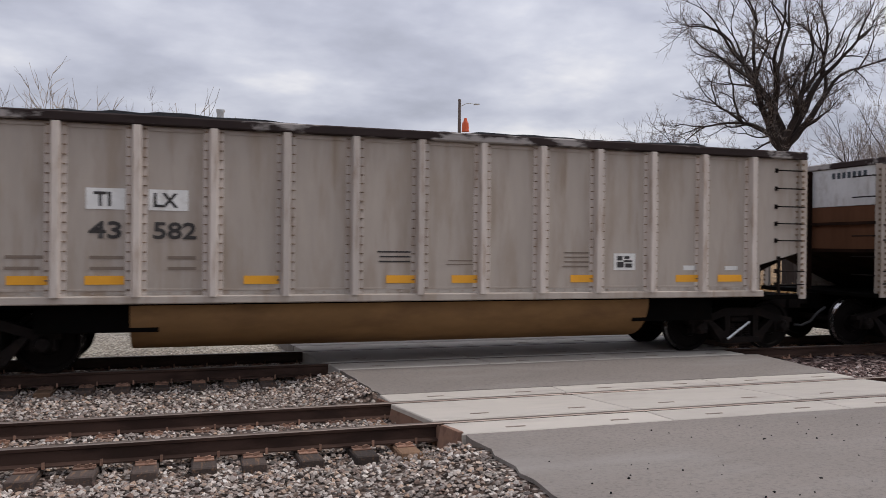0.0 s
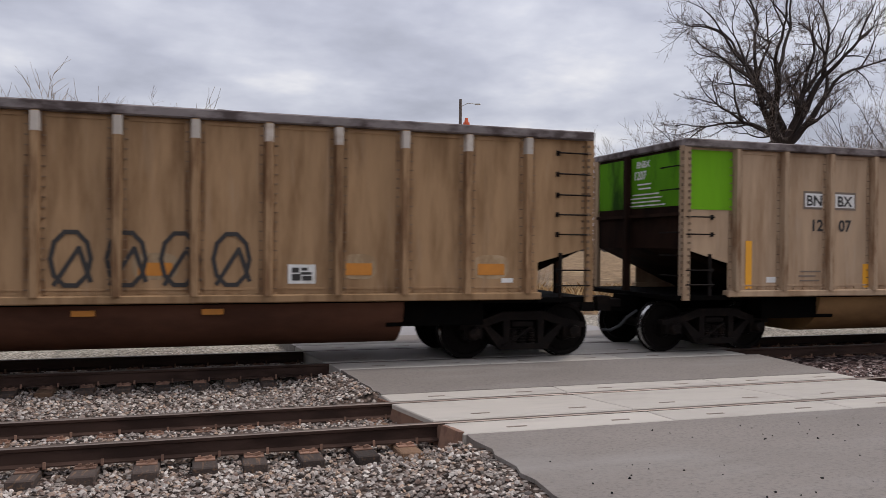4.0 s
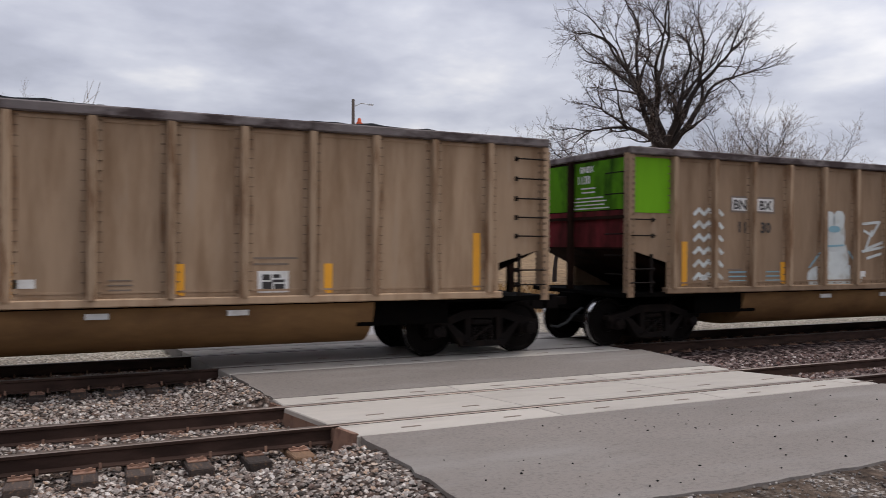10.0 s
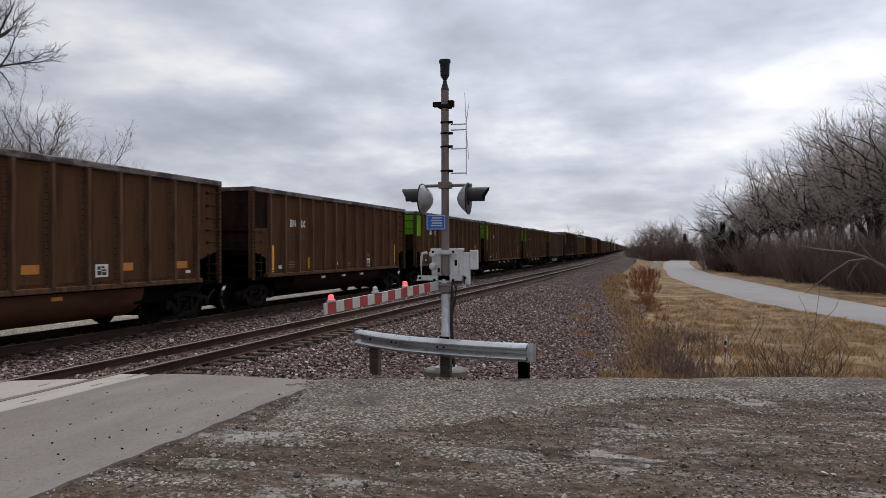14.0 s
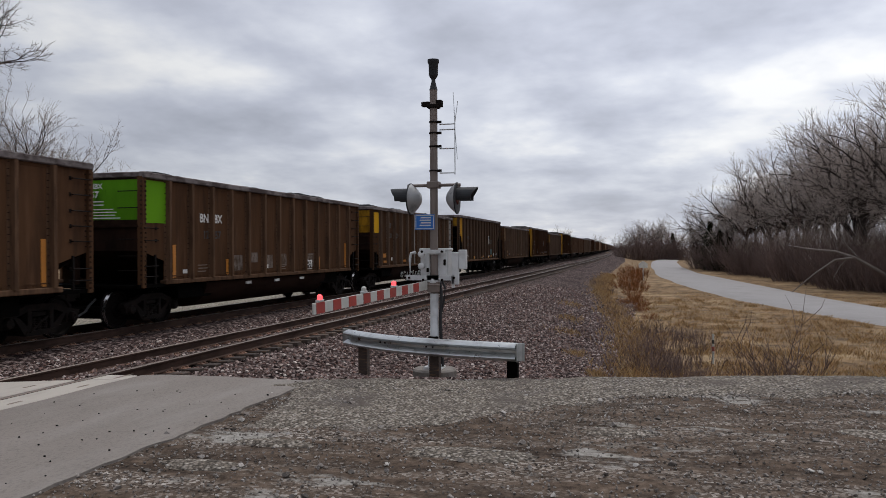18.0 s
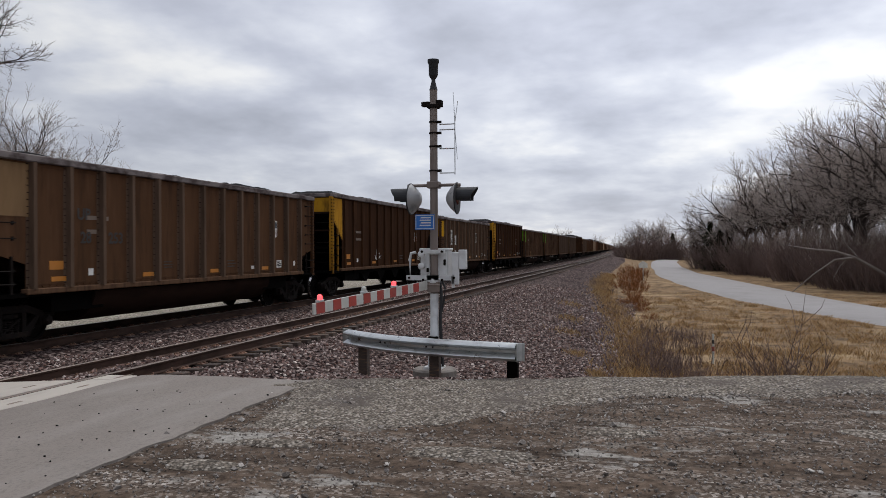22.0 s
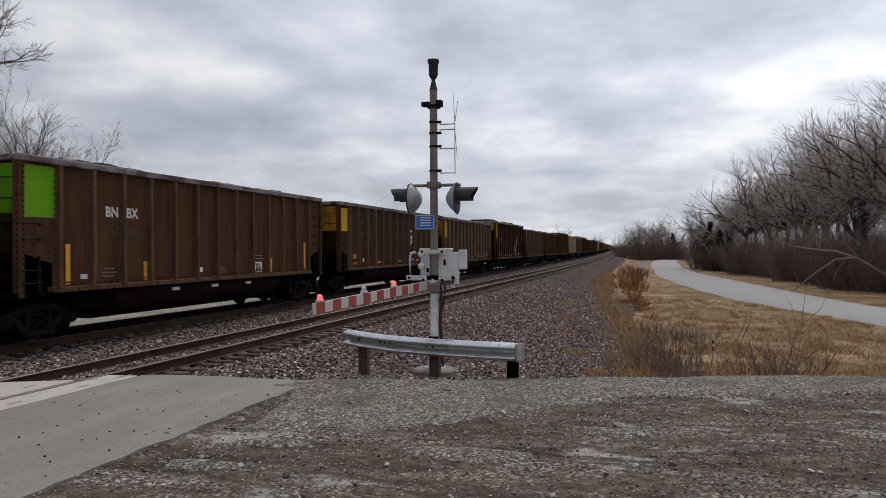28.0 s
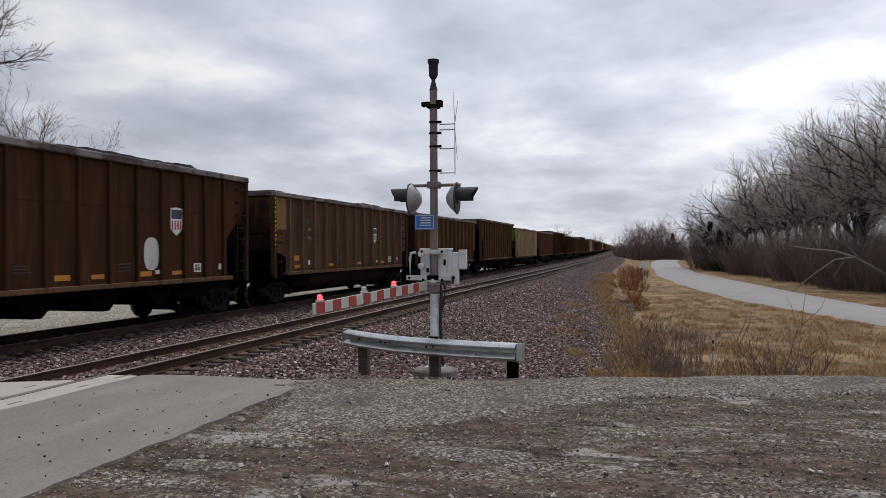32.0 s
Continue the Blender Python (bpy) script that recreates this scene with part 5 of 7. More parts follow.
def end_marks(c, number, mat=None, mark="BNBX"):
    """Writing on the leading end: the mark, the number and rows of small print."""
    for text, y, z, size in ((mark, 0.0 - 0.12 * (len(mark) < 3), 3.38, 0.17), (number, 0.1, 3.16, 0.22)):
        ob = lettering(text, 0, 0, size, mat or WHITE, c)
        ob.matrix_basis = pose(0.017, y, z, 0, 0, -90)
    ms = Mesh()
    for y0, y1, z in ((-0.05, -0.5, 3.05), (-0.08, -0.48, 2.97), (0.12, -0.75, 2.86), (0.2, -0.85, 2.79), (0.16, -0.8, 2.72), (0.3, -0.95, 2.65)):
        ms.box(0.014, 0.021, y1, y0, z, z + 0.025)
    part("small_print", ms, mat or WHITE, c)


def reflectors(c, xs, z, w, h, mat=None):
    for x in xs:
        plate("reflector", x, x + w, z, z + h, mat or ORANGE, c, 0.006)


def tub_tabs(c, xs, mat=None):
    for x in xs:
        part("reflector", Mesh().box(x, x + 0.3, -1.47, -1.42, 0.86, 0.94), mat or WHITE, c)


def scrawl(c, strokes, mat, r=0.03, name="graffiti"):
    """Sprayed lines: flat bands along points in x, z."""
    ms = Mesh()
    for s in strokes:
        for (x0, z0), (x1, z1) in zip(s, s[1:]):
            d = math.hypot(x1 - x0, z1 - z0) or 1
            nx, nz = -(z1 - z0) / d * r, (x1 - x0) / d * r
            ex, ez = (x1 - x0) / d * r * 0.6, (z1 - z0) / d * r * 0.6
            ms.add([(x0 + nx - ex, -1.531, z0 + nz - ez), (x0 - nx - ex, -1.531, z0 - nz - ez), (x1 - nx + ex, -1.531, z1 - nz + ez), (x1 + nx + ex, -1.531, z1 + nz + ez)], [(0, 1, 2, 3)])
    return tagged(part(name, ms, mat, c), kind="stuff")


def blob(c, cx, cz, rx, rz, mat, lift, name="graffiti", power=2.6, n=28):
    ms = Mesh()
    pts = []
    for k in range(n):
        a = 2 * math.pi * k / n
        cs, sn = math.cos(a), math.sin(a)
        pts.append((cx + rx * math.copysign(abs(cs) ** (2 / power), cs), cz + rz * math.copysign(abs(sn) ** (2 / power), sn)))
    ms.add([(x, -1.52 - lift, z) for x, z in pts], [tuple(range(n))])
    return part(name, ms, mat, c)


def grey_car(n, n2, white_end=False):
    c = coal_car(n, "A", GREY, RIB_GREY, BELLY_TAN, heap=2, capmat=CAP_DARK, label="grey weathered coal car with orange reflector strips")
    number_board(c, "TI", "LX", "43", n2, "tilx")
    reflectors(c, (1.5, 2.45, 4.55, 6.65, 7.7, 9.75, 11.75, 12.6), 1.3, 0.5, 0.12)
    barcode(c, 10.55, 1.5)
    bars(c, 6.5, 1.62, 0.75, 0.22, 3, INK, seed=1); bars(c, 7.6, 1.58, 0.6, 0.12, 2, FAINT, seed=2); bars(c, 2.5, 1.5, 0.5, 0.3, 2, FAINT, seed=3); bars(c, 3.5, 1.5, 0.5, 0.3, 2, FAINT, seed=4)
    bars(c, 9.6, 1.55, 0.55, 0.3, 4, FAINT, seed=5); bars(c, 1.45, 1.5, 0.55, 0.3, 2, FAINT, seed=6)
    plate("white_tab", 11.9, 12.15, 1.5, 1.58, WHITE, c); plate("white_tab", 12.75, 13.0, 1.5, 1.57, WHITE, c)
    part("pale_skirt", Mesh().box(0.96, LEN - 0.96, -1.526, -1.5, SILL, SILL + 0.11), SKIRT, c)
    if white_end:
        plate("patched_end_sheet", 0.1, 0.95, 2.1, 3.58, SILVER, c)
        for i, s in enumerate(("ROTARY", "COUPLER")):
            lettering(s, 0.2, 3.16 - 0.14 * i, 0.13, FAINT, c, lift=0.012)
        part("patched_end_sheet", Mesh().box(0.018, 0.04, -1.4, 1.4, 2.75, 3.58), SILVER, c)
        part("rusty_end_sheet", Mesh().box(0.02, 0.04, -1.4, 1.4, 1.9, 2.74), BROWN, c)
        ms = Mesh()
        for i in range(7):
            ms.box(0.012, 0.018, -1.2 + 0.13 * i, -1.12 + 0.13 * i, 3.3, 3.42)
        part("small_print", ms, GRAFF, c)
        plate("white_post", 0.98, 1.18, SILL, TOP - 0.03, SILVER, c, 0.09)
    return c


def tan_car(n, n1, n2, heap=0, paint=None, belly=None, panel=None, dim=False):
    c = coal_car(n, "A", paint or TAN, RIB_MUD if paint is MUD else RIB_TAN, belly or BELLY_TAN, heap=heap, label="tan coal car with a bright green end panel and yellow bars")
    cap_panel(c, "A", panel or GREEN)
    number_board(c, "BN", "BX", n1, n2, "white" if paint is MUD else "bold")
    for x, h in ((1.3, 0.85), (3.92, 0.45), (6.1, 0.45), (8.25, 0.45), (10.43, 0.45), (12.99, 0.95)):
        plate("reflector", x, x + 0.13, 1.17, 1.17 + h, ORANGE if not dim else AMBER, c, 0.006)
    barcode(c, 9.42, 1.19, 0.46)
    plate("white_tab", 6.2, 6.5, 1.3, 1.42, WHITE, c); plate("white_tab", 1.75, 1.95, 1.28, 1.38, WHITE, c)
    tub_tabs(c, (5.2, 7.1, 9.0))
    bars(c, 2.45, 1.3, 0.5, 0.25, 3, FAINT, seed=n); bars(c, 7.35, 1.25, 0.45, 0.2, 3, FAINT, seed=n + 9); bars(c, 9.28, 1.6, 0.75, 0.18, 2, FAINT, seed=n + 19)
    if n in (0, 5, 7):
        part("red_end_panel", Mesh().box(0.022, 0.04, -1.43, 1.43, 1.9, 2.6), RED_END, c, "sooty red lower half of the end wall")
    if panel is None:
        end_marks(c, n1 + n2)
    return c


def red_car(n, n1, n2, paint=None, worn=True):
    c = coal_car(n, "A", paint or OCHRE, RIB_MUD if paint is MUD else RIB_OCHRE, BELLY_BROWN, heap=0, end=RED, label="ochre coal car with a faded red end and orange patches")
    cap_panel(c, "A", RED, 1.95, 3.58)
    number_board(c, "BN", "BX", n1, n2, "red")
    end_marks(c, n1 + n2, SKIRT)
    for x, w in ((1.35, 0.55), (4.35, 0.5), (7.45, 0.45), (10.35, 0.4), (12.45, 0.45)):
        if n == 3 and x == 4.35:
            continue
        if paint is None:
            blob(c, x + w / 2, 1.55, w * 0.68, 0.19, PALE_OCHRE, 0.003, "scrubbed_paint", 3.0)
        plate("reflector", x, x + w, 1.42, 1.6, AMBER, c, 0.006)
    for x in RIBS if worn else ():
        part("worn_rib_head", Mesh().prism([(-0.072 + x, -1.53), (-0.054 + x, -1.629), (-0.044 + x, -1.637), (0.044 + x, -1.637), (0.054 + x, -1.629), (0.072 + x, -1.53)], TOP - 0.3, TOP - 0.04, "z"), SKIRT, c)
    barcode(c, 9.5, 1.3)
    tub_tabs(c, (4.9, 6.6, 8.3), AMBER)
    plate("white_tab", 12.85, 13.05, 1.3, 1.37, WHITE, c)
    bars(c, 1.45, 1.2, 0.35, 0.14, 2, INK, seed=n)
    return c


def dark_car(n, kind="A", paint=None, end=None, heap=0, grey_end=False, ribs=None, mark=None, mark_z=2.4):
    c = coal_car(n, kind, paint or DARK, ribs or paint or DARK, BELLY_DARK if kind == "A" else None, end=end if kind == "C" else None, heap=heap,
                 label="dark rust-brown coal car with a yellow end panel" if end else "dark rust-brown coal car")
    if end:
        cap_panel(c, kind, end)
        if mark and kind == "A":
            end_marks(c, mark[1] + mark[2], WORN_INK if mark[0] == "UP" else WHITE, mark[0])
        else:
            lettering_end = Mesh()
            for i in range(2):
                lettering_end.box(0.016, 0.022, -0.5, 0.1, 3.42 - 0.13 * i, 3.48 - 0.13 * i)
            part("small_print", lettering_end, WORN_INK, c)
    reflectors(c, (1.6, 4.6, 7.6, 10.6), 1.26, 0.42, 0.1, AMBER)
    plate("orange_patch", 1.55, 1.95, 1.5, 1.68, AMBER, c)
    barcode(c, 11.6, 1.3, 0.34)
    plate("white_tab", 2.7, 2.85, 1.35, 1.5, WHITE, c)
    if mark:
        lettering(mark[0], 2.3, mark_z + 0.47, 0.32, INK, c)
        lettering(mark[1], 2.42, mark_z, 0.32, INK, c)
        lettering(mark[2], 3.28 if kind == "A" else 3.42, mark_z, 0.32, INK, c)
    else:
        bars(c, 2.6, 2.25, 0.8, 0.6, 2, FAINT, seed=n)
    bars(c, 5.4, 1.45, 0.5, 0.2, 3, INK, seed=n + 31); bars(c, 8.5, 1.4, 0.5, 0.24, 3, INK, seed=n + 41)
    plate("white_tab", 9.9, 10.1, 1.3, 1.4, WHITE, c); plate("white_tab", 12.85, 12.98, 1.34, 1.5, WHITE, c)
    if grey_end:
        plate("bare_metal_sheet", LEN - 0.9, LEN - 0.12, 1.92, 3.58, BARE, c)
    return c


def shield(c, x, z, h=0.75, red=False):
    """A striped shield painted on the side."""
    w = h * 0.72
    part("shield_emblem", Mesh().prism([(x, z + h), (x + w * 0.5, z + h * 1.04), (x + w, z + h), (x + w, z + h * 0.25), (x + w * 0.5, z), (x, z + h * 0.25)], -1.53, -1.51), WHITE, c)
    ms = Mesh().box(x + 0.05 * w, x + 0.95 * w, -1.535, -1.525, z + h * 0.62, z + h * 0.95)
    part("shield_field", ms, GRAFF, c)
    ms = Mesh()
    for i in range(4):
        ms.box(x + w * (0.08 + 0.24 * i), x + w * (0.2 + 0.24 * i), -1.535, -1.525, z + h * 0.22, z + h * 0.56)
    part("shield_stripes", ms, STRIPE_R if red else FAINT, c)


grey_car(-3, "581")
grey_car(-2, "582")
grey_car(-1, "584", True)
c = tan_car(0, "13", "13")
for x, w, z, h in ((3.2, 0.9, 1.22, 0.52), (4.7, 0.55, 1.35, 0.45), (6.5, 0.7, 1.3, 0.4), (7.6, 0.75, 1.28, 0.28), (5.3, 0.6, 1.28, 0.3)):
    plate("scraped_patch", x, x + w, z, z + h, SILVER, c, 0.003)
c = red_car(1, "40", "558")
scrawl(c, [[(6.6 + 0.7 * i + 0.25 * math.cos(a / 10 * 6.283), 1.65 + 0.38 * math.sin(a / 10 * 6.283)) for a in range(11)] for i in range(4)] + [[(6.6 + 0.7 * i - 0.2, 1.3), (6.6 + 0.7 * i + 0.1, 1.8), (6.6 + 0.7 * i + 0.25, 1.35)] for i in range(4)], INK, 0.03)
c = tan_car(2, "12", "07")
c = red_car(3, "40", "331")
for i, (cx, w, hh) in enumerate(((4.72, 0.42, 0.52), (5.38, 0.38, 0.44), (5.98, 0.3, 0.5), (6.42, 0.27, 0.46), (6.98, 0.36, 0.5))):
    blob(c, cx, 1.6, w + 0.05, hh + 0.05, GRAFFW, 0.004 + 0.003 * i)
    blob(c, cx, 1.6, w - 0.02, hh - 0.02, GRAFF, 0.006 + 0.003 * i)
BUBBLE = ([[(-0.08, 0.34), (-0.1, -0.5)], [(0.3, 0.3), (-0.05, -0.02), (0.28, -0.42)]], [[(0.2, 0.28), (-0.12, 0.2), (0.12, 0.0), (-0.15, -0.18)]], [[(-0.1, -0.4), (-0.08, 0.3), (0.12, 0.2), (-0.06, 0.02), (0.14, -0.36)]],
          [[(0.12, 0.3), (-0.1, 0.24), (-0.02, 0.02), (-0.1, -0.24), (0.12, -0.3)]], [[(0.2, 0.22), (-0.08, 0.3), (0.1, 0.0), (0.18, -0.26), (-0.14, -0.24)]])
for cx, strokes in zip((4.72, 5.38, 5.98, 6.42, 6.98), BUBBLE):
    ms = scrawl(c, [[(cx + x, 1.6 + z) for x, z in s] for s in strokes], GRAFFW, 0.022)
    ms.location.y -= 0.012
scrawl(c, [[(8.4, 1.9), (8.5, 1.55), (8.6, 1.9), (8.75, 1.5), (8.85, 1.9), (9.05, 1.8), (9.1, 1.5)], [(8.5, 1.42), (8.9, 1.42), (8.95, 1.36), (8.5, 1.36)]], GRAFF, 0.03)
scrawl(c, [[(11.3, 1.85), (11.25, 1.45), (11.5, 1.4), (11.6, 1.75), (11.75, 1.3), (11.85, 1.8), (12.05, 1.5), (12.15, 1.75), (12.3, 1.45)]], GRAFFW, 0.028)
red_car(4, "40", "361")
tan_car(5, "10", "15")
tan_car(6, "10", "62", heap=1)
DULL = shade("dull_tan_paint", (0.26, 0.18, 0.118), 0.74, 0, 0.16, 0.5, 3.0, UPR, (0.16, 0.1, 0.06), 0.7, (0.46, 0.68), 0.12, 40, spec=0.02, tint2=(0.3, 0.22, 0.155), tint2_at=(0.56, 0.76), tint2_scale=1.5, tint2_stretch=(3.0, 1, 0.3))
c = tan_car(7, "11", "30", paint=DULL)
blob(c, 5.55, 1.3, 0.85, 0.28, GRAFFW, 0.004); blob(c, 5.5, 1.62, 0.45, 0.5, GRAFFW, 0.006); blob(c, 5.48, 2.2, 0.36, 0.36, GRAFFW, 0.008); blob(c, 5.35, 2.5, 0.17, 0.2, GRAFFW, 0.01); blob(c, 5.65, 2.52, 0.17, 0.2, GRAFFW, 0.01)
blob(c, 5.5, 2.32, 0.18, 0.07, GRAFFB, 0.014); scrawl(c, [[(5.15, 1.95), (5.8, 1.98)], [(4.75, 1.5), (5.1, 1.85)], [(6.3, 1.45), (5.95, 1.85)]], GRAFFB, 0.02)
scrawl(c, [[(6.4, 2.45), (6.95, 2.5), (6.7, 2.2), (6.45, 2.3)], [(6.7, 2.3), (6.5, 1.9), (7.05, 2.05)], [(6.4, 1.85), (7.1, 1.95)], [(6.55, 1.7), (7.0, 1.8)]], GRAFFW, 0.03)
scrawl(c, [[(1.6 + 0.12 * i, 2.55 - 0.25 * j + 0.1 * (i % 2)) for i in range(7)] for j in range(6)], GRAFFW, 0.035)
bars(c, 2.5, 1.24, 0.6, 0.26, 3, GRAFFB, seed=3); bars(c, 3.5, 1.24, 0.5, 0.26, 3, GRAFFB, seed=4)
c = coal_car(8, "A", BROWN, BROWN, BELLY_BROWN, heap=2, label="rust-brown coal car with a dark green end panel")
END_OF[PINE] = END_DARK
cap_panel(c, "A", PINE, 2.72, 3.58)
number_board(c, "TI", "LX", "42", "965", "dim")
reflectors(c, (1.3, 2.4, 5.4, 7.6, 8.7, 10.8, 12.4), 1.27, 0.62, 0.12, AMBER)
plate("bare_rib", 7.1, 7.25, SILL, TOP - 0.03, BARE, c, 0.115)
barcode(c, 11.2, 1.5, 0.3)
tan_car(9, "13", "37", paint=MUD, belly=BELLY_DARK)
red_car(10, "40", "346", paint=MUD, worn=False)
tan_car(11, "12", "88", paint=MUD, belly=BELLY_DARK, panel=END_DARK)
tan_car(12, "13", "02", paint=MUD, belly=BELLY_DARK)
tan_car(13, "12", "75", paint=MUD, belly=BELLY_DARK, dim=True, heap=1)
tan_car(14, "12", "57", paint=MUD, belly=BELLY_DARK, dim=True, heap=1)
for x, w, z, h in ((4.3, 0.55, 1.28, 0.45), (5.3, 0.5, 1.5, 0.3), (6.3, 0.5, 1.3, 0.42), (7.3, 0.5, 1.35, 0.4), (9.5, 0.5, 1.3, 0.45)):
    plate("scraped_patch", x, x + w, z, z + h, THIN_WHITE, cars[14], 0.003)
LIGHTRIB = shade("pale_worn_ribs", (0.112, 0.074, 0.052), 0.7, 0, 0.2, 0.8, 4, UPR, (0.05, 0.032, 0.022), 0.6, (0.5, 0.7), 0.1, 40, spec=0.02)
c = dark_car(15, "A", end=YELLOW, heap=1, grey_end=True, ribs=LIGHTRIB, mark=("UP", "28", "729"))
plate("bare_rib", 6.11, 6.24, SILL, TOP - 0.03, BARE, c, 0.115)
shield(c, 9.35, 2.1)
for i in range(9):
    x, z = 4.6 + 0.5 * i, 0.62 + 0.03 * math.sin(i * 2.1)
    glyph = [(x + 0.17 * math.cos(a), -1.44, z + 0.13 * math.sin(a)) for a in [0.4 + 0.75 * k + (i % 3) for k in range(6 + i % 2)]]
    part("graffiti", Mesh().tube(glyph, 0.022, 4).tube([(x - 0.12, -1.44, z + 0.12), (x + 0.15, -1.44, z - 0.13 + 0.2 * (i % 2))], 0.02, 4), GRAFFW, c, "pale sprayed letters on the tub")
c = dark_car(16, "C", paint=shade("grey_brown_paint", (0.062, 0.038, 0.025), 0.75, 0, 0.15, 0.5, 3.0, UPR, (0.07, 0.045, 0.03), 0.5, (0.5, 0.68), 0.15, 40, spec=0.02), end=YELLOW, mark=("CMO", "503", "819"), mark_z=2.05)
shield(c, 9.7, 2.2, 0.6)
plate("teal_sticker", 10.6, 10.95, 1.42, 1.85, shade("teal_paint", (0.1, 0.22, 0.22), 0.6, 0, 0.15, 2, 9, bump=0.03), c)
lettering("BUILDING", 10.45, 2.42, 0.16, INK, c); lettering("AMERICA", 10.45, 2.24, 0.16, INK, c)
for x in (4.4, 7.0, 9.5):
    plate("reflector", x, x + 0.4, 1.2, 1.3, ORANGE, c, 0.006); plate("white_tab", x + 0.42, x + 0.6, 1.22, 1.32, WHITE, c)
plate("orange_patch", 12.1, 12.4, 1.62, 1.82, ORANGE, c)
TAN_PANEL = shade("dull_tan_panel", (0.2, 0.125, 0.065), 0.7, 0, 0.2, 0.8, 3.0, UPR, (0.1, 0.055, 0.03), 0.7, (0.48, 0.66), 0.1, 40, spec=0.02)
# shaded copy of the tan panel for the end wall, with soot blotches
TAN_END = shade("shaded_sooty_tan", (0.075, 0.036, 0.017), 0.75, 0, 0.25, 0.8, 3.0, (1.5, 1.5, 0.5), (0.015, 0.009, 0.006), 0.85, (0.42, 0.6), 0.1, 40, spec=0.02)
END_OF[TAN_PANEL] = TAN_END
c = dark_car(17, "A", paint=MUD, end=TAN_PANEL, heap=1, ribs=LIGHTRIB)
shield(c, 11.2, 2.2, 0.6)
lettering("UP", 2.35, 2.55, 0.34, INK, c); lettering("28", 2.45, 2.05, 0.34, INK, c); lettering("253", 3.35, 2.05, 0.34, INK, c)
RUSTY = shade("dark_rust_paint", (0.05, 0.024, 0.013), 0.8, 0, 0.2, 0.5, 3.0, UPR, (0.022, 0.012, 0.009), 0.5, (0.5, 0.68), 0.15, 40, spec=0.02, tint2=(0.1, 0.045, 0.018), tint2_at=(0.55, 0.75), tint2_scale=1.5, tint2_stretch=(3.0, 1, 0.3))
c = dark_car(18, "C", paint=RUSTY, end=YELLOW_RUST, heap=1); shield(c, 11.0, 2.15, 0.55, True)
scrawl(c, [[(4.95, 1.6), (5.0, 1.45), (5.2, 1.85)], [(5.05, 1.45), (5.5, 1.7)], [(5.1, 1.42), (5.6, 1.55)]], WHITE, 0.022)
c = dark_car(19, "A", paint=MUD, end=YELLOW, heap=1, ribs=LIGHTRIB); shield(c, 9.42, 2.2, 0.75)
end_marks(c, "28938", WORN_INK, "UP")
plate("number_field", 2.21, 2.97, 2.14, 3.03, SILVER, c, 0.003); plate("number_field", 3.25, 3.98, 2.13, 2.71, SILVER, c, 0.003); plate("data_field", 3.27, 3.98, 1.34, 1.78, SILVER, c, 0.003)
lettering("UP", 2.42, 2.72, 0.27, INK, c); lettering("28", 2.6, 2.26, 0.29, INK, c); lettering("938", 3.3, 2.26, 0.29, INK, c)
bars(c, 3.32, 1.4, 0.55, 0.3, 3, FAINT, 0.012, seed=8)
c = dark_car(20, "C", paint=RUSTY, end=YELLOW_RUST, heap=1); shield(c, 11.0, 2.15, 0.55, True)
tan_car(21, "13", "41", paint=MUD, belly=BELLY_DARK, dim=True)
tan_car(22, "13", "50", paint=MUD, belly=BELLY_DARK, heap=1)
c = dark_car(23, "A", end=YELLOW, ribs=LIGHTRIB, mark=("UP", "29", "263")); shield(c, 9.4, 2.1, 0.7)
c = dark_car(24, "A", paint=shade("pale_brown_paint", (0.125, 0.078, 0.046), 0.75, 0, 0.15, 0.5, 3.0, UPR, (0.1, 0.075, 0.055), 0.5, (0.5, 0.68), 0.15, 40, spec=0.02), end=YELLOW, heap=1, ribs=LIGHTRIB, mark=("CMO", "288", "361"), mark_z=2.15)
shield(c, 9.45, 2.15, 0.62)
c = dark_car(25, "C", paint=RUSTY, end=YELLOW, heap=2); shield(c, 10.55, 2.25, 0.7, True)
for x in (1.6, 4.6, 6.5, 9.3):
    plate("reflector", x, x + 0.45, 1.26, 1.38, AMBER, c, 0.008)
blob(c, 9.75, 1.8, 0.3, 0.4, SILVER, 0.006, "scraped_patch")
c = dark_car(26, "A", paint=MUD, end=TAN_PANEL, heap=1, ribs=LIGHTRIB); shield(c, 9.5, 2.15, 0.65)
lettering("UP", 2.35, 2.75, 0.34, INK, c); lettering("28", 2.4, 2.25, 0.34, INK, c); lettering("55", 3.4, 2.25, 0.34, INK, c)
stripes = Mesh()
for i in range(11):
    z = 2.0 + 0.15 * i
    stripes.add([(0.0, -1.592, z), (0.1, -1.592, z + 0.05), (0.1, -1.592, z + 0.12), (0.0, -1.592, z + 0.07)], [(0, 1, 2, 3)])
part("hazard_stripes", stripes, ORANGE, c, "faded orange slanting stripes")
for n in range(27, 84):
    kind = "C" if n % 3 == 1 else "A"
    pal = (MUD, DARK, MUD, BROWN, MUD, TAN, DARK)[(n * 5) % 7]
    c = coal_car(n, kind, pal, pal, BELLY_DARK, end=YELLOW if kind == "C" else None, heap=n % 2 + (n % 5 == 0), label="dusty brown coal car far along the train", detail=1)
    if n % 4 == 1:
        cap_panel(c, kind, YELLOW if kind == "C" else (GREEN if n % 2 else YELLOW))


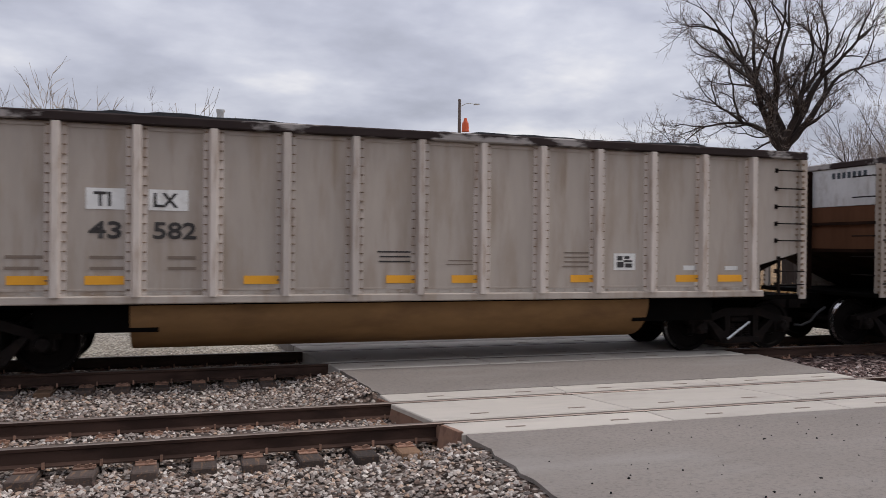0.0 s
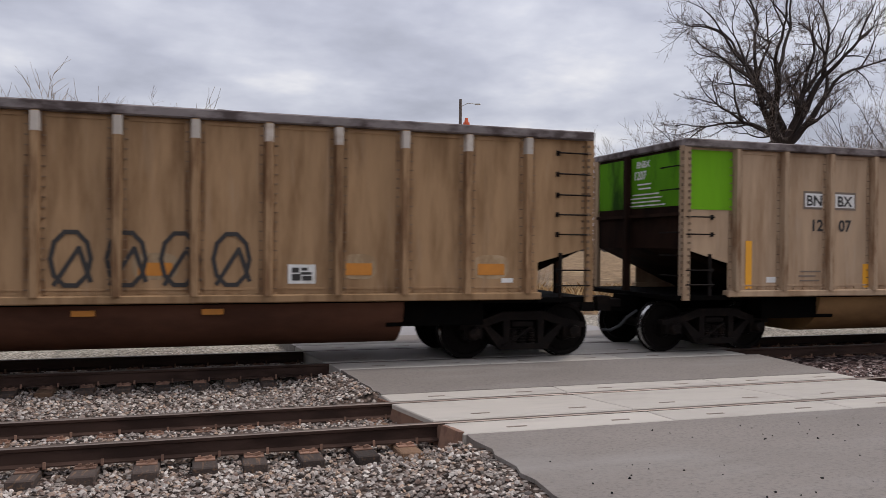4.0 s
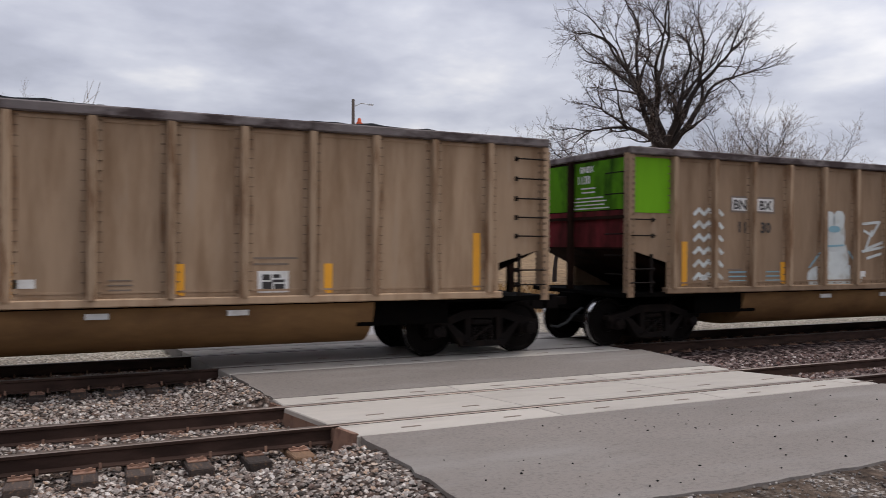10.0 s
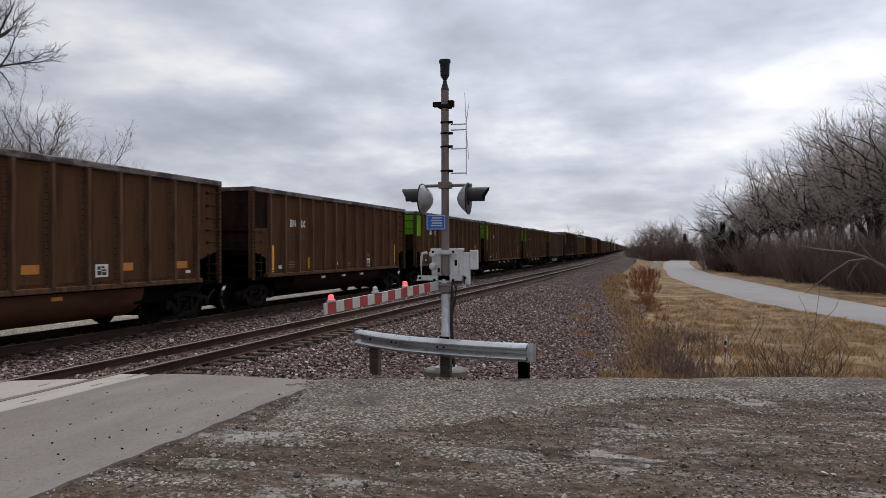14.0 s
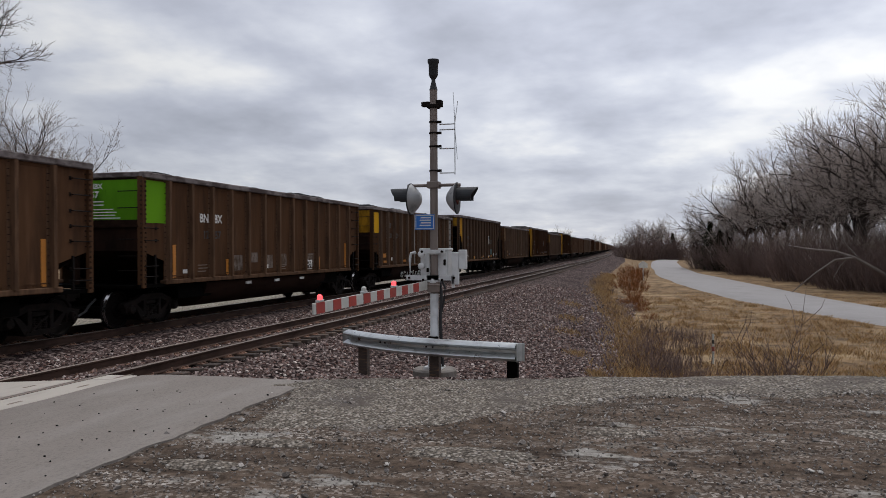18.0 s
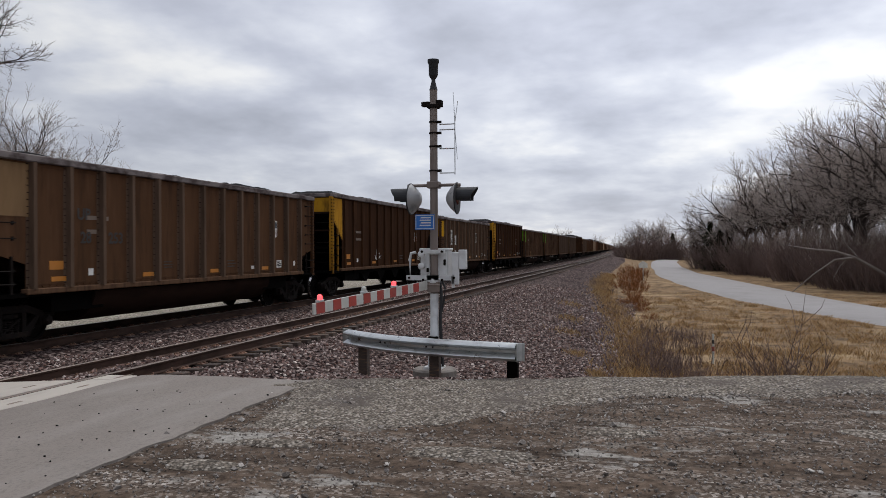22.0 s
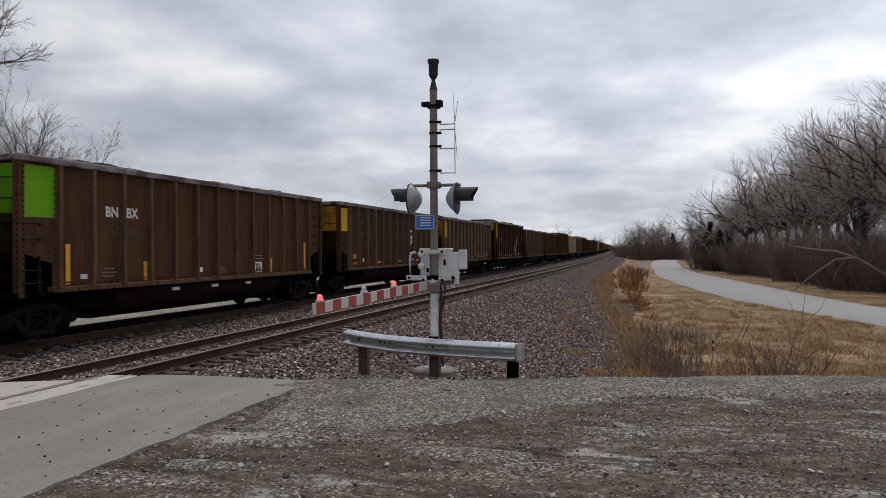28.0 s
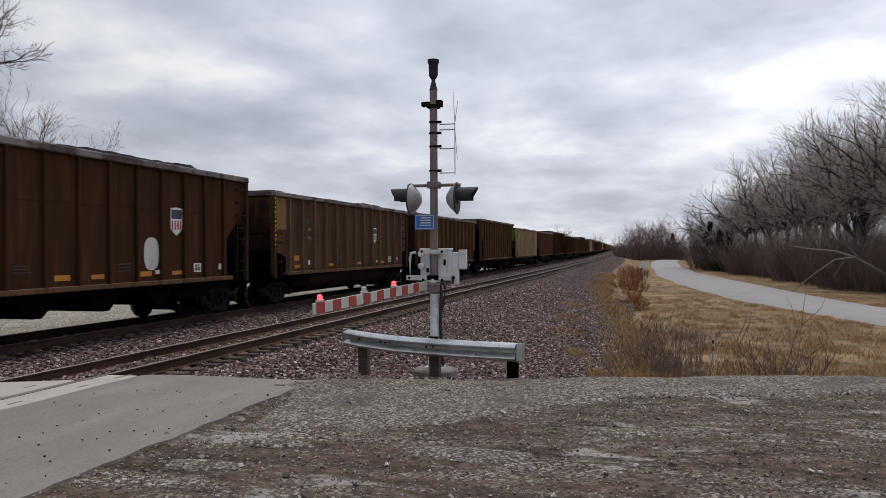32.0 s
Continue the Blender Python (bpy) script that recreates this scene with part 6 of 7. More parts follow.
# ---- crossing signals ----
def lamp_unit(parent, y, face, lit, turn=0.0, x=0.0):
    """A round flashing light: domed grey back, black rim and a long hood. face: -1 or 1 along y, turned a little off."""
    hd = part("light_unit", Mesh().lathe([(face * -0.17, 0.03), (face * -0.15, 0.09), (face * -0.09, 0.17), (face * -0.02, 0.235), (0.0, 0.25)], (0, 0, 0), "y", 24), DOME, parent, "grey domed back of a flashing light", smooth=True,
              m=pose(x, y, 2.76, 0, 0, -2 * face + turn))
    part("backing_disc", Mesh().lathe([(face * 0.002, 0.262), (face * 0.02, 0.262)], (0, 0, 0), "y", 28), HOOD, hd)
    ms = Mesh()
    n = 18
    vs = []
    for r in (0.135, 0.15):
        for d, cut in ((0.02, 0), (0.36, 1)):
            for k in range(n + 1):
                a = math.pi * (-0.15 + 1.3 * k / n)
                vs.append((r * math.cos(a), face * (d - 0.1 * cut * (1 - math.sin(max(0, min(math.pi, a))))), 0.03 + r * math.sin(a)))
    w = n + 1
    fs = []
    for k in range(n):
        fs += [(k, k + 1, w + k + 1, w + k), (2 * w + k, 2 * w + k + 1, 3 * w + k + 1, 3 * w + k), (w + k, w + k + 1, 3 * w + k + 1, 3 * w + k)]
    part("hood", ms.add(vs, fs), HOOD, hd, "black visor")
    part("lens", Mesh().lathe([(face * 0.021, 0.13), (face * 0.035, 0.12), (face * 0.05, 0.06)], (0, 0, 0.02), "y", 18), GLASS_RED if lit else LENS, hd, "red lens")


def signal(name, m, lit, buck, label, arm_pts, mastmat, lights=(0.955, 0.62, 0.35)):
    s = thing(name, label, "crossing signal", m)
    part("foundation", Mesh().lathe([(-0.3, 0.36), (-0.06, 0.36), (-0.03, 0.33)], (0, 0, 0), "z", 20), FOUND, s)
    part("base_flange", Mesh().box(-0.15, 0.15, -0.15, 0.15, -0.03, 0.0).tube([(0, 0, 0.0), (0, 0, 0.35)], [0.12, 0.09], 14), ALUM, s)
    part("lower_mast", Mesh().tube([(0, 0, 0.3), (0, 0, 0.62), (0, 0, 0.63), (0, 0, 1.2)], [0.075, 0.075, 0.068, 0.068], 16), ALUM, s, smooth=True)
    part("mast", Mesh().tube([(0, 0, 1.2), (0, 0, 4.55)], 0.064, 16), mastmat, s, "weathered brown-grey mast", smooth=True)
    part("bell", Mesh().lathe([(4.55, 0.07), (4.62, 0.05), (4.68, 0.035), (4.72, 0.03), (4.78, 0.07), (4.80, 0.075), (4.98, 0.08), (5.0, 0.095), (5.05, 0.095), (5.06, 0.05)], (0, 0, 0), "z", 18), HOOD if mastmat is MASTP else ALUM, s, "dark grey bell", smooth=True)
    fl = part("flood_lamp", Mesh().box(-0.05, 0.05, 0.06, 0.2, 4.28, 4.36, 0.01), FRAME, s, m=pose(0, 0, 0))
    part("flood_lamp", Mesh().box(-0.04, 0.06, -0.15, -0.05, 4.27, 4.38, 0.01), FRAME, s)
    part("clamp", Mesh().box(-0.08, 0.08, -0.1, 0.1, 4.25, 4.31, 0.008), FRAME, s)
    for z in (4.02, 3.84, 3.62, 3.22):
        part("band", Mesh().tube([(0, 0, z - 0.012), (0, 0, z + 0.012)], 0.078, 14).box(-0.02, 0.02, -0.13, -0.06, z - 0.02, z + 0.02), FRAME, s)
    for z in (3.98, 3.89, 3.58, 3.18):
        part("step_bracket", Mesh().tube([(0, -0.1, z), (0, -0.36, z)], 0.011, 5), GALV, s)
    part("antenna", Mesh().tube([(0, -0.36, 3.15), (0, -0.36, 4.1)], 0.009, 5).tube([(0, -0.36, 4.0), (0.02, -0.33, 4.5)], [0.008, 0.004], 5).tube([(0, -0.36, 4.0), (0.0, -0.41, 4.35)], [0.008, 0.004], 5).tube([(0, -0.36, 3.9), (0.0, -0.4, 3.4)], 0.005, 4), GALV, s)
    part("cross_arm", Mesh().tube([(0, -0.45, 2.98), (0, 0.45, 2.98)], 0.026, 8).box(-0.09, 0.09, -0.1, 0.1, 2.93, 3.04, 0.01).tube([(0, 0.42, 2.98), (0, 0.42, 2.85)], 0.03, 8).tube([(0, -0.42, 2.98), (0, -0.42, 2.85)], 0.03, 8), ALUM if buck else MASTP, s)
    if buck:
        # two pairs, back to back, for both ways along the road
        for y, dy in ((0.6, 0.0), (-0.34, 0.0)):
            part("lamp_bracket", Mesh().tube([(0, 0.0, 2.76), (0, y, 2.76)], 0.03, 8), ALUM, s)
            lamp_unit(s, y, 1, lit[y < 0], 90.0, -0.16)
            lamp_unit(s, y - 0.26 * (1 if y > 0 else -1), -1, False, 90.0, 0.16)
    else:
        lamp_unit(s, 0.38, 1, lit[0])
        lamp_unit(s, -0.38, -1, lit[1])
    if buck:
        for r in (45, -45):
            bd = part("crossbuck_board", Mesh().box(-0.61, 0.61, -0.012, 0.012, -0.115, 0.115), STRIPE_W, s, "white crossbuck board", m=pose(0, 0, 3.6, 0, 0, -45) @ pose(0, 0.1 if r > 0 else 0.13, 0, 0, r, 0))
            nm = lettering("RAILROAD" if r > 0 else "CROSSING", -0.52, -0.07, 0.2, INK, bd, lift=-1.52 + 0.016, width=1.0)
    else:
        sg = part("blue_sign", Mesh().box(-0.02, -0.012, -0.03, 0.3, 2.25, 2.5), BLUE, s, "blue emergency notice sign", m=pose(-0.07, 0, 0))
        part("sign_border", Mesh().box(-0.023, -0.021, -0.02, 0.29, 2.26, 2.27).box(-0.023, -0.021, -0.02, 0.29, 2.48, 2.49).box(-0.023, -0.021, -0.02, -0.01, 2.26, 2.49).box(-0.023, -0.021, 0.28, 0.29, 2.26, 2.49), STRIPE_W, sg)
        pr = Mesh()
        for i in range(4):
            pr.box(-0.023, -0.021, 0.03, 0.22 - 0.02 * (i % 2), 2.31 + 0.042 * i, 2.33 + 0.042 * i)
        part("sign_print", pr, STRIPE_W, sg)
    # gate mechanism
    gm = part("gate_mechanism", Mesh().box(0.06, 0.36, -0.22, 0.26, 1.47, 1.93, 0.025), ALUM, s, "grey gate machine case")
    part("case_lid", Mesh().box(0.05, 0.37, -0.235, 0.275, 1.9, 1.945, 0.012), ALUM, gm)
    part("case_latch", Mesh().box(0.015, 0.05, -0.19, -0.15, 1.66, 1.76, 0.006).box(0.015, 0.05, 0.1, 0.14, 1.55, 1.62, 0.006), FRAME, gm)
    part("mast_clamp", Mesh().lathe([(1.84, 0.085), (1.86, 0.11), (1.9, 0.11), (1.92, 0.085)], (0, 0, 0), "z", 16).lathe([(1.36, 0.085), (1.38, 0.105), (1.44, 0.105), (1.46, 0.085)], (0, 0, 0), "z", 16), ALUM, gm, smooth=True)
    for bz, by in ((1.43, -0.16), (1.43, 0.16), (1.89, -0.16), (1.89, 0.18), (1.46, -0.36), (1.46, 0.4)):
        part("bolt", Mesh().lathe([(-0.13, 0.012), (-0.125, 0.02), (-0.09, 0.02)], (0, by, bz), "x", 8), FRAME, gm)
    part("cable", Mesh().tube([(-0.03, -0.12, 1.45), (-0.06, -0.2, 1.3), (-0.02, -0.17, 1.1), (0.0, -0.12, 0.9)], 0.018, 6), CABLE, gm, smooth=True)
    part("case_door", Mesh().box(0.03, 0.06, -0.2, -0.05, 1.5, 1.88, 0.008).box(0.03, 0.06, 0.08, 0.24, 1.5, 1.88, 0.008), ALUM, gm)
    part("mount_plate", Mesh().box(-0.1, -0.06, -0.2, 0.22, 1.86, 1.92).box(-0.1, -0.06, -0.3, 0.45, 1.42, 1.5).box(-0.1, 0.06, -0.1, 0.1, 1.4, 1.5), ALUM, gm)
    for z in (1.65, 1.85):
        part("hub", Mesh().lathe([(-0.12, 0.03), (-0.1, 0.055), (-0.04, 0.06)], (0, 0.2, z), "x", 12), ALUM, gm)
    part("guard_loop", Mesh().tube([(-0.05, 0.3, 1.88), (-0.05, 0.38, 1.86), (-0.05, 0.4, 1.78), (-0.05, 0.4, 1.45)], 0.024, 8), ALUM, gm)
    cw = part("counterweight_arm", Mesh().box(-0.03, 0.03, -0.42, -0.3, 1.35, 1.88, 0.01).box(-0.05, 0.05, -0.55, -0.42, 1.6, 1.92, 0.012).box(-0.03, 0.03, -0.34, -0.3, 1.3, 1.5), ALUM, s, "white-grey counterweight arm")
    part("u_bolt", Mesh().tube([(-0.09, -0.12, 1.34), (-0.09, 0.12, 1.34)], 0.018, 6).tube([(-0.09, 0.12, 1.34), (0.09, 0.12, 1.34)], 0.018, 6).box(-0.09, 0.09, -0.1, 0.1, 1.22, 1.4, 0.012), MASTP, s)
    part("conduit", Mesh().tube([(0.02, -0.08, 1.42), (-0.01, -0.12, 1.2), (0.0, -0.1, 0.7), (0.02, -0.12, 0.2), (0.02, -0.13, 0.0)], 0.028, 8), CABLE, s, smooth=True)
    part("junction_box", Mesh().box(-0.12, -0.04, -0.08, 0.08, 0.42, 0.5, 0.01), FRAME, s)
    part("cable_clip", Mesh().box(-0.1, 0.1, -0.12, -0.06, 0.05, 0.12), FRAME, s)
    # gate arm across the lane
    (ax, ay, az), (bx, by, bz) = arm_pts
    L_ = math.dist((ax, ay, az), (bx, by, bz))
    d = Vector((bx - ax, by - ay, bz - az)) / L_
    yaw = math.degrees(math.atan2(d.y, d.x))
    gate = part("gate_arm", Mesh().box(0, L_, -0.012, 0.012, -0.072, 0.072, 0.004), STRIPE_W, s, "red and white striped gate arm", m=pose(ax, ay, az, 0, -math.degrees(math.asin(d.z)), yaw))
    k = 0
    x = L_ - 0.06
    while x > 0.2:
        w = 0.2
        if k % 2 == 0:
            part("red_stripe", Mesh().box(max(0.02, x - w), x, -0.0155, 0.0155, -0.07, 0.07), STRIPE_R, gate)
        x -= w
        k += 1
    for i, fx in enumerate(lights):
        lb = part("arm_light", Mesh().box(L_ * fx - 0.07, L_ * fx + 0.05, -0.03, 0.03, 0.072, 0.105, 0.006), ALUM, gate)
        # far gate: glowing lens oversized so that its shape takes in the glare
        rl = 0.085 if buck else 0.036
        part("lit_lens", Mesh().lathe([(0.105, rl), (0.105 + 1.3 * rl, rl * 0.95), (0.105 + 1.7 * rl, rl * 0.5)], (L_ * fx - 0.01, 0, 0), "z", 12), GLASS_RED if i != 1 or buck else STRIPE_W, lb, "lit red lens" if i != 1 or buck else "pale unlit lens")
    return s


signal("crossing_signal", pose(12.93, 3.52, -0.1) @ Matrix.Scale(1.028, 4), (False, False), False, "grey crossing signal mast with flashing lights, bell and lowered gate", ((-0.1, 0.1, 1.34), (-3.45, 0.63, 1.19)), MASTP)
far = signal("crossing_signal", pose(0.63, 18.3, -0.2, 0, 0, 90), (False, True), True, "white-grey crossing signal with crossbuck and lowered gate behind the train", ((0.0, -0.2, 1.4), (0.02, -6.2, 1.3)), ALUM, (0.9, 0.66, 0.41))
part("counterweight_board", Mesh().prism([(-0.1, 1.18), (0.3, 1.14), (0.62, 1.38), (1.22, 1.4), (1.22, 1.76), (0.1, 1.8)], -0.19, -0.13, "x"), STRIPE_W, far, "white counterweight board")

# ---- guard rail round the mast ----
gr = thing("guard_rail", "curved galvanised steel guard rail on short posts", "guard rail")
ctrl = [(13.0, 5.1), (12.6, 4.6), (12.21, 3.98), (11.94, 3.28), (11.77, 2.6), (11.65, 1.9)]
PROF = [(0.0, 0.15), (0.05, 0.138), (0.105, 0.108), (0.115, 0.09), (0.1, 0.075), (0.0, 0.034), (0.0, -0.004), (0.1, -0.058), (0.115, -0.075), (0.105, -0.092), (0.05, -0.118), (0.0, -0.13)]
line = []
for i in range(len(ctrl) - 1):
    p0, p1, p2, p3 = (Vector(ctrl[max(0, min(len(ctrl) - 1, i + k))]) for k in (-1, 0, 1, 2))
    for q in range(6):
        t = q / 6
        line.append(0.5 * ((2 * p1) + (p2 - p0) * t + (2 * p0 - 5 * p1 + 4 * p2 - p3) * t * t + (3 * p1 - p0 - 3 * p2 + p3) * t ** 3))
line.append(Vector(ctrl[-1]))
vs, fs = [], []
for i, p in enumerate(line):
    d = (line[min(i + 1, len(line) - 1)] - line[max(i - 1, 0)]).normalized()
    out = Vector((d.y, -d.x))
    for th in (0.0, -0.006):
        vs += [(p.x + out.x * (a + th), p.y + out.y * (a + th), 0.335 + b) for a, b in PROF]
n = len(PROF)
for i in range(len(line) - 1):
    for k in range(n - 1):
        a = i * 2 * n + k
        b = (i + 1) * 2 * n + k
        fs += [(a, b, b + 1, a + 1), (a + n, a + n + 1, b + n + 1, b + n)]
    fs += [(i * 2 * n, i * 2 * n + n, (i + 1) * 2 * n + n, (i + 1) * 2 * n), (i * 2 * n + n - 1, (i + 1) * 2 * n + n - 1, (i + 1) * 2 * n + 2 * n - 1, i * 2 * n + 2 * n - 1)]
part("beam", Mesh().add(vs, fs), GALV, gr, "wavy galvanised beam", smooth=True)
for (x, y), mt in (((12.75, 4.75), TIE), ((12.0, 3.28), TIE), ((11.78, 2.0), BLACK)):
    part("post", Mesh().box(x + 0.0, x + 0.15, y - 0.08, y + 0.08, -0.3, 0.42, 0.01), mt, gr, "weathered timber post")
part("end_wing", Mesh().prism([(-0.02, 0.0), (0.07, -0.03), (0.085, -0.1), (0.06, -0.14), (0.04, -0.14), (0.06, -0.1), (0.05, -0.04), (-0.03, -0.02)], 0.175, 0.44, "z"), GALV, gr, "flat flared end of the beam", m=pose(11.61, 1.92, 0.035, 0, 0, 14))
part("end_wing", Mesh().prism([(0.02, 0.0), (0.05, 0.05), (0.1, 0.2), (0.07, 0.21), (0.02, 0.06), (-0.01, 0.01)], 0.175, 0.45, "z"), GALV, gr, "flat flared end of the beam", m=pose(12.97, 5.08, 0.035, 0, 0, -20))
for i in (9, 10, 17, 18):
    p, q = line[i], line[i + 1]
    d = (q - p).normalized()
    o = p + Vector((d.y, -d.x)) * 0.004
    part("bolt", Mesh().lathe([(-0.012, 0.012), (0.0, 0.018)], (o.x, o.y, 0.35), "x", 8), FRAME, gr)


# ---- trees and brush ----
def grow(seed, fork, trunk_r, limbs, levels, twig_r, height, side=3, crook=0.16, rise=0.05, fine=0):
    """A bare tree that forks: a trunk, limbs (bearing, lean, length) and ever finer twigs. Heavy wood in one mesh, twigs in another."""
    rg = random.Random(seed)
    wood, twigs = Mesh(), Mesh()
    fine_from = max(3, levels - 1) if levels > 4 else 1

    def turned(d, ang):
        a = rg.uniform(0, 6.283)
        ref = Vector((0, 0, 1)) if abs(d.z) < 0.9 else Vector((1, 0, 0))
        u = d.cross(ref).normalized()
        w = d.cross(u)
        return (d * math.cos(ang) + (u * math.cos(a) + w * math.sin(a)) * math.sin(ang)).normalized()

    def branch(p, d, length, r, level):
        steps = (6, 7, 5, 4, 3, 2, 2, 2)[level]
        pts, rs = [p], [r]
        q = p
        for i in range(steps):
            w = crook * (1 if level else 0.3)
            d = (d + Vector((rg.uniform(-w, w), rg.uniform(-w, w), rg.uniform(-w, w) + (rise if level else 0.02)))).normalized()
            q = q + d * (length / steps)
            pts.append(q)
            rs.append(max(twig_r * 0.5, r * (1 - (0.45 if level < levels else 0.7) * (i + 1) / steps)))
        (wood if level < fine_from else twigs).tube(pts, rs, (9, 7, 6, 4, 3, 3, 3, 3)[level], cap=False)
        if level >= levels:
            return
        if level == 0:
            for az, lean, ln in limbs:
                nd = Vector((math.cos(radians(az)) * math.sin(radians(lean)), math.sin(radians(az)) * math.sin(radians(lean)), math.cos(radians(lean))))
                branch(pts[-1 - (lean > 60)], nd, ln, trunk_r * rg.uniform(0.42, 0.58), 1)
            return
        for k in range(2 if rg.random() < 0.75 else 3):
            branch(q, turned(d, rg.uniform(0.25, 0.6)), length * (rg.uniform(0.55, 0.78) if level < 3 else rg.uniform(0.48, 0.68)), max(twig_r, rs[-1] * rg.uniform(0.75, 0.95)), level + 1)
        for k in range(side + 2 if level == 1 else (fine if fine and level >= 4 else side)):
            f_ = rg.uniform(0.25, 0.95) * steps
            j = min(steps - 1, int(f_))
            base = pts[j].lerp(pts[j + 1], f_ - j)
            branch(base, turned((pts[j + 1] - pts[j]).normalized(), rg.uniform(0.6, 1.1)), length * rg.uniform(0.3, 0.6), max(twig_r, rs[j] * rg.uniform(0.35, 0.55)), level + 1)

    branch(Vector((0, 0, -0.3)), Vector((0.03, 0.02, 1)).normalized(), fork + 0.3, trunk_r, 0)
    k = height / max(p[2] for p in twigs.v)
    for ms in (wood, twigs):
        ms.v = [(p[0] * k, p[1] * k, p[2] * k) for p in ms.v]
    return wood.data("trunk", BARK, True), twigs


def tree(name, kind, m, label):
    t_ = thing(name, label, "tree", m)
    wood, tw = kind
    part("trunk", wood, None, t_)
    part("crown", tw, None, t_)
    return t_


def make_kind(seed, mat, *a, **k):
    wood, tw = grow(seed, *a, **k)
    me = bpy.data.meshes.new("crown")
    me.from_pydata(tw.v, [], tw.f)
    me.materials.append(mat)
    return wood, me


def crowned(seed, count, lean, length):
    rg = random.Random(seed)
    return [((i + rg.uniform(-0.3, 0.3)) * 360 / count, lean * rg.uniform(0.45, 1.15), length * rg.uniform(0.75, 1.1)) for i in range(count)]


K_BIG = make_kind(12, TWIG, 7.9, 0.46, [(180, 72, 3.3), (174, 38, 4.1), (190, 14, 4.3), (60, 8, 4.5), (12, 25, 4.3), (-6, 44, 3.4), (95, 40, 3.2), (-95, 38, 3.2)], 6, 0.0085, 20.0, side=2, crook=0.28, rise=0.035, fine=3)
K_MID = make_kind(7, TWIG_PALE, 3.6, 0.2, crowned(5, 5, 44, 4.0), 5, 0.009, 14.0, crook=0.25)
K_WOOD = [make_kind(21 + i, TWIG_GREY, 3.2 + 0.8 * i, 0.27, crowned(21 + i, 7, 44 + 4 * i, 3.7), 5, 0.0095, 14.0, side=3, crook=0.24, rise=0.035, fine=2) for i in range(3)]
K_THIN = [make_kind(41 + i, TWIG_PALE if i else TWIG_STRAW, 1.4, 0.07, crowned(41 + i, 4, 36, 2.2), 4, 0.008, 7.5, crook=0.22) for i in range(2)]
rt = random.Random(3)


def at_bearing(az, dist):
    """A place by its bearing from the crossing (degrees, clockwise from straight across the tracks) and distance."""
    az = float(np.interp(az, (-60, -14.61, -0.43, 15.33, 32.3, 45.5, 51.2, 66.7, 73.73, 87.4, 95.2, 98.7, 104.35, 130), (-57, -11.48, 2.43, 17.77, 34.3, 47.1, 52.75, 67.92, 74.76, 88.04, 95.65, 99.16, 104.66, 130)))
    return 1.028 * dist * math.sin(radians(az)), 1.028 * dist * math.cos(radians(az))


def by_true(az, d):
    return d * math.sin(radians(az)), d * math.cos(radians(az))


def plant(kind, az, dist, scale, label, turn=None, name="bare_tree"):
    x, y = at_bearing(az, dist)
    return tree(name, kind, pose(x, y, ground_z(x, y) - 0.05, 0, 0, rt.uniform(0, 360) if turn is None else turn) @ Matrix.Scale(scale, 4), label)


big_tree = plant(K_BIG, 39.7, 46, 1.0, "large bare winter tree with spreading dark limbs", -42)
big_tree.matrix_basis = big_tree.matrix_basis @ Matrix.Diagonal((1.06, 1.06, 1.0, 1.0))
plant(K_MID, 31.4, 60, 0.98, "pale bare tree behind the tracks")
plant(K_MID, 33.2, 66, 0.85, "pale bare tree behind the tracks")
plant(K_MID, 45.6, 60, 1.06, "pale bare tree beside the large tree")
plant(K_MID, 43.6, 66, 1.0, "pale bare tree beside the large tree")
plant(K_WOOD[0], 51.0, 95, 0.8, "distant bare tree behind the train")
for az, d, k in ((48.4, 58, 0.98), (50.2, 64, 0.8)):
    x_, y_ = by_true(az, d)
    tree("bare_tree", K_MID, pose(x_, y_, ground_z(x_, y_) - 0.05, 0, 0, az * 31) @ Matrix.Scale(k, 4), "bare tree behind the train beside the large tree")
x_, y_ = by_true(-2.6, 34)
tree("bare_tree", K_MID, pose(x_, y_, ground_z(x_, y_) - 0.05, 0, 0, 40) @ Matrix.Scale(0.64, 4), "slim bare tree behind the crossing signal")
for az, d, s in ((-7, 55, 0.75), (-11, 48, 0.8), (-14, 60, 0.8), (-17, 42, 0.7), (-4.2, 70, 0.75)):
    plant(K_MID, az, d, s, "bare tree beyond the tracks")
for i, (az, d, s) in enumerate(((-9.5, 24, 1.0), (-12.5, 26, 0.9), (-6.0, 27, 0.9), (-1.5, 30, 0.8), (3, 33, 0.8), (-15, 30, 1.0), (7, 36, 0.75), (12, 40, 0.7), (-19, 28, 0.95))):
    plant(K_THIN[i % 2], az, d, s, "thin bare sapling in dry brush", name="sapling")
WOODS = [(93.2, 122, 0.62), (93.9, 118, 0.72), (94.6, 116, 0.8), (95.4, 112, 0.88), (96.2, 108, 0.95), (97.0, 104, 1.0), (97.8, 102, 1.06), (98.6, 98, 1.1), (99.4, 92, 1.12), (100.2, 90, 1.15), (101.0, 84, 1.12), (101.9, 80, 1.12),
         (102.8, 74, 1.08), (103.8, 70, 1.15), (104.8, 66, 1.15), (106.4, 64, 1.1), (109, 60, 1.05), (112, 56, 1.0), (115, 54, 1.0), (98.2, 118, 1.1), (101.2, 104, 1.25), (103.4, 92, 1.3), (105.4, 84, 1.3)]


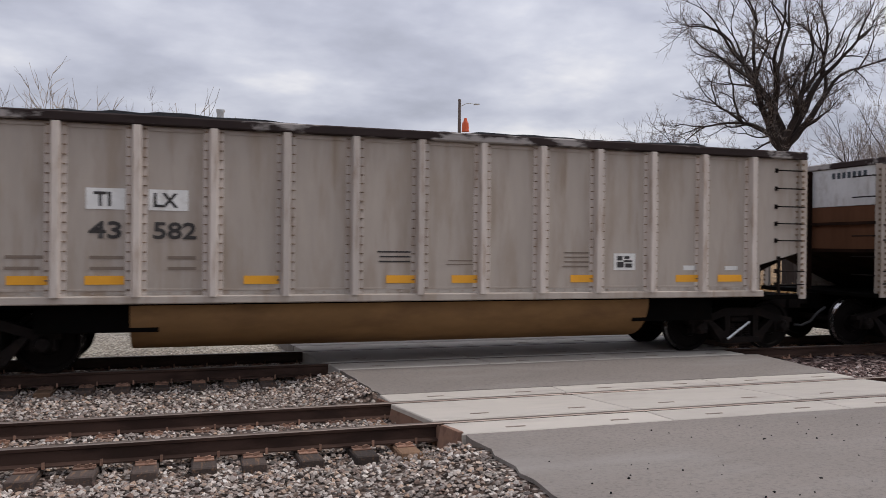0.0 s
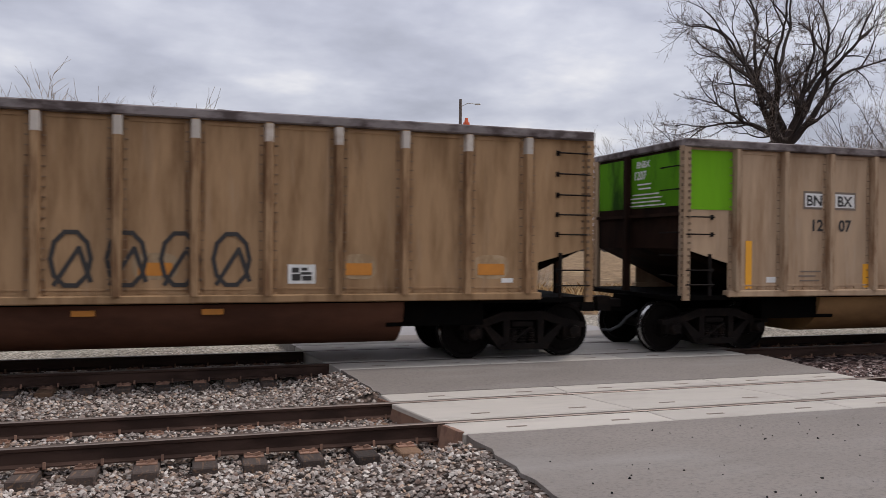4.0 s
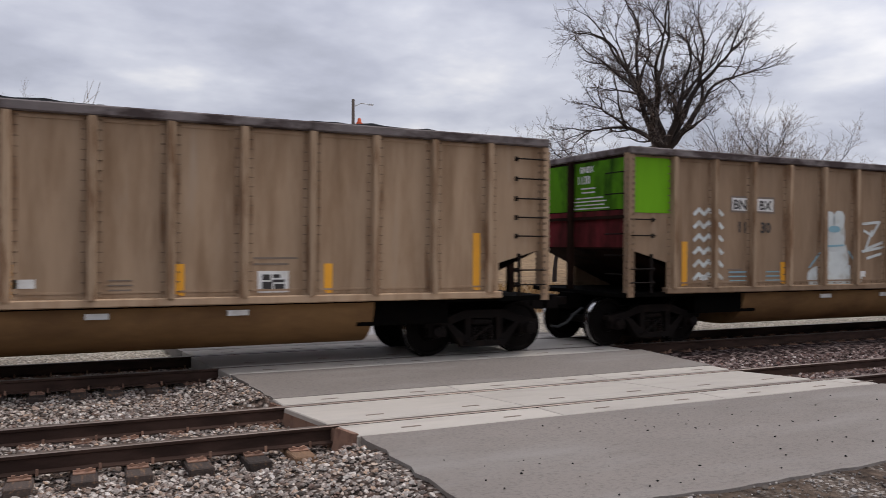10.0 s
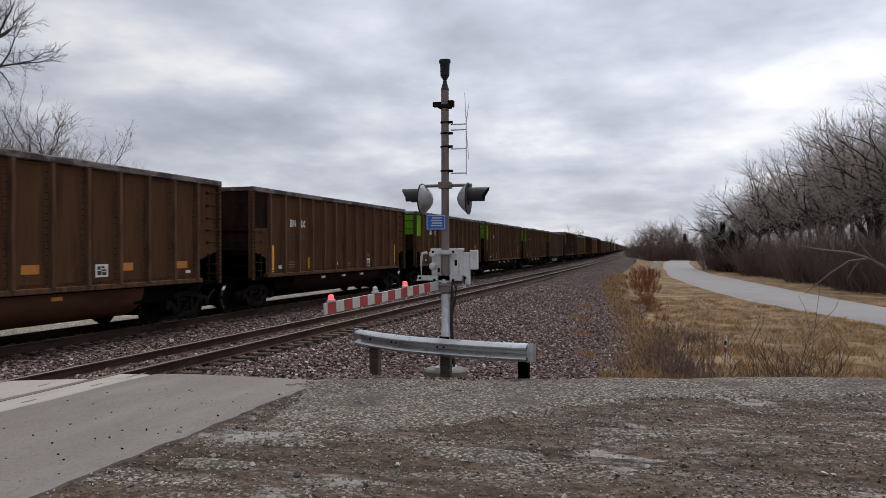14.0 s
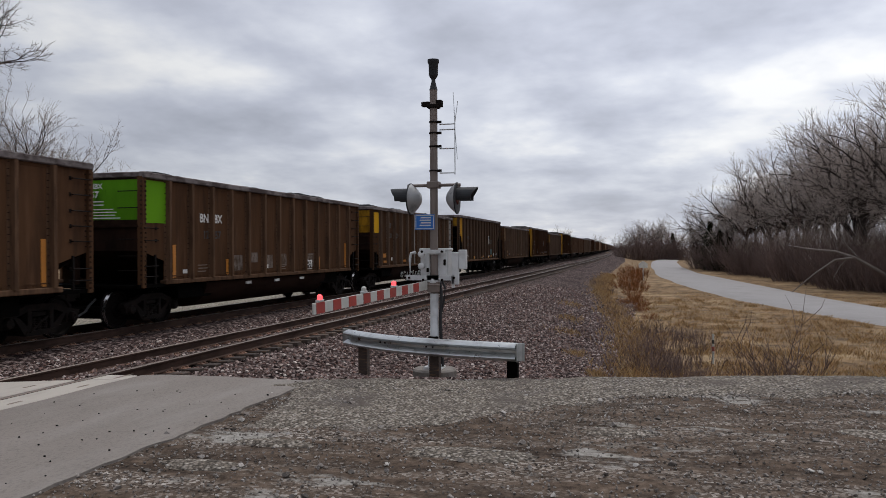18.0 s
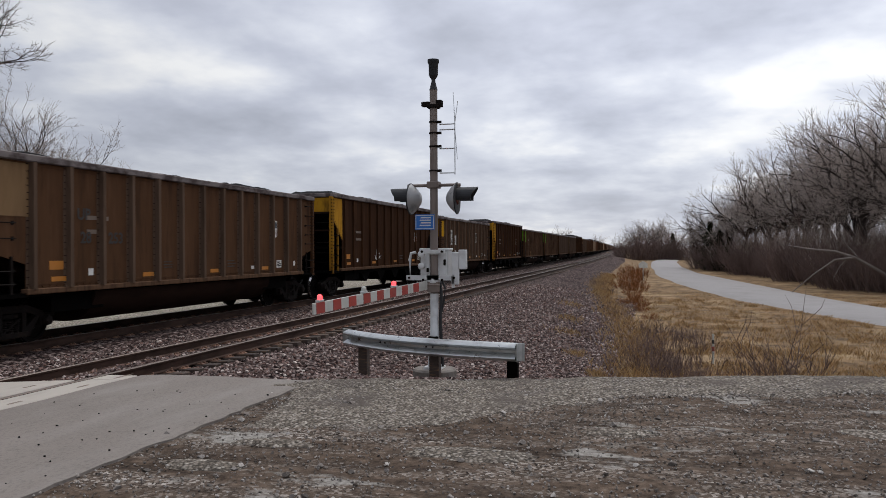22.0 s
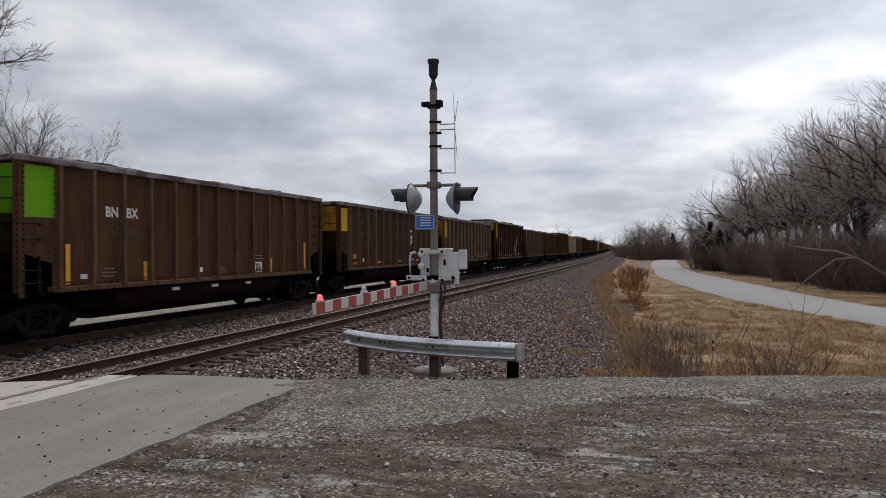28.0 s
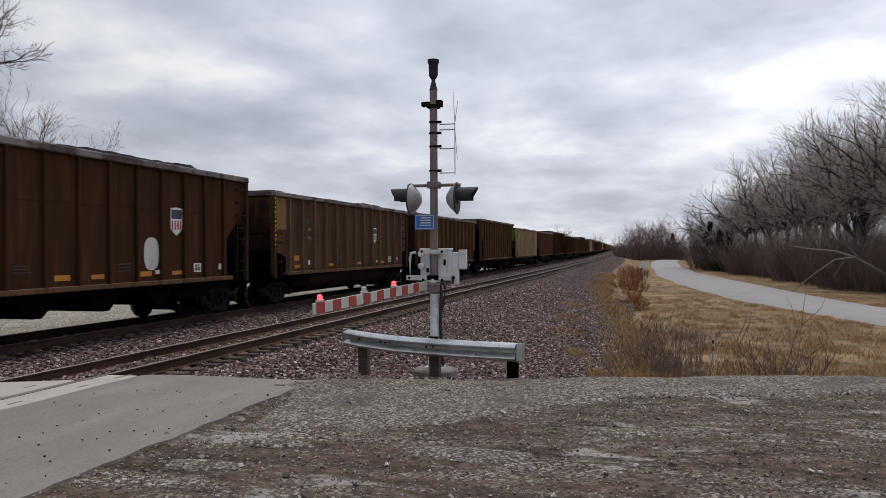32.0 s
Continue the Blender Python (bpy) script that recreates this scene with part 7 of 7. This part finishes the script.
for i, (az, d, s) in enumerate(WOODS):
    x, y = by_true(az, d)
    tree("bare_tree", K_WOOD[i % 3], pose(x, y, ground_z(x, y) - 0.05, 0, 0, rt.uniform(0, 360)) @ Matrix.Scale(s, 4), "bare tree at the edge of the woods")
for i, (az, d, s) in enumerate(((88.9, 215, 0.72), (89.4, 208, 0.75), (90.0, 214, 0.82), (90.6, 222, 0.85), (91.2, 232, 0.8), (91.8, 240, 0.72), (90.3, 240, 0.9), (83.9, 330, 0.9), (83.4, 340, 0.8), (86.5, 420, 0.75), (92.9, 330, 0.8), (93.3, 360, 0.8))):
    x, y = by_true(az, d)
    tree("bare_tree", K_WOOD[i % 3], pose(x, y, ground_z(x, y) - 0.05, 0, 0, rt.uniform(0, 360)) @ Matrix.Scale(s, 4), "distant bare tree in a clump beside the line")


def bush_mesh(seed, height, width, stems, mat, name, r=0.008, forks=5):
    """Brush: many thin forked stems from one root."""
    rg = random.Random(seed)
    ms = Mesh()
    for i in range(stems):
        a, s = rg.uniform(0, 6.283), rg.random() ** 0.5
        b = Vector((math.cos(a) * s * width * 0.35, math.sin(a) * s * width * 0.35, -0.1))
        h = height * rg.uniform(0.55, 1.0) * (1 - 0.35 * s)
        d = Vector((math.cos(a) * s * 0.55, math.sin(a) * s * 0.55, 1)).normalized()
        pts = [b]
        for k in range(4):
            d = (d + Vector((rg.uniform(-.2, .2), rg.uniform(-.2, .2), 0.02))).normalized()
            pts.append(pts[-1] + d * h / 4)
        ms.tube(pts, [r * 1.5, r * 1.3, r, r * 0.7, r * 0.35], 3, cap=False)
        for f_ in range(forks):
            j = rg.randint(1, 3)
            p = pts[j].lerp(pts[j + 1], rg.random())
            d2 = (d + Vector((rg.uniform(-1, 1), rg.uniform(-1, 1), rg.uniform(-.2, .6)))).normalized()
            q = p + d2 * h * rg.uniform(0.12, 0.35)
            ms.tube([p, q, q + (d2 + Vector((rg.uniform(-.5, .5), rg.uniform(-.5, .5), 0.4))).normalized() * h * 0.15], [r * 0.7, r * 0.5, r * 0.25], 3, cap=False)
    me = bpy.data.meshes.new(name)
    me.from_pydata(ms.v, [], ms.f)
    me.materials.append(mat)
    return me


B_RED = [bush_mesh(60 + i, 3.8, 5.2, 90, TWIG_RED, "shrub", 0.015, 8) for i in range(2)]
B_PALE = [bush_mesh(70 + i, 2.4, 3.4, 90, TWIG_STRAW, "shrub", 0.007, 7) for i in range(2)]
B_BARE = bush_mesh(80, 1.7, 1.3, 16, TWIG_RED, "shrub", 0.007, 6)
B_LOW = bush_mesh(81, 0.8, 1.8, 34, TWIG_RED, "shrub", 0.005, 5)
B_RUST = bush_mesh(82, 1.5, 2.6, 46, RUSTLEAF, "shrub", 0.013, 9)


def shrub(me, x, y, s, label, lift=0.0):
    ob = new("shrub", me)
    ob.matrix_basis = pose(x, y, ground_z(x, y) - 0.05 + lift, 0, 0, rt.uniform(0, 360)) @ Matrix.Scale(s, 4)
    return tagged(ob, label, "shrub")


for i in range(84):
    az = 93.9 + 17 * (i + rt.uniform(-0.4, 0.4)) / 84
    d = float(np.interp(az, (93.6, 94.2, 96.6, 99.1, 101.5, 104.7, 112), (116, 112, 90, 81, 63, 58, 54))) + 2 + rt.uniform(0, 10)
    shrub(B_RED[rt.randint(0, 1)], *by_true(az, d), rt.choice((0.45, 0.6, 0.75, 0.9, 1.2, 1.5)) * (1.1 if d > 75 else 0.9), "tangled reddish-brown winter brush")
B_THICK = bush_mesh(64, 3.8, 5.2, 60, TWIG_GREY, "shrub", 0.012, 8)
for i in range(30):
    az = 94.0 + 15 * (i + rt.uniform(-0.4, 0.4)) / 30
    d = float(np.interp(az, (93.6, 94.2, 96.6, 99.1, 101.5, 104.7, 112), (116, 112, 90, 81, 63, 58, 54))) + rt.uniform(12, 26)
    shrub(B_THICK, *by_true(az, d), rt.uniform(1.3, 1.9), "tall grey-brown thicket under the trees")
for i in range(12):
    az = 94.6 + 12.5 * (i + rt.uniform(-0.4, 0.4)) / 12
    d = float(np.interp(az, (93.6, 94.2, 96.6, 99.1, 101.5, 104.7, 112), (116, 112, 90, 81, 63, 58, 54))) + rt.uniform(4, 16)
    x, y = by_true(az, d)
    tree("sapling", K_THIN[i % 2], pose(x, y, ground_z(x, y) - 0.05, 0, 0, rt.uniform(0, 360)) @ Matrix.Scale(rt.uniform(0.6, 0.9), 4), "thin bare sapling in the brush at the woods' edge")
for i in range(12):
    shrub(B_RED[i % 2], *by_true(88.6 + 0.32 * i, 200 + rt.uniform(0, 25)), rt.uniform(1.3, 2.1), "dark distant brush beside the line")


def cedar_mesh(seed, h, w):
    """A dense evergreen: sprays of short needles round a stem, ragged to a blunt tip."""
    rg = random.Random(seed)
    ms = Mesh().tube([(0, 0, -0.2), (0, 0, h * 0.9)], [0.12, 0.02], 6, cap=False)
    for i in range(2600):
        z = h * rg.random() ** 1.2
        r = w * (1 - (z / h) ** 1.6) * (0.45 + 0.6 * rg.random()) * (0.8 + 0.3 * math.sin(z * 4 + seed))
        a = rg.uniform(0, 6.283)
        p = Vector((math.cos(a) * r, math.sin(a) * r, z))
        d = Vector((math.cos(a + rg.uniform(-.6, .6)), math.sin(a + rg.uniform(-.6, .6)), rg.uniform(0.2, 1.3))).normalized() * rg.uniform(0.2, 0.5)
        s = Vector((-math.sin(a), math.cos(a), rg.uniform(-.4, .4))) * 0.06
        ms.add([p - s, p + s, p + d], [(0, 1, 2)])
    me = bpy.data.meshes.new("cedar")
    me.from_pydata(ms.v, [], ms.f)
    me.materials.append(CEDAR)
    return me


B_CEDAR = cedar_mesh(4, 6.0, 1.9)
for az, d, s in ((94.05, 111, 1.05), (94.7, 108, 0.85), (95.3, 104, 0.7), (91.6, 212, 1.1)):
    x, y = by_true(az, d)
    ob = new("cedar", B_CEDAR)
    ob.matrix_basis = pose(x, y, ground_z(x, y), 0, 0, az * 70) @ Matrix.Scale(s, 4)
    tagged(ob, "dark evergreen cedar at the woods' edge", "tree")
for i in range(34):
    az, d = rt.uniform(-24, 22), rt.uniform(23.5, 34)
    x, y = at_bearing(az, d)
    if not (-1.5 < x < 9):
        shrub(B_PALE[i % 2], x, y, rt.uniform(0.8, 1.2), "pale dry brush beyond the service road")
for i in range(14):
    x, y = rt.uniform(-1.5, 9), rt.uniform(34, 50)
    shrub(B_PALE[i % 2], x + (8 if x > 3 else -6), y, rt.uniform(0.9, 1.3), "pale dry brush beyond the service road")
for az, d, s in ((97.9, 15.2, 1.3), (97.2, 15.6, 0.95), (98.6, 15.9, 0.9), (99.3, 15.4, 0.85), (86.3, 19.5, 0.38), (87.2, 17.2, 0.3), (85.4, 23, 0.3), (100.2, 15.8, 0.6), (96.3, 15.0, 0.55), (101.5, 16.2, 0.5), (105, 15.5, 0.6), (86.5, 14.6, 0.4)):
    shrub(B_BARE, *at_bearing(az, d), s, "leafless brown shrub at the gravel's edge")
for az, d, s in ((91.0, 19, 1.0), (92.0, 18, 1.1), (90.0, 21, 1.0), (92.8, 21, 1.0), (93.8, 17.5, 0.9), (90.8, 24, 1.2), (89.4, 17, 0.7)):
    shrub(B_LOW, *at_bearing(az, d), s, "low grey-brown weeds in the ditch")
for az, d, s in ((88.0, 42, 0.4), (88.4, 46, 0.45), (88.9, 38, 0.35), (89.4, 34, 0.3), (88.2, 50, 0.5), (88.6, 44, 0.4), (88.9, 41, 0.35), (87.7, 56, 0.8), (88.2, 60, 0.9), (88.6, 55, 0.7), (87.9, 70, 1.0), (88.5, 76, 1.1), (88.2, 90, 1.1)):
    shrub(B_RUST, *at_bearing(az, d), s, "rust-coloured dead weeds along the bank")
for i in range(12):
    x = rt.uniform(16, 60)
    shrub(B_LOW, x, bank_foot(x) - 0.3 + rt.uniform(-1.0, 0.5), rt.uniform(0.35, 0.85), "low grey-brown weeds along the stone bank")
for i in range(26):
    az, d = 89.2 + 4.4 * rt.random(), rt.uniform(14.5, 30)
    shrub(B_LOW, *by_true(az, d), rt.uniform(0.5, 1.0), "low grey-brown weeds in the ditch")
# a fallen, pale limb in front of the woods
fl = thing("fallen_limb", "fallen pale tree limb leaning from the brush", "tree limb", pose(*by_true(102.9, 57.5), 0))
part("branch", Mesh().tube([(0.5, -3.0, -0.6), (0.2, -1.2, 0.5), (0, 0, 1.2), (0.2, 1.1, 1.6), (0.4, 2.6, 1.75), (0.9, 4.4, 2.1)], [0.11, 0.1, 0.09, 0.075, 0.06, 0.02], 8)
     .tube([(0, 0, 1.2), (-0.1, 1.2, 1.05), (-0.3, 2.4, 0.2), (-0.5, 3.9, -1.1)], [0.08, 0.07, 0.05, 0.025], 7)
     .tube([(0, -0.2, 1.2), (0.1, 0.5, 2.1), (0.2, 1.0, 3.2)], [0.06, 0.045, 0.02], 6).tube([(0, 0.3, 1.3), (0, 0.9, 0.6), (-0.1, 1.3, -0.2)], [0.04, 0.03, 0.02], 5),
     shade("dead_pale_wood", (0.17, 0.145, 0.13), 0.9, 0, 0.2, 2, 9, bump=0.3), fl)


def blades(name, count, where, h, w, mat, label, seed):
    rg = np.random.default_rng(seed)
    V, F = [], []
    for i in range(count):
        x, y = where(rg)
        z = ground_z(x, y) - 0.08
        a = rg.random() * 6.283
        hh = h * (0.5 + rg.random())
        lx, ly = rg.normal() * 0.35 * hh, rg.normal() * 0.35 * hh
        o = len(V)
        V += [(x - w * math.cos(a), y - w * math.sin(a), z), (x + w * math.cos(a), y + w * math.sin(a), z), (x + lx * 0.5, y + ly * 0.5, z + hh * 0.7), (x + lx, y + ly, z + hh)]
        F += [(o, o + 1, o + 2), (o + 1, o + 3, o + 2)]
    me = bpy.data.meshes.new(name)
    me.from_pydata(V, [], F)
    me.materials.append(mat)
    return tagged(new(name, me), label, "dry grass", "", "stuff")


SIDE_ROAD = [(-40, -36, 1.9), (0, -24.4, 1.9), (20, -15.4, 1.7), (34.6, -10.5, 1.75), (48.4, -7.6, 2.3), (69.7, -5.1, 2.6), (97, -3.2, 2.3), (128, -2.65, 2.1), (175, -3.1, 2.3), (256, -7.2, 2.2), (322, -16, 2.4), (422, -42, 2.6), (560, -90, 2.6)]


def on_side_road(x, y):
    yr, hw = (float(np.interp(x, [p[0] for p in SIDE_ROAD], [p[k] for p in SIDE_ROAD])) for k in (1, 2))
    return abs(y - yr) < hw * 1.12 + 0.15


def in_ditch(rg):
    while True:
        r = 13.5 + 42 * rg.random() ** 1.6
        x, y = at_bearing(88.2 + 20 * rg.random() + 30 / r, r)
        if not on_side_road(x, y) and noise.noise((x * 0.55, y * 0.55, 6.0)) + 0.5 * noise.noise((x * 2.1, y * 2.1, 1.0)) > rg.random() * 0.9 - 0.45:
            return x, y


def on_bank(rg):
    x = 17 + 60 * rg.random() ** 1.3
    return x, bank_foot(x) - 0.15 + rg.normal() * 0.4 + swing(x)


def beyond(rg):
    return -18 + 45 * rg.random(), 22.5 + 14 * rg.random()


def tufts(rg):
    """Dead grass in clumps."""
    i = int(rg.random() * 420)
    q = np.random.default_rng(900 + i)
    while True:
        r = 13.2 + 34 * q.random() ** 1.5
        x, y = at_bearing(88.0 + 19 * q.random() + 26 / r, r)
        if not on_side_road(x, y - 0.2):
            return x + rg.normal() * 0.16, y + abs(rg.normal()) * 0.2


blades("dry_grass", 46000, in_ditch, 0.095, 0.009, STRAW, "yellow-brown dead grass in the ditch", 31)
blades("dry_grass", 16000, tufts, 0.15, 0.008, STRAW, "clumps of taller rusty dead grass in the ditch", 34)
def bank_clumps(rg):
    cx, cy, r = ((25.9, 2.5, 0.55), (21.5, 1.9, 0.3), (30.0, 2.9, 0.5), (18.6, 1.2, 0.25), (36.0, 3.4, 0.6))[int(rg.random() * 5)]
    return cx + rg.normal() * r, cy + rg.normal() * r * 0.5


blades("dry_grass", 1500, bank_clumps, 0.16, 0.008, STRAW, "straw-coloured clumps growing in the stone bank", 35)
blades("dry_grass", 9000, on_bank, 0.2, 0.009, STRAW, "tufts of straw-coloured grass along the stone bank", 32)
blades("dry_grass", 9000, beyond, 0.6, 0.012, STRAW, "pale dead grass beyond the service road", 33)


def far_line(name, az0, az1, d0, d1, count, h, mat, label, seed):
    """Woods on the horizon: many thin fans of twigs."""
    rg = np.random.default_rng(seed)
    V, F = [], []
    for i in range(count):
        az, d = az0 + (az1 - az0) * rg.random(), d0 + (d1 - d0) * rg.random()
        x, y = at_bearing(az, d)
        hh = h * (0.5 + 0.6 * rg.random()) * (0.8 + 0.4 * noise.noise((az * 0.35, 0, seed)))
        tx, ty = math.cos(radians(az)), -math.sin(radians(az))
        for k in range(9):
            o = len(V)
            s = (k - 4) / 4 * hh * 0.45 * (0.7 + 0.6 * rg.random())
            top = hh * (1 - 0.35 * abs(k - 4) / 4) * (0.75 + 0.4 * rg.random())
            b = s * 0.35
            w = 0.12 + 0.25 * rg.random()
            V += [(x + tx * (b - w), y + ty * (b - w), -1.5), (x + tx * (b + w), y + ty * (b + w), -1.5), (x + tx * s, y + ty * s, top)]
            F.append((o, o + 1, o + 2))
    me = bpy.data.meshes.new(name)
    me.from_pydata(V, [], F)
    me.materials.append(mat)
    return tagged(new(name, me), label, "woods", "", "stuff")


far_line("distant_woods", -60, 82, 380, 620, 1500, 9.0, TWIG, "grey line of distant woods on the horizon", 51)
far_line("distant_woods", 82, 135, 900, 1300, 900, 8.0, TWIG, "grey line of distant woods on the horizon", 52)

# ---- side road, poles and small things ----
V, F = [], []
for i, (x, y, hw) in enumerate(SIDE_ROAD):
    d = (Vector(SIDE_ROAD[min(i + 1, len(SIDE_ROAD) - 1)][:2]) - Vector(SIDE_ROAD[max(i - 1, 0)][:2])).normalized()
    for k in (-1.35, -1.0, -0.33, 0.33, 1.0, 1.35):
        V.append((x - d.y * hw * k, y + d.x * hw * k, max(ground_z(x, y), -1.16) + (0.06 if abs(k) <= 1 else -0.3)))
for i in range(len(SIDE_ROAD) - 1):
    F += [(i * 6 + k, (i + 1) * 6 + k, (i + 1) * 6 + k + 1, i * 6 + k + 1) for k in range(5)]
flat("side_road", V, F, ROAD, label="narrow light grey road curving past the woods", category="road", smooth=True)

mk = thing("marker_post", "white marker post with red and black bands", "marker post", pose(*at_bearing(93.75, 21.5), -1.15))
part("post", Mesh().tube([(0, 0, -0.2), (0, 0, 0.75)], 0.03, 10), STRIPE_W, mk)
part("band", Mesh().tube([(0, 0, 0.3), (0, 0, 0.42)], 0.034, 10), STRIPE_R, mk)
part("band", Mesh().tube([(0, 0, 0.5), (0, 0, 0.6)], 0.034, 10), INK, mk)
ms_ = thing("milepost_sign", "small grey-white sign on a thin post beside the bank", "sign", pose(*at_bearing(89.0, 75), -1.1))
part("post", Mesh().tube([(0, 0, -0.2), (0, 0, 1.2)], 0.04, 8), GALV, ms_)
part("board", Mesh().prism([(-0.4, 1.1), (0.4, 1.1), (0.4, 1.5), (0.0, 1.75), (-0.4, 1.5)], -0.02, 0.02, "x"), STRIPE_W, ms_)


ax_, ay_ = by_true(14.75, 45)
arrow = thing("arrow_sign", "yellow warning sign with a black arrow on a thin post", "road sign", pose(ax_, ay_, ground_z(ax_, ay_), 0, 0, -14.75))
part("post", Mesh().box(-0.03, 0.03, 0.0, 0.06, -0.2, 1.35), GALV, arrow)
board = part("board", Mesh().box(-0.34, 0.34, -0.015, -0.002, 0.98, 1.42, 0.004), SIGNYEL, arrow, "yellow board")
part("arrow_mark", Mesh().box(-0.24, 0.08, -0.02, -0.016, 1.16, 1.24).add([(0.06, -0.02, 1.07), (0.26, -0.02, 1.2), (0.06, -0.02, 1.33)], [(0, 1, 2)]), INK, board, "black arrow")


def utility_pole(az, d, h, arm=True, red=False):
    x, y = at_bearing(az, d)
    p = thing("utility_pole", "weathered wooden utility pole", "utility pole", pose(x, y, ground_z(x, y), 0, 0, -az))
    part("pole", Mesh().tube([(0, 0, -0.3), (0, 0, h)], [0.16, 0.1], 10), PALEPOLE, p, smooth=True)
    if arm:
        part("lamp_arm", Mesh().tube([(0, 0, h - 0.5), (0.5, 0, h - 0.25), (1.1, 0, h - 0.3)], 0.03, 6), GALV, p)
        part("lamp_head", Mesh().box(0.95, 1.35, -0.08, 0.08, h - 0.36, h - 0.26, 0.02), GALV, p)
    if red:
        part("orange_cap", Mesh().tube([(0.4, -0.2, h - 2.2), (0.4, -0.2, h - 1.6)], [0.26, 0.22], 10), CAPRED, p, "orange-red cap")
        part("orange_cap", Mesh().tube([(0.4, -0.2, h - 1.6), (0.4, -0.2, h - 1.3)], [0.16, 0.1], 10), CAPRED, p)
    return p


utility_pole(16.45, 52, 12.4, True, True)
utility_pole(-4.6, 30, 5.2, False)


# ---- what moves ----
def run(t):
    """Metres that the train has gone by t."""
    return RUN1 * t + RUN2 * t * t - float(np.interp(t, EASE_T, EASE))


RUN1, RUN2 = 13.222, 0.0024
EASE_T = (0, 1, 3, 6, 9, 10, 12, 14, 18, 20, 22, 23, 24, 25, 28, 29, 30, 32)
EASE = (0.02, -0.04, 0.02, 0.08, 0.1, -0.12, -0.06, 0.0, -0.04, 0.05, 0.14, 0.08, -0.1, -0.1, -0.05, -0.25, -0.55, -0.68)


def car_pose(n, t):
    x = 28.557 + PITCH * n - run(t)
    a, b = x + 1.0, x + LEN - 1.0
    ya, yb = FAR + swing(a), FAR + swing(b)
    yaw = math.atan2(yb - ya, b - a)
    return pose(x, ya - (a - x) * math.tan(yaw), TRAIN_Z, 0, 0, math.degrees(yaw))


def motions():
    times = [float(i) for i in range(33)]
    for n, c in cars.items():
        walk(c, [(t, car_pose(n, t)) for t in times])
    first = {}
    for w, a in wheels:
        if a not in first:
            first[a] = w
            walk(w, [(k / 30, pose(a, 0, 0.457, 0, -math.degrees(run(k / 30) / 0.457), 0)) for k in range(961)])
        else:
            w.rotation_mode = "QUATERNION"
            w.animation_data_create()
            w.animation_data.action = first[a].animation_data.action
            w.animation_data.action_slot = first[a].animation_data.action_slot


motions()
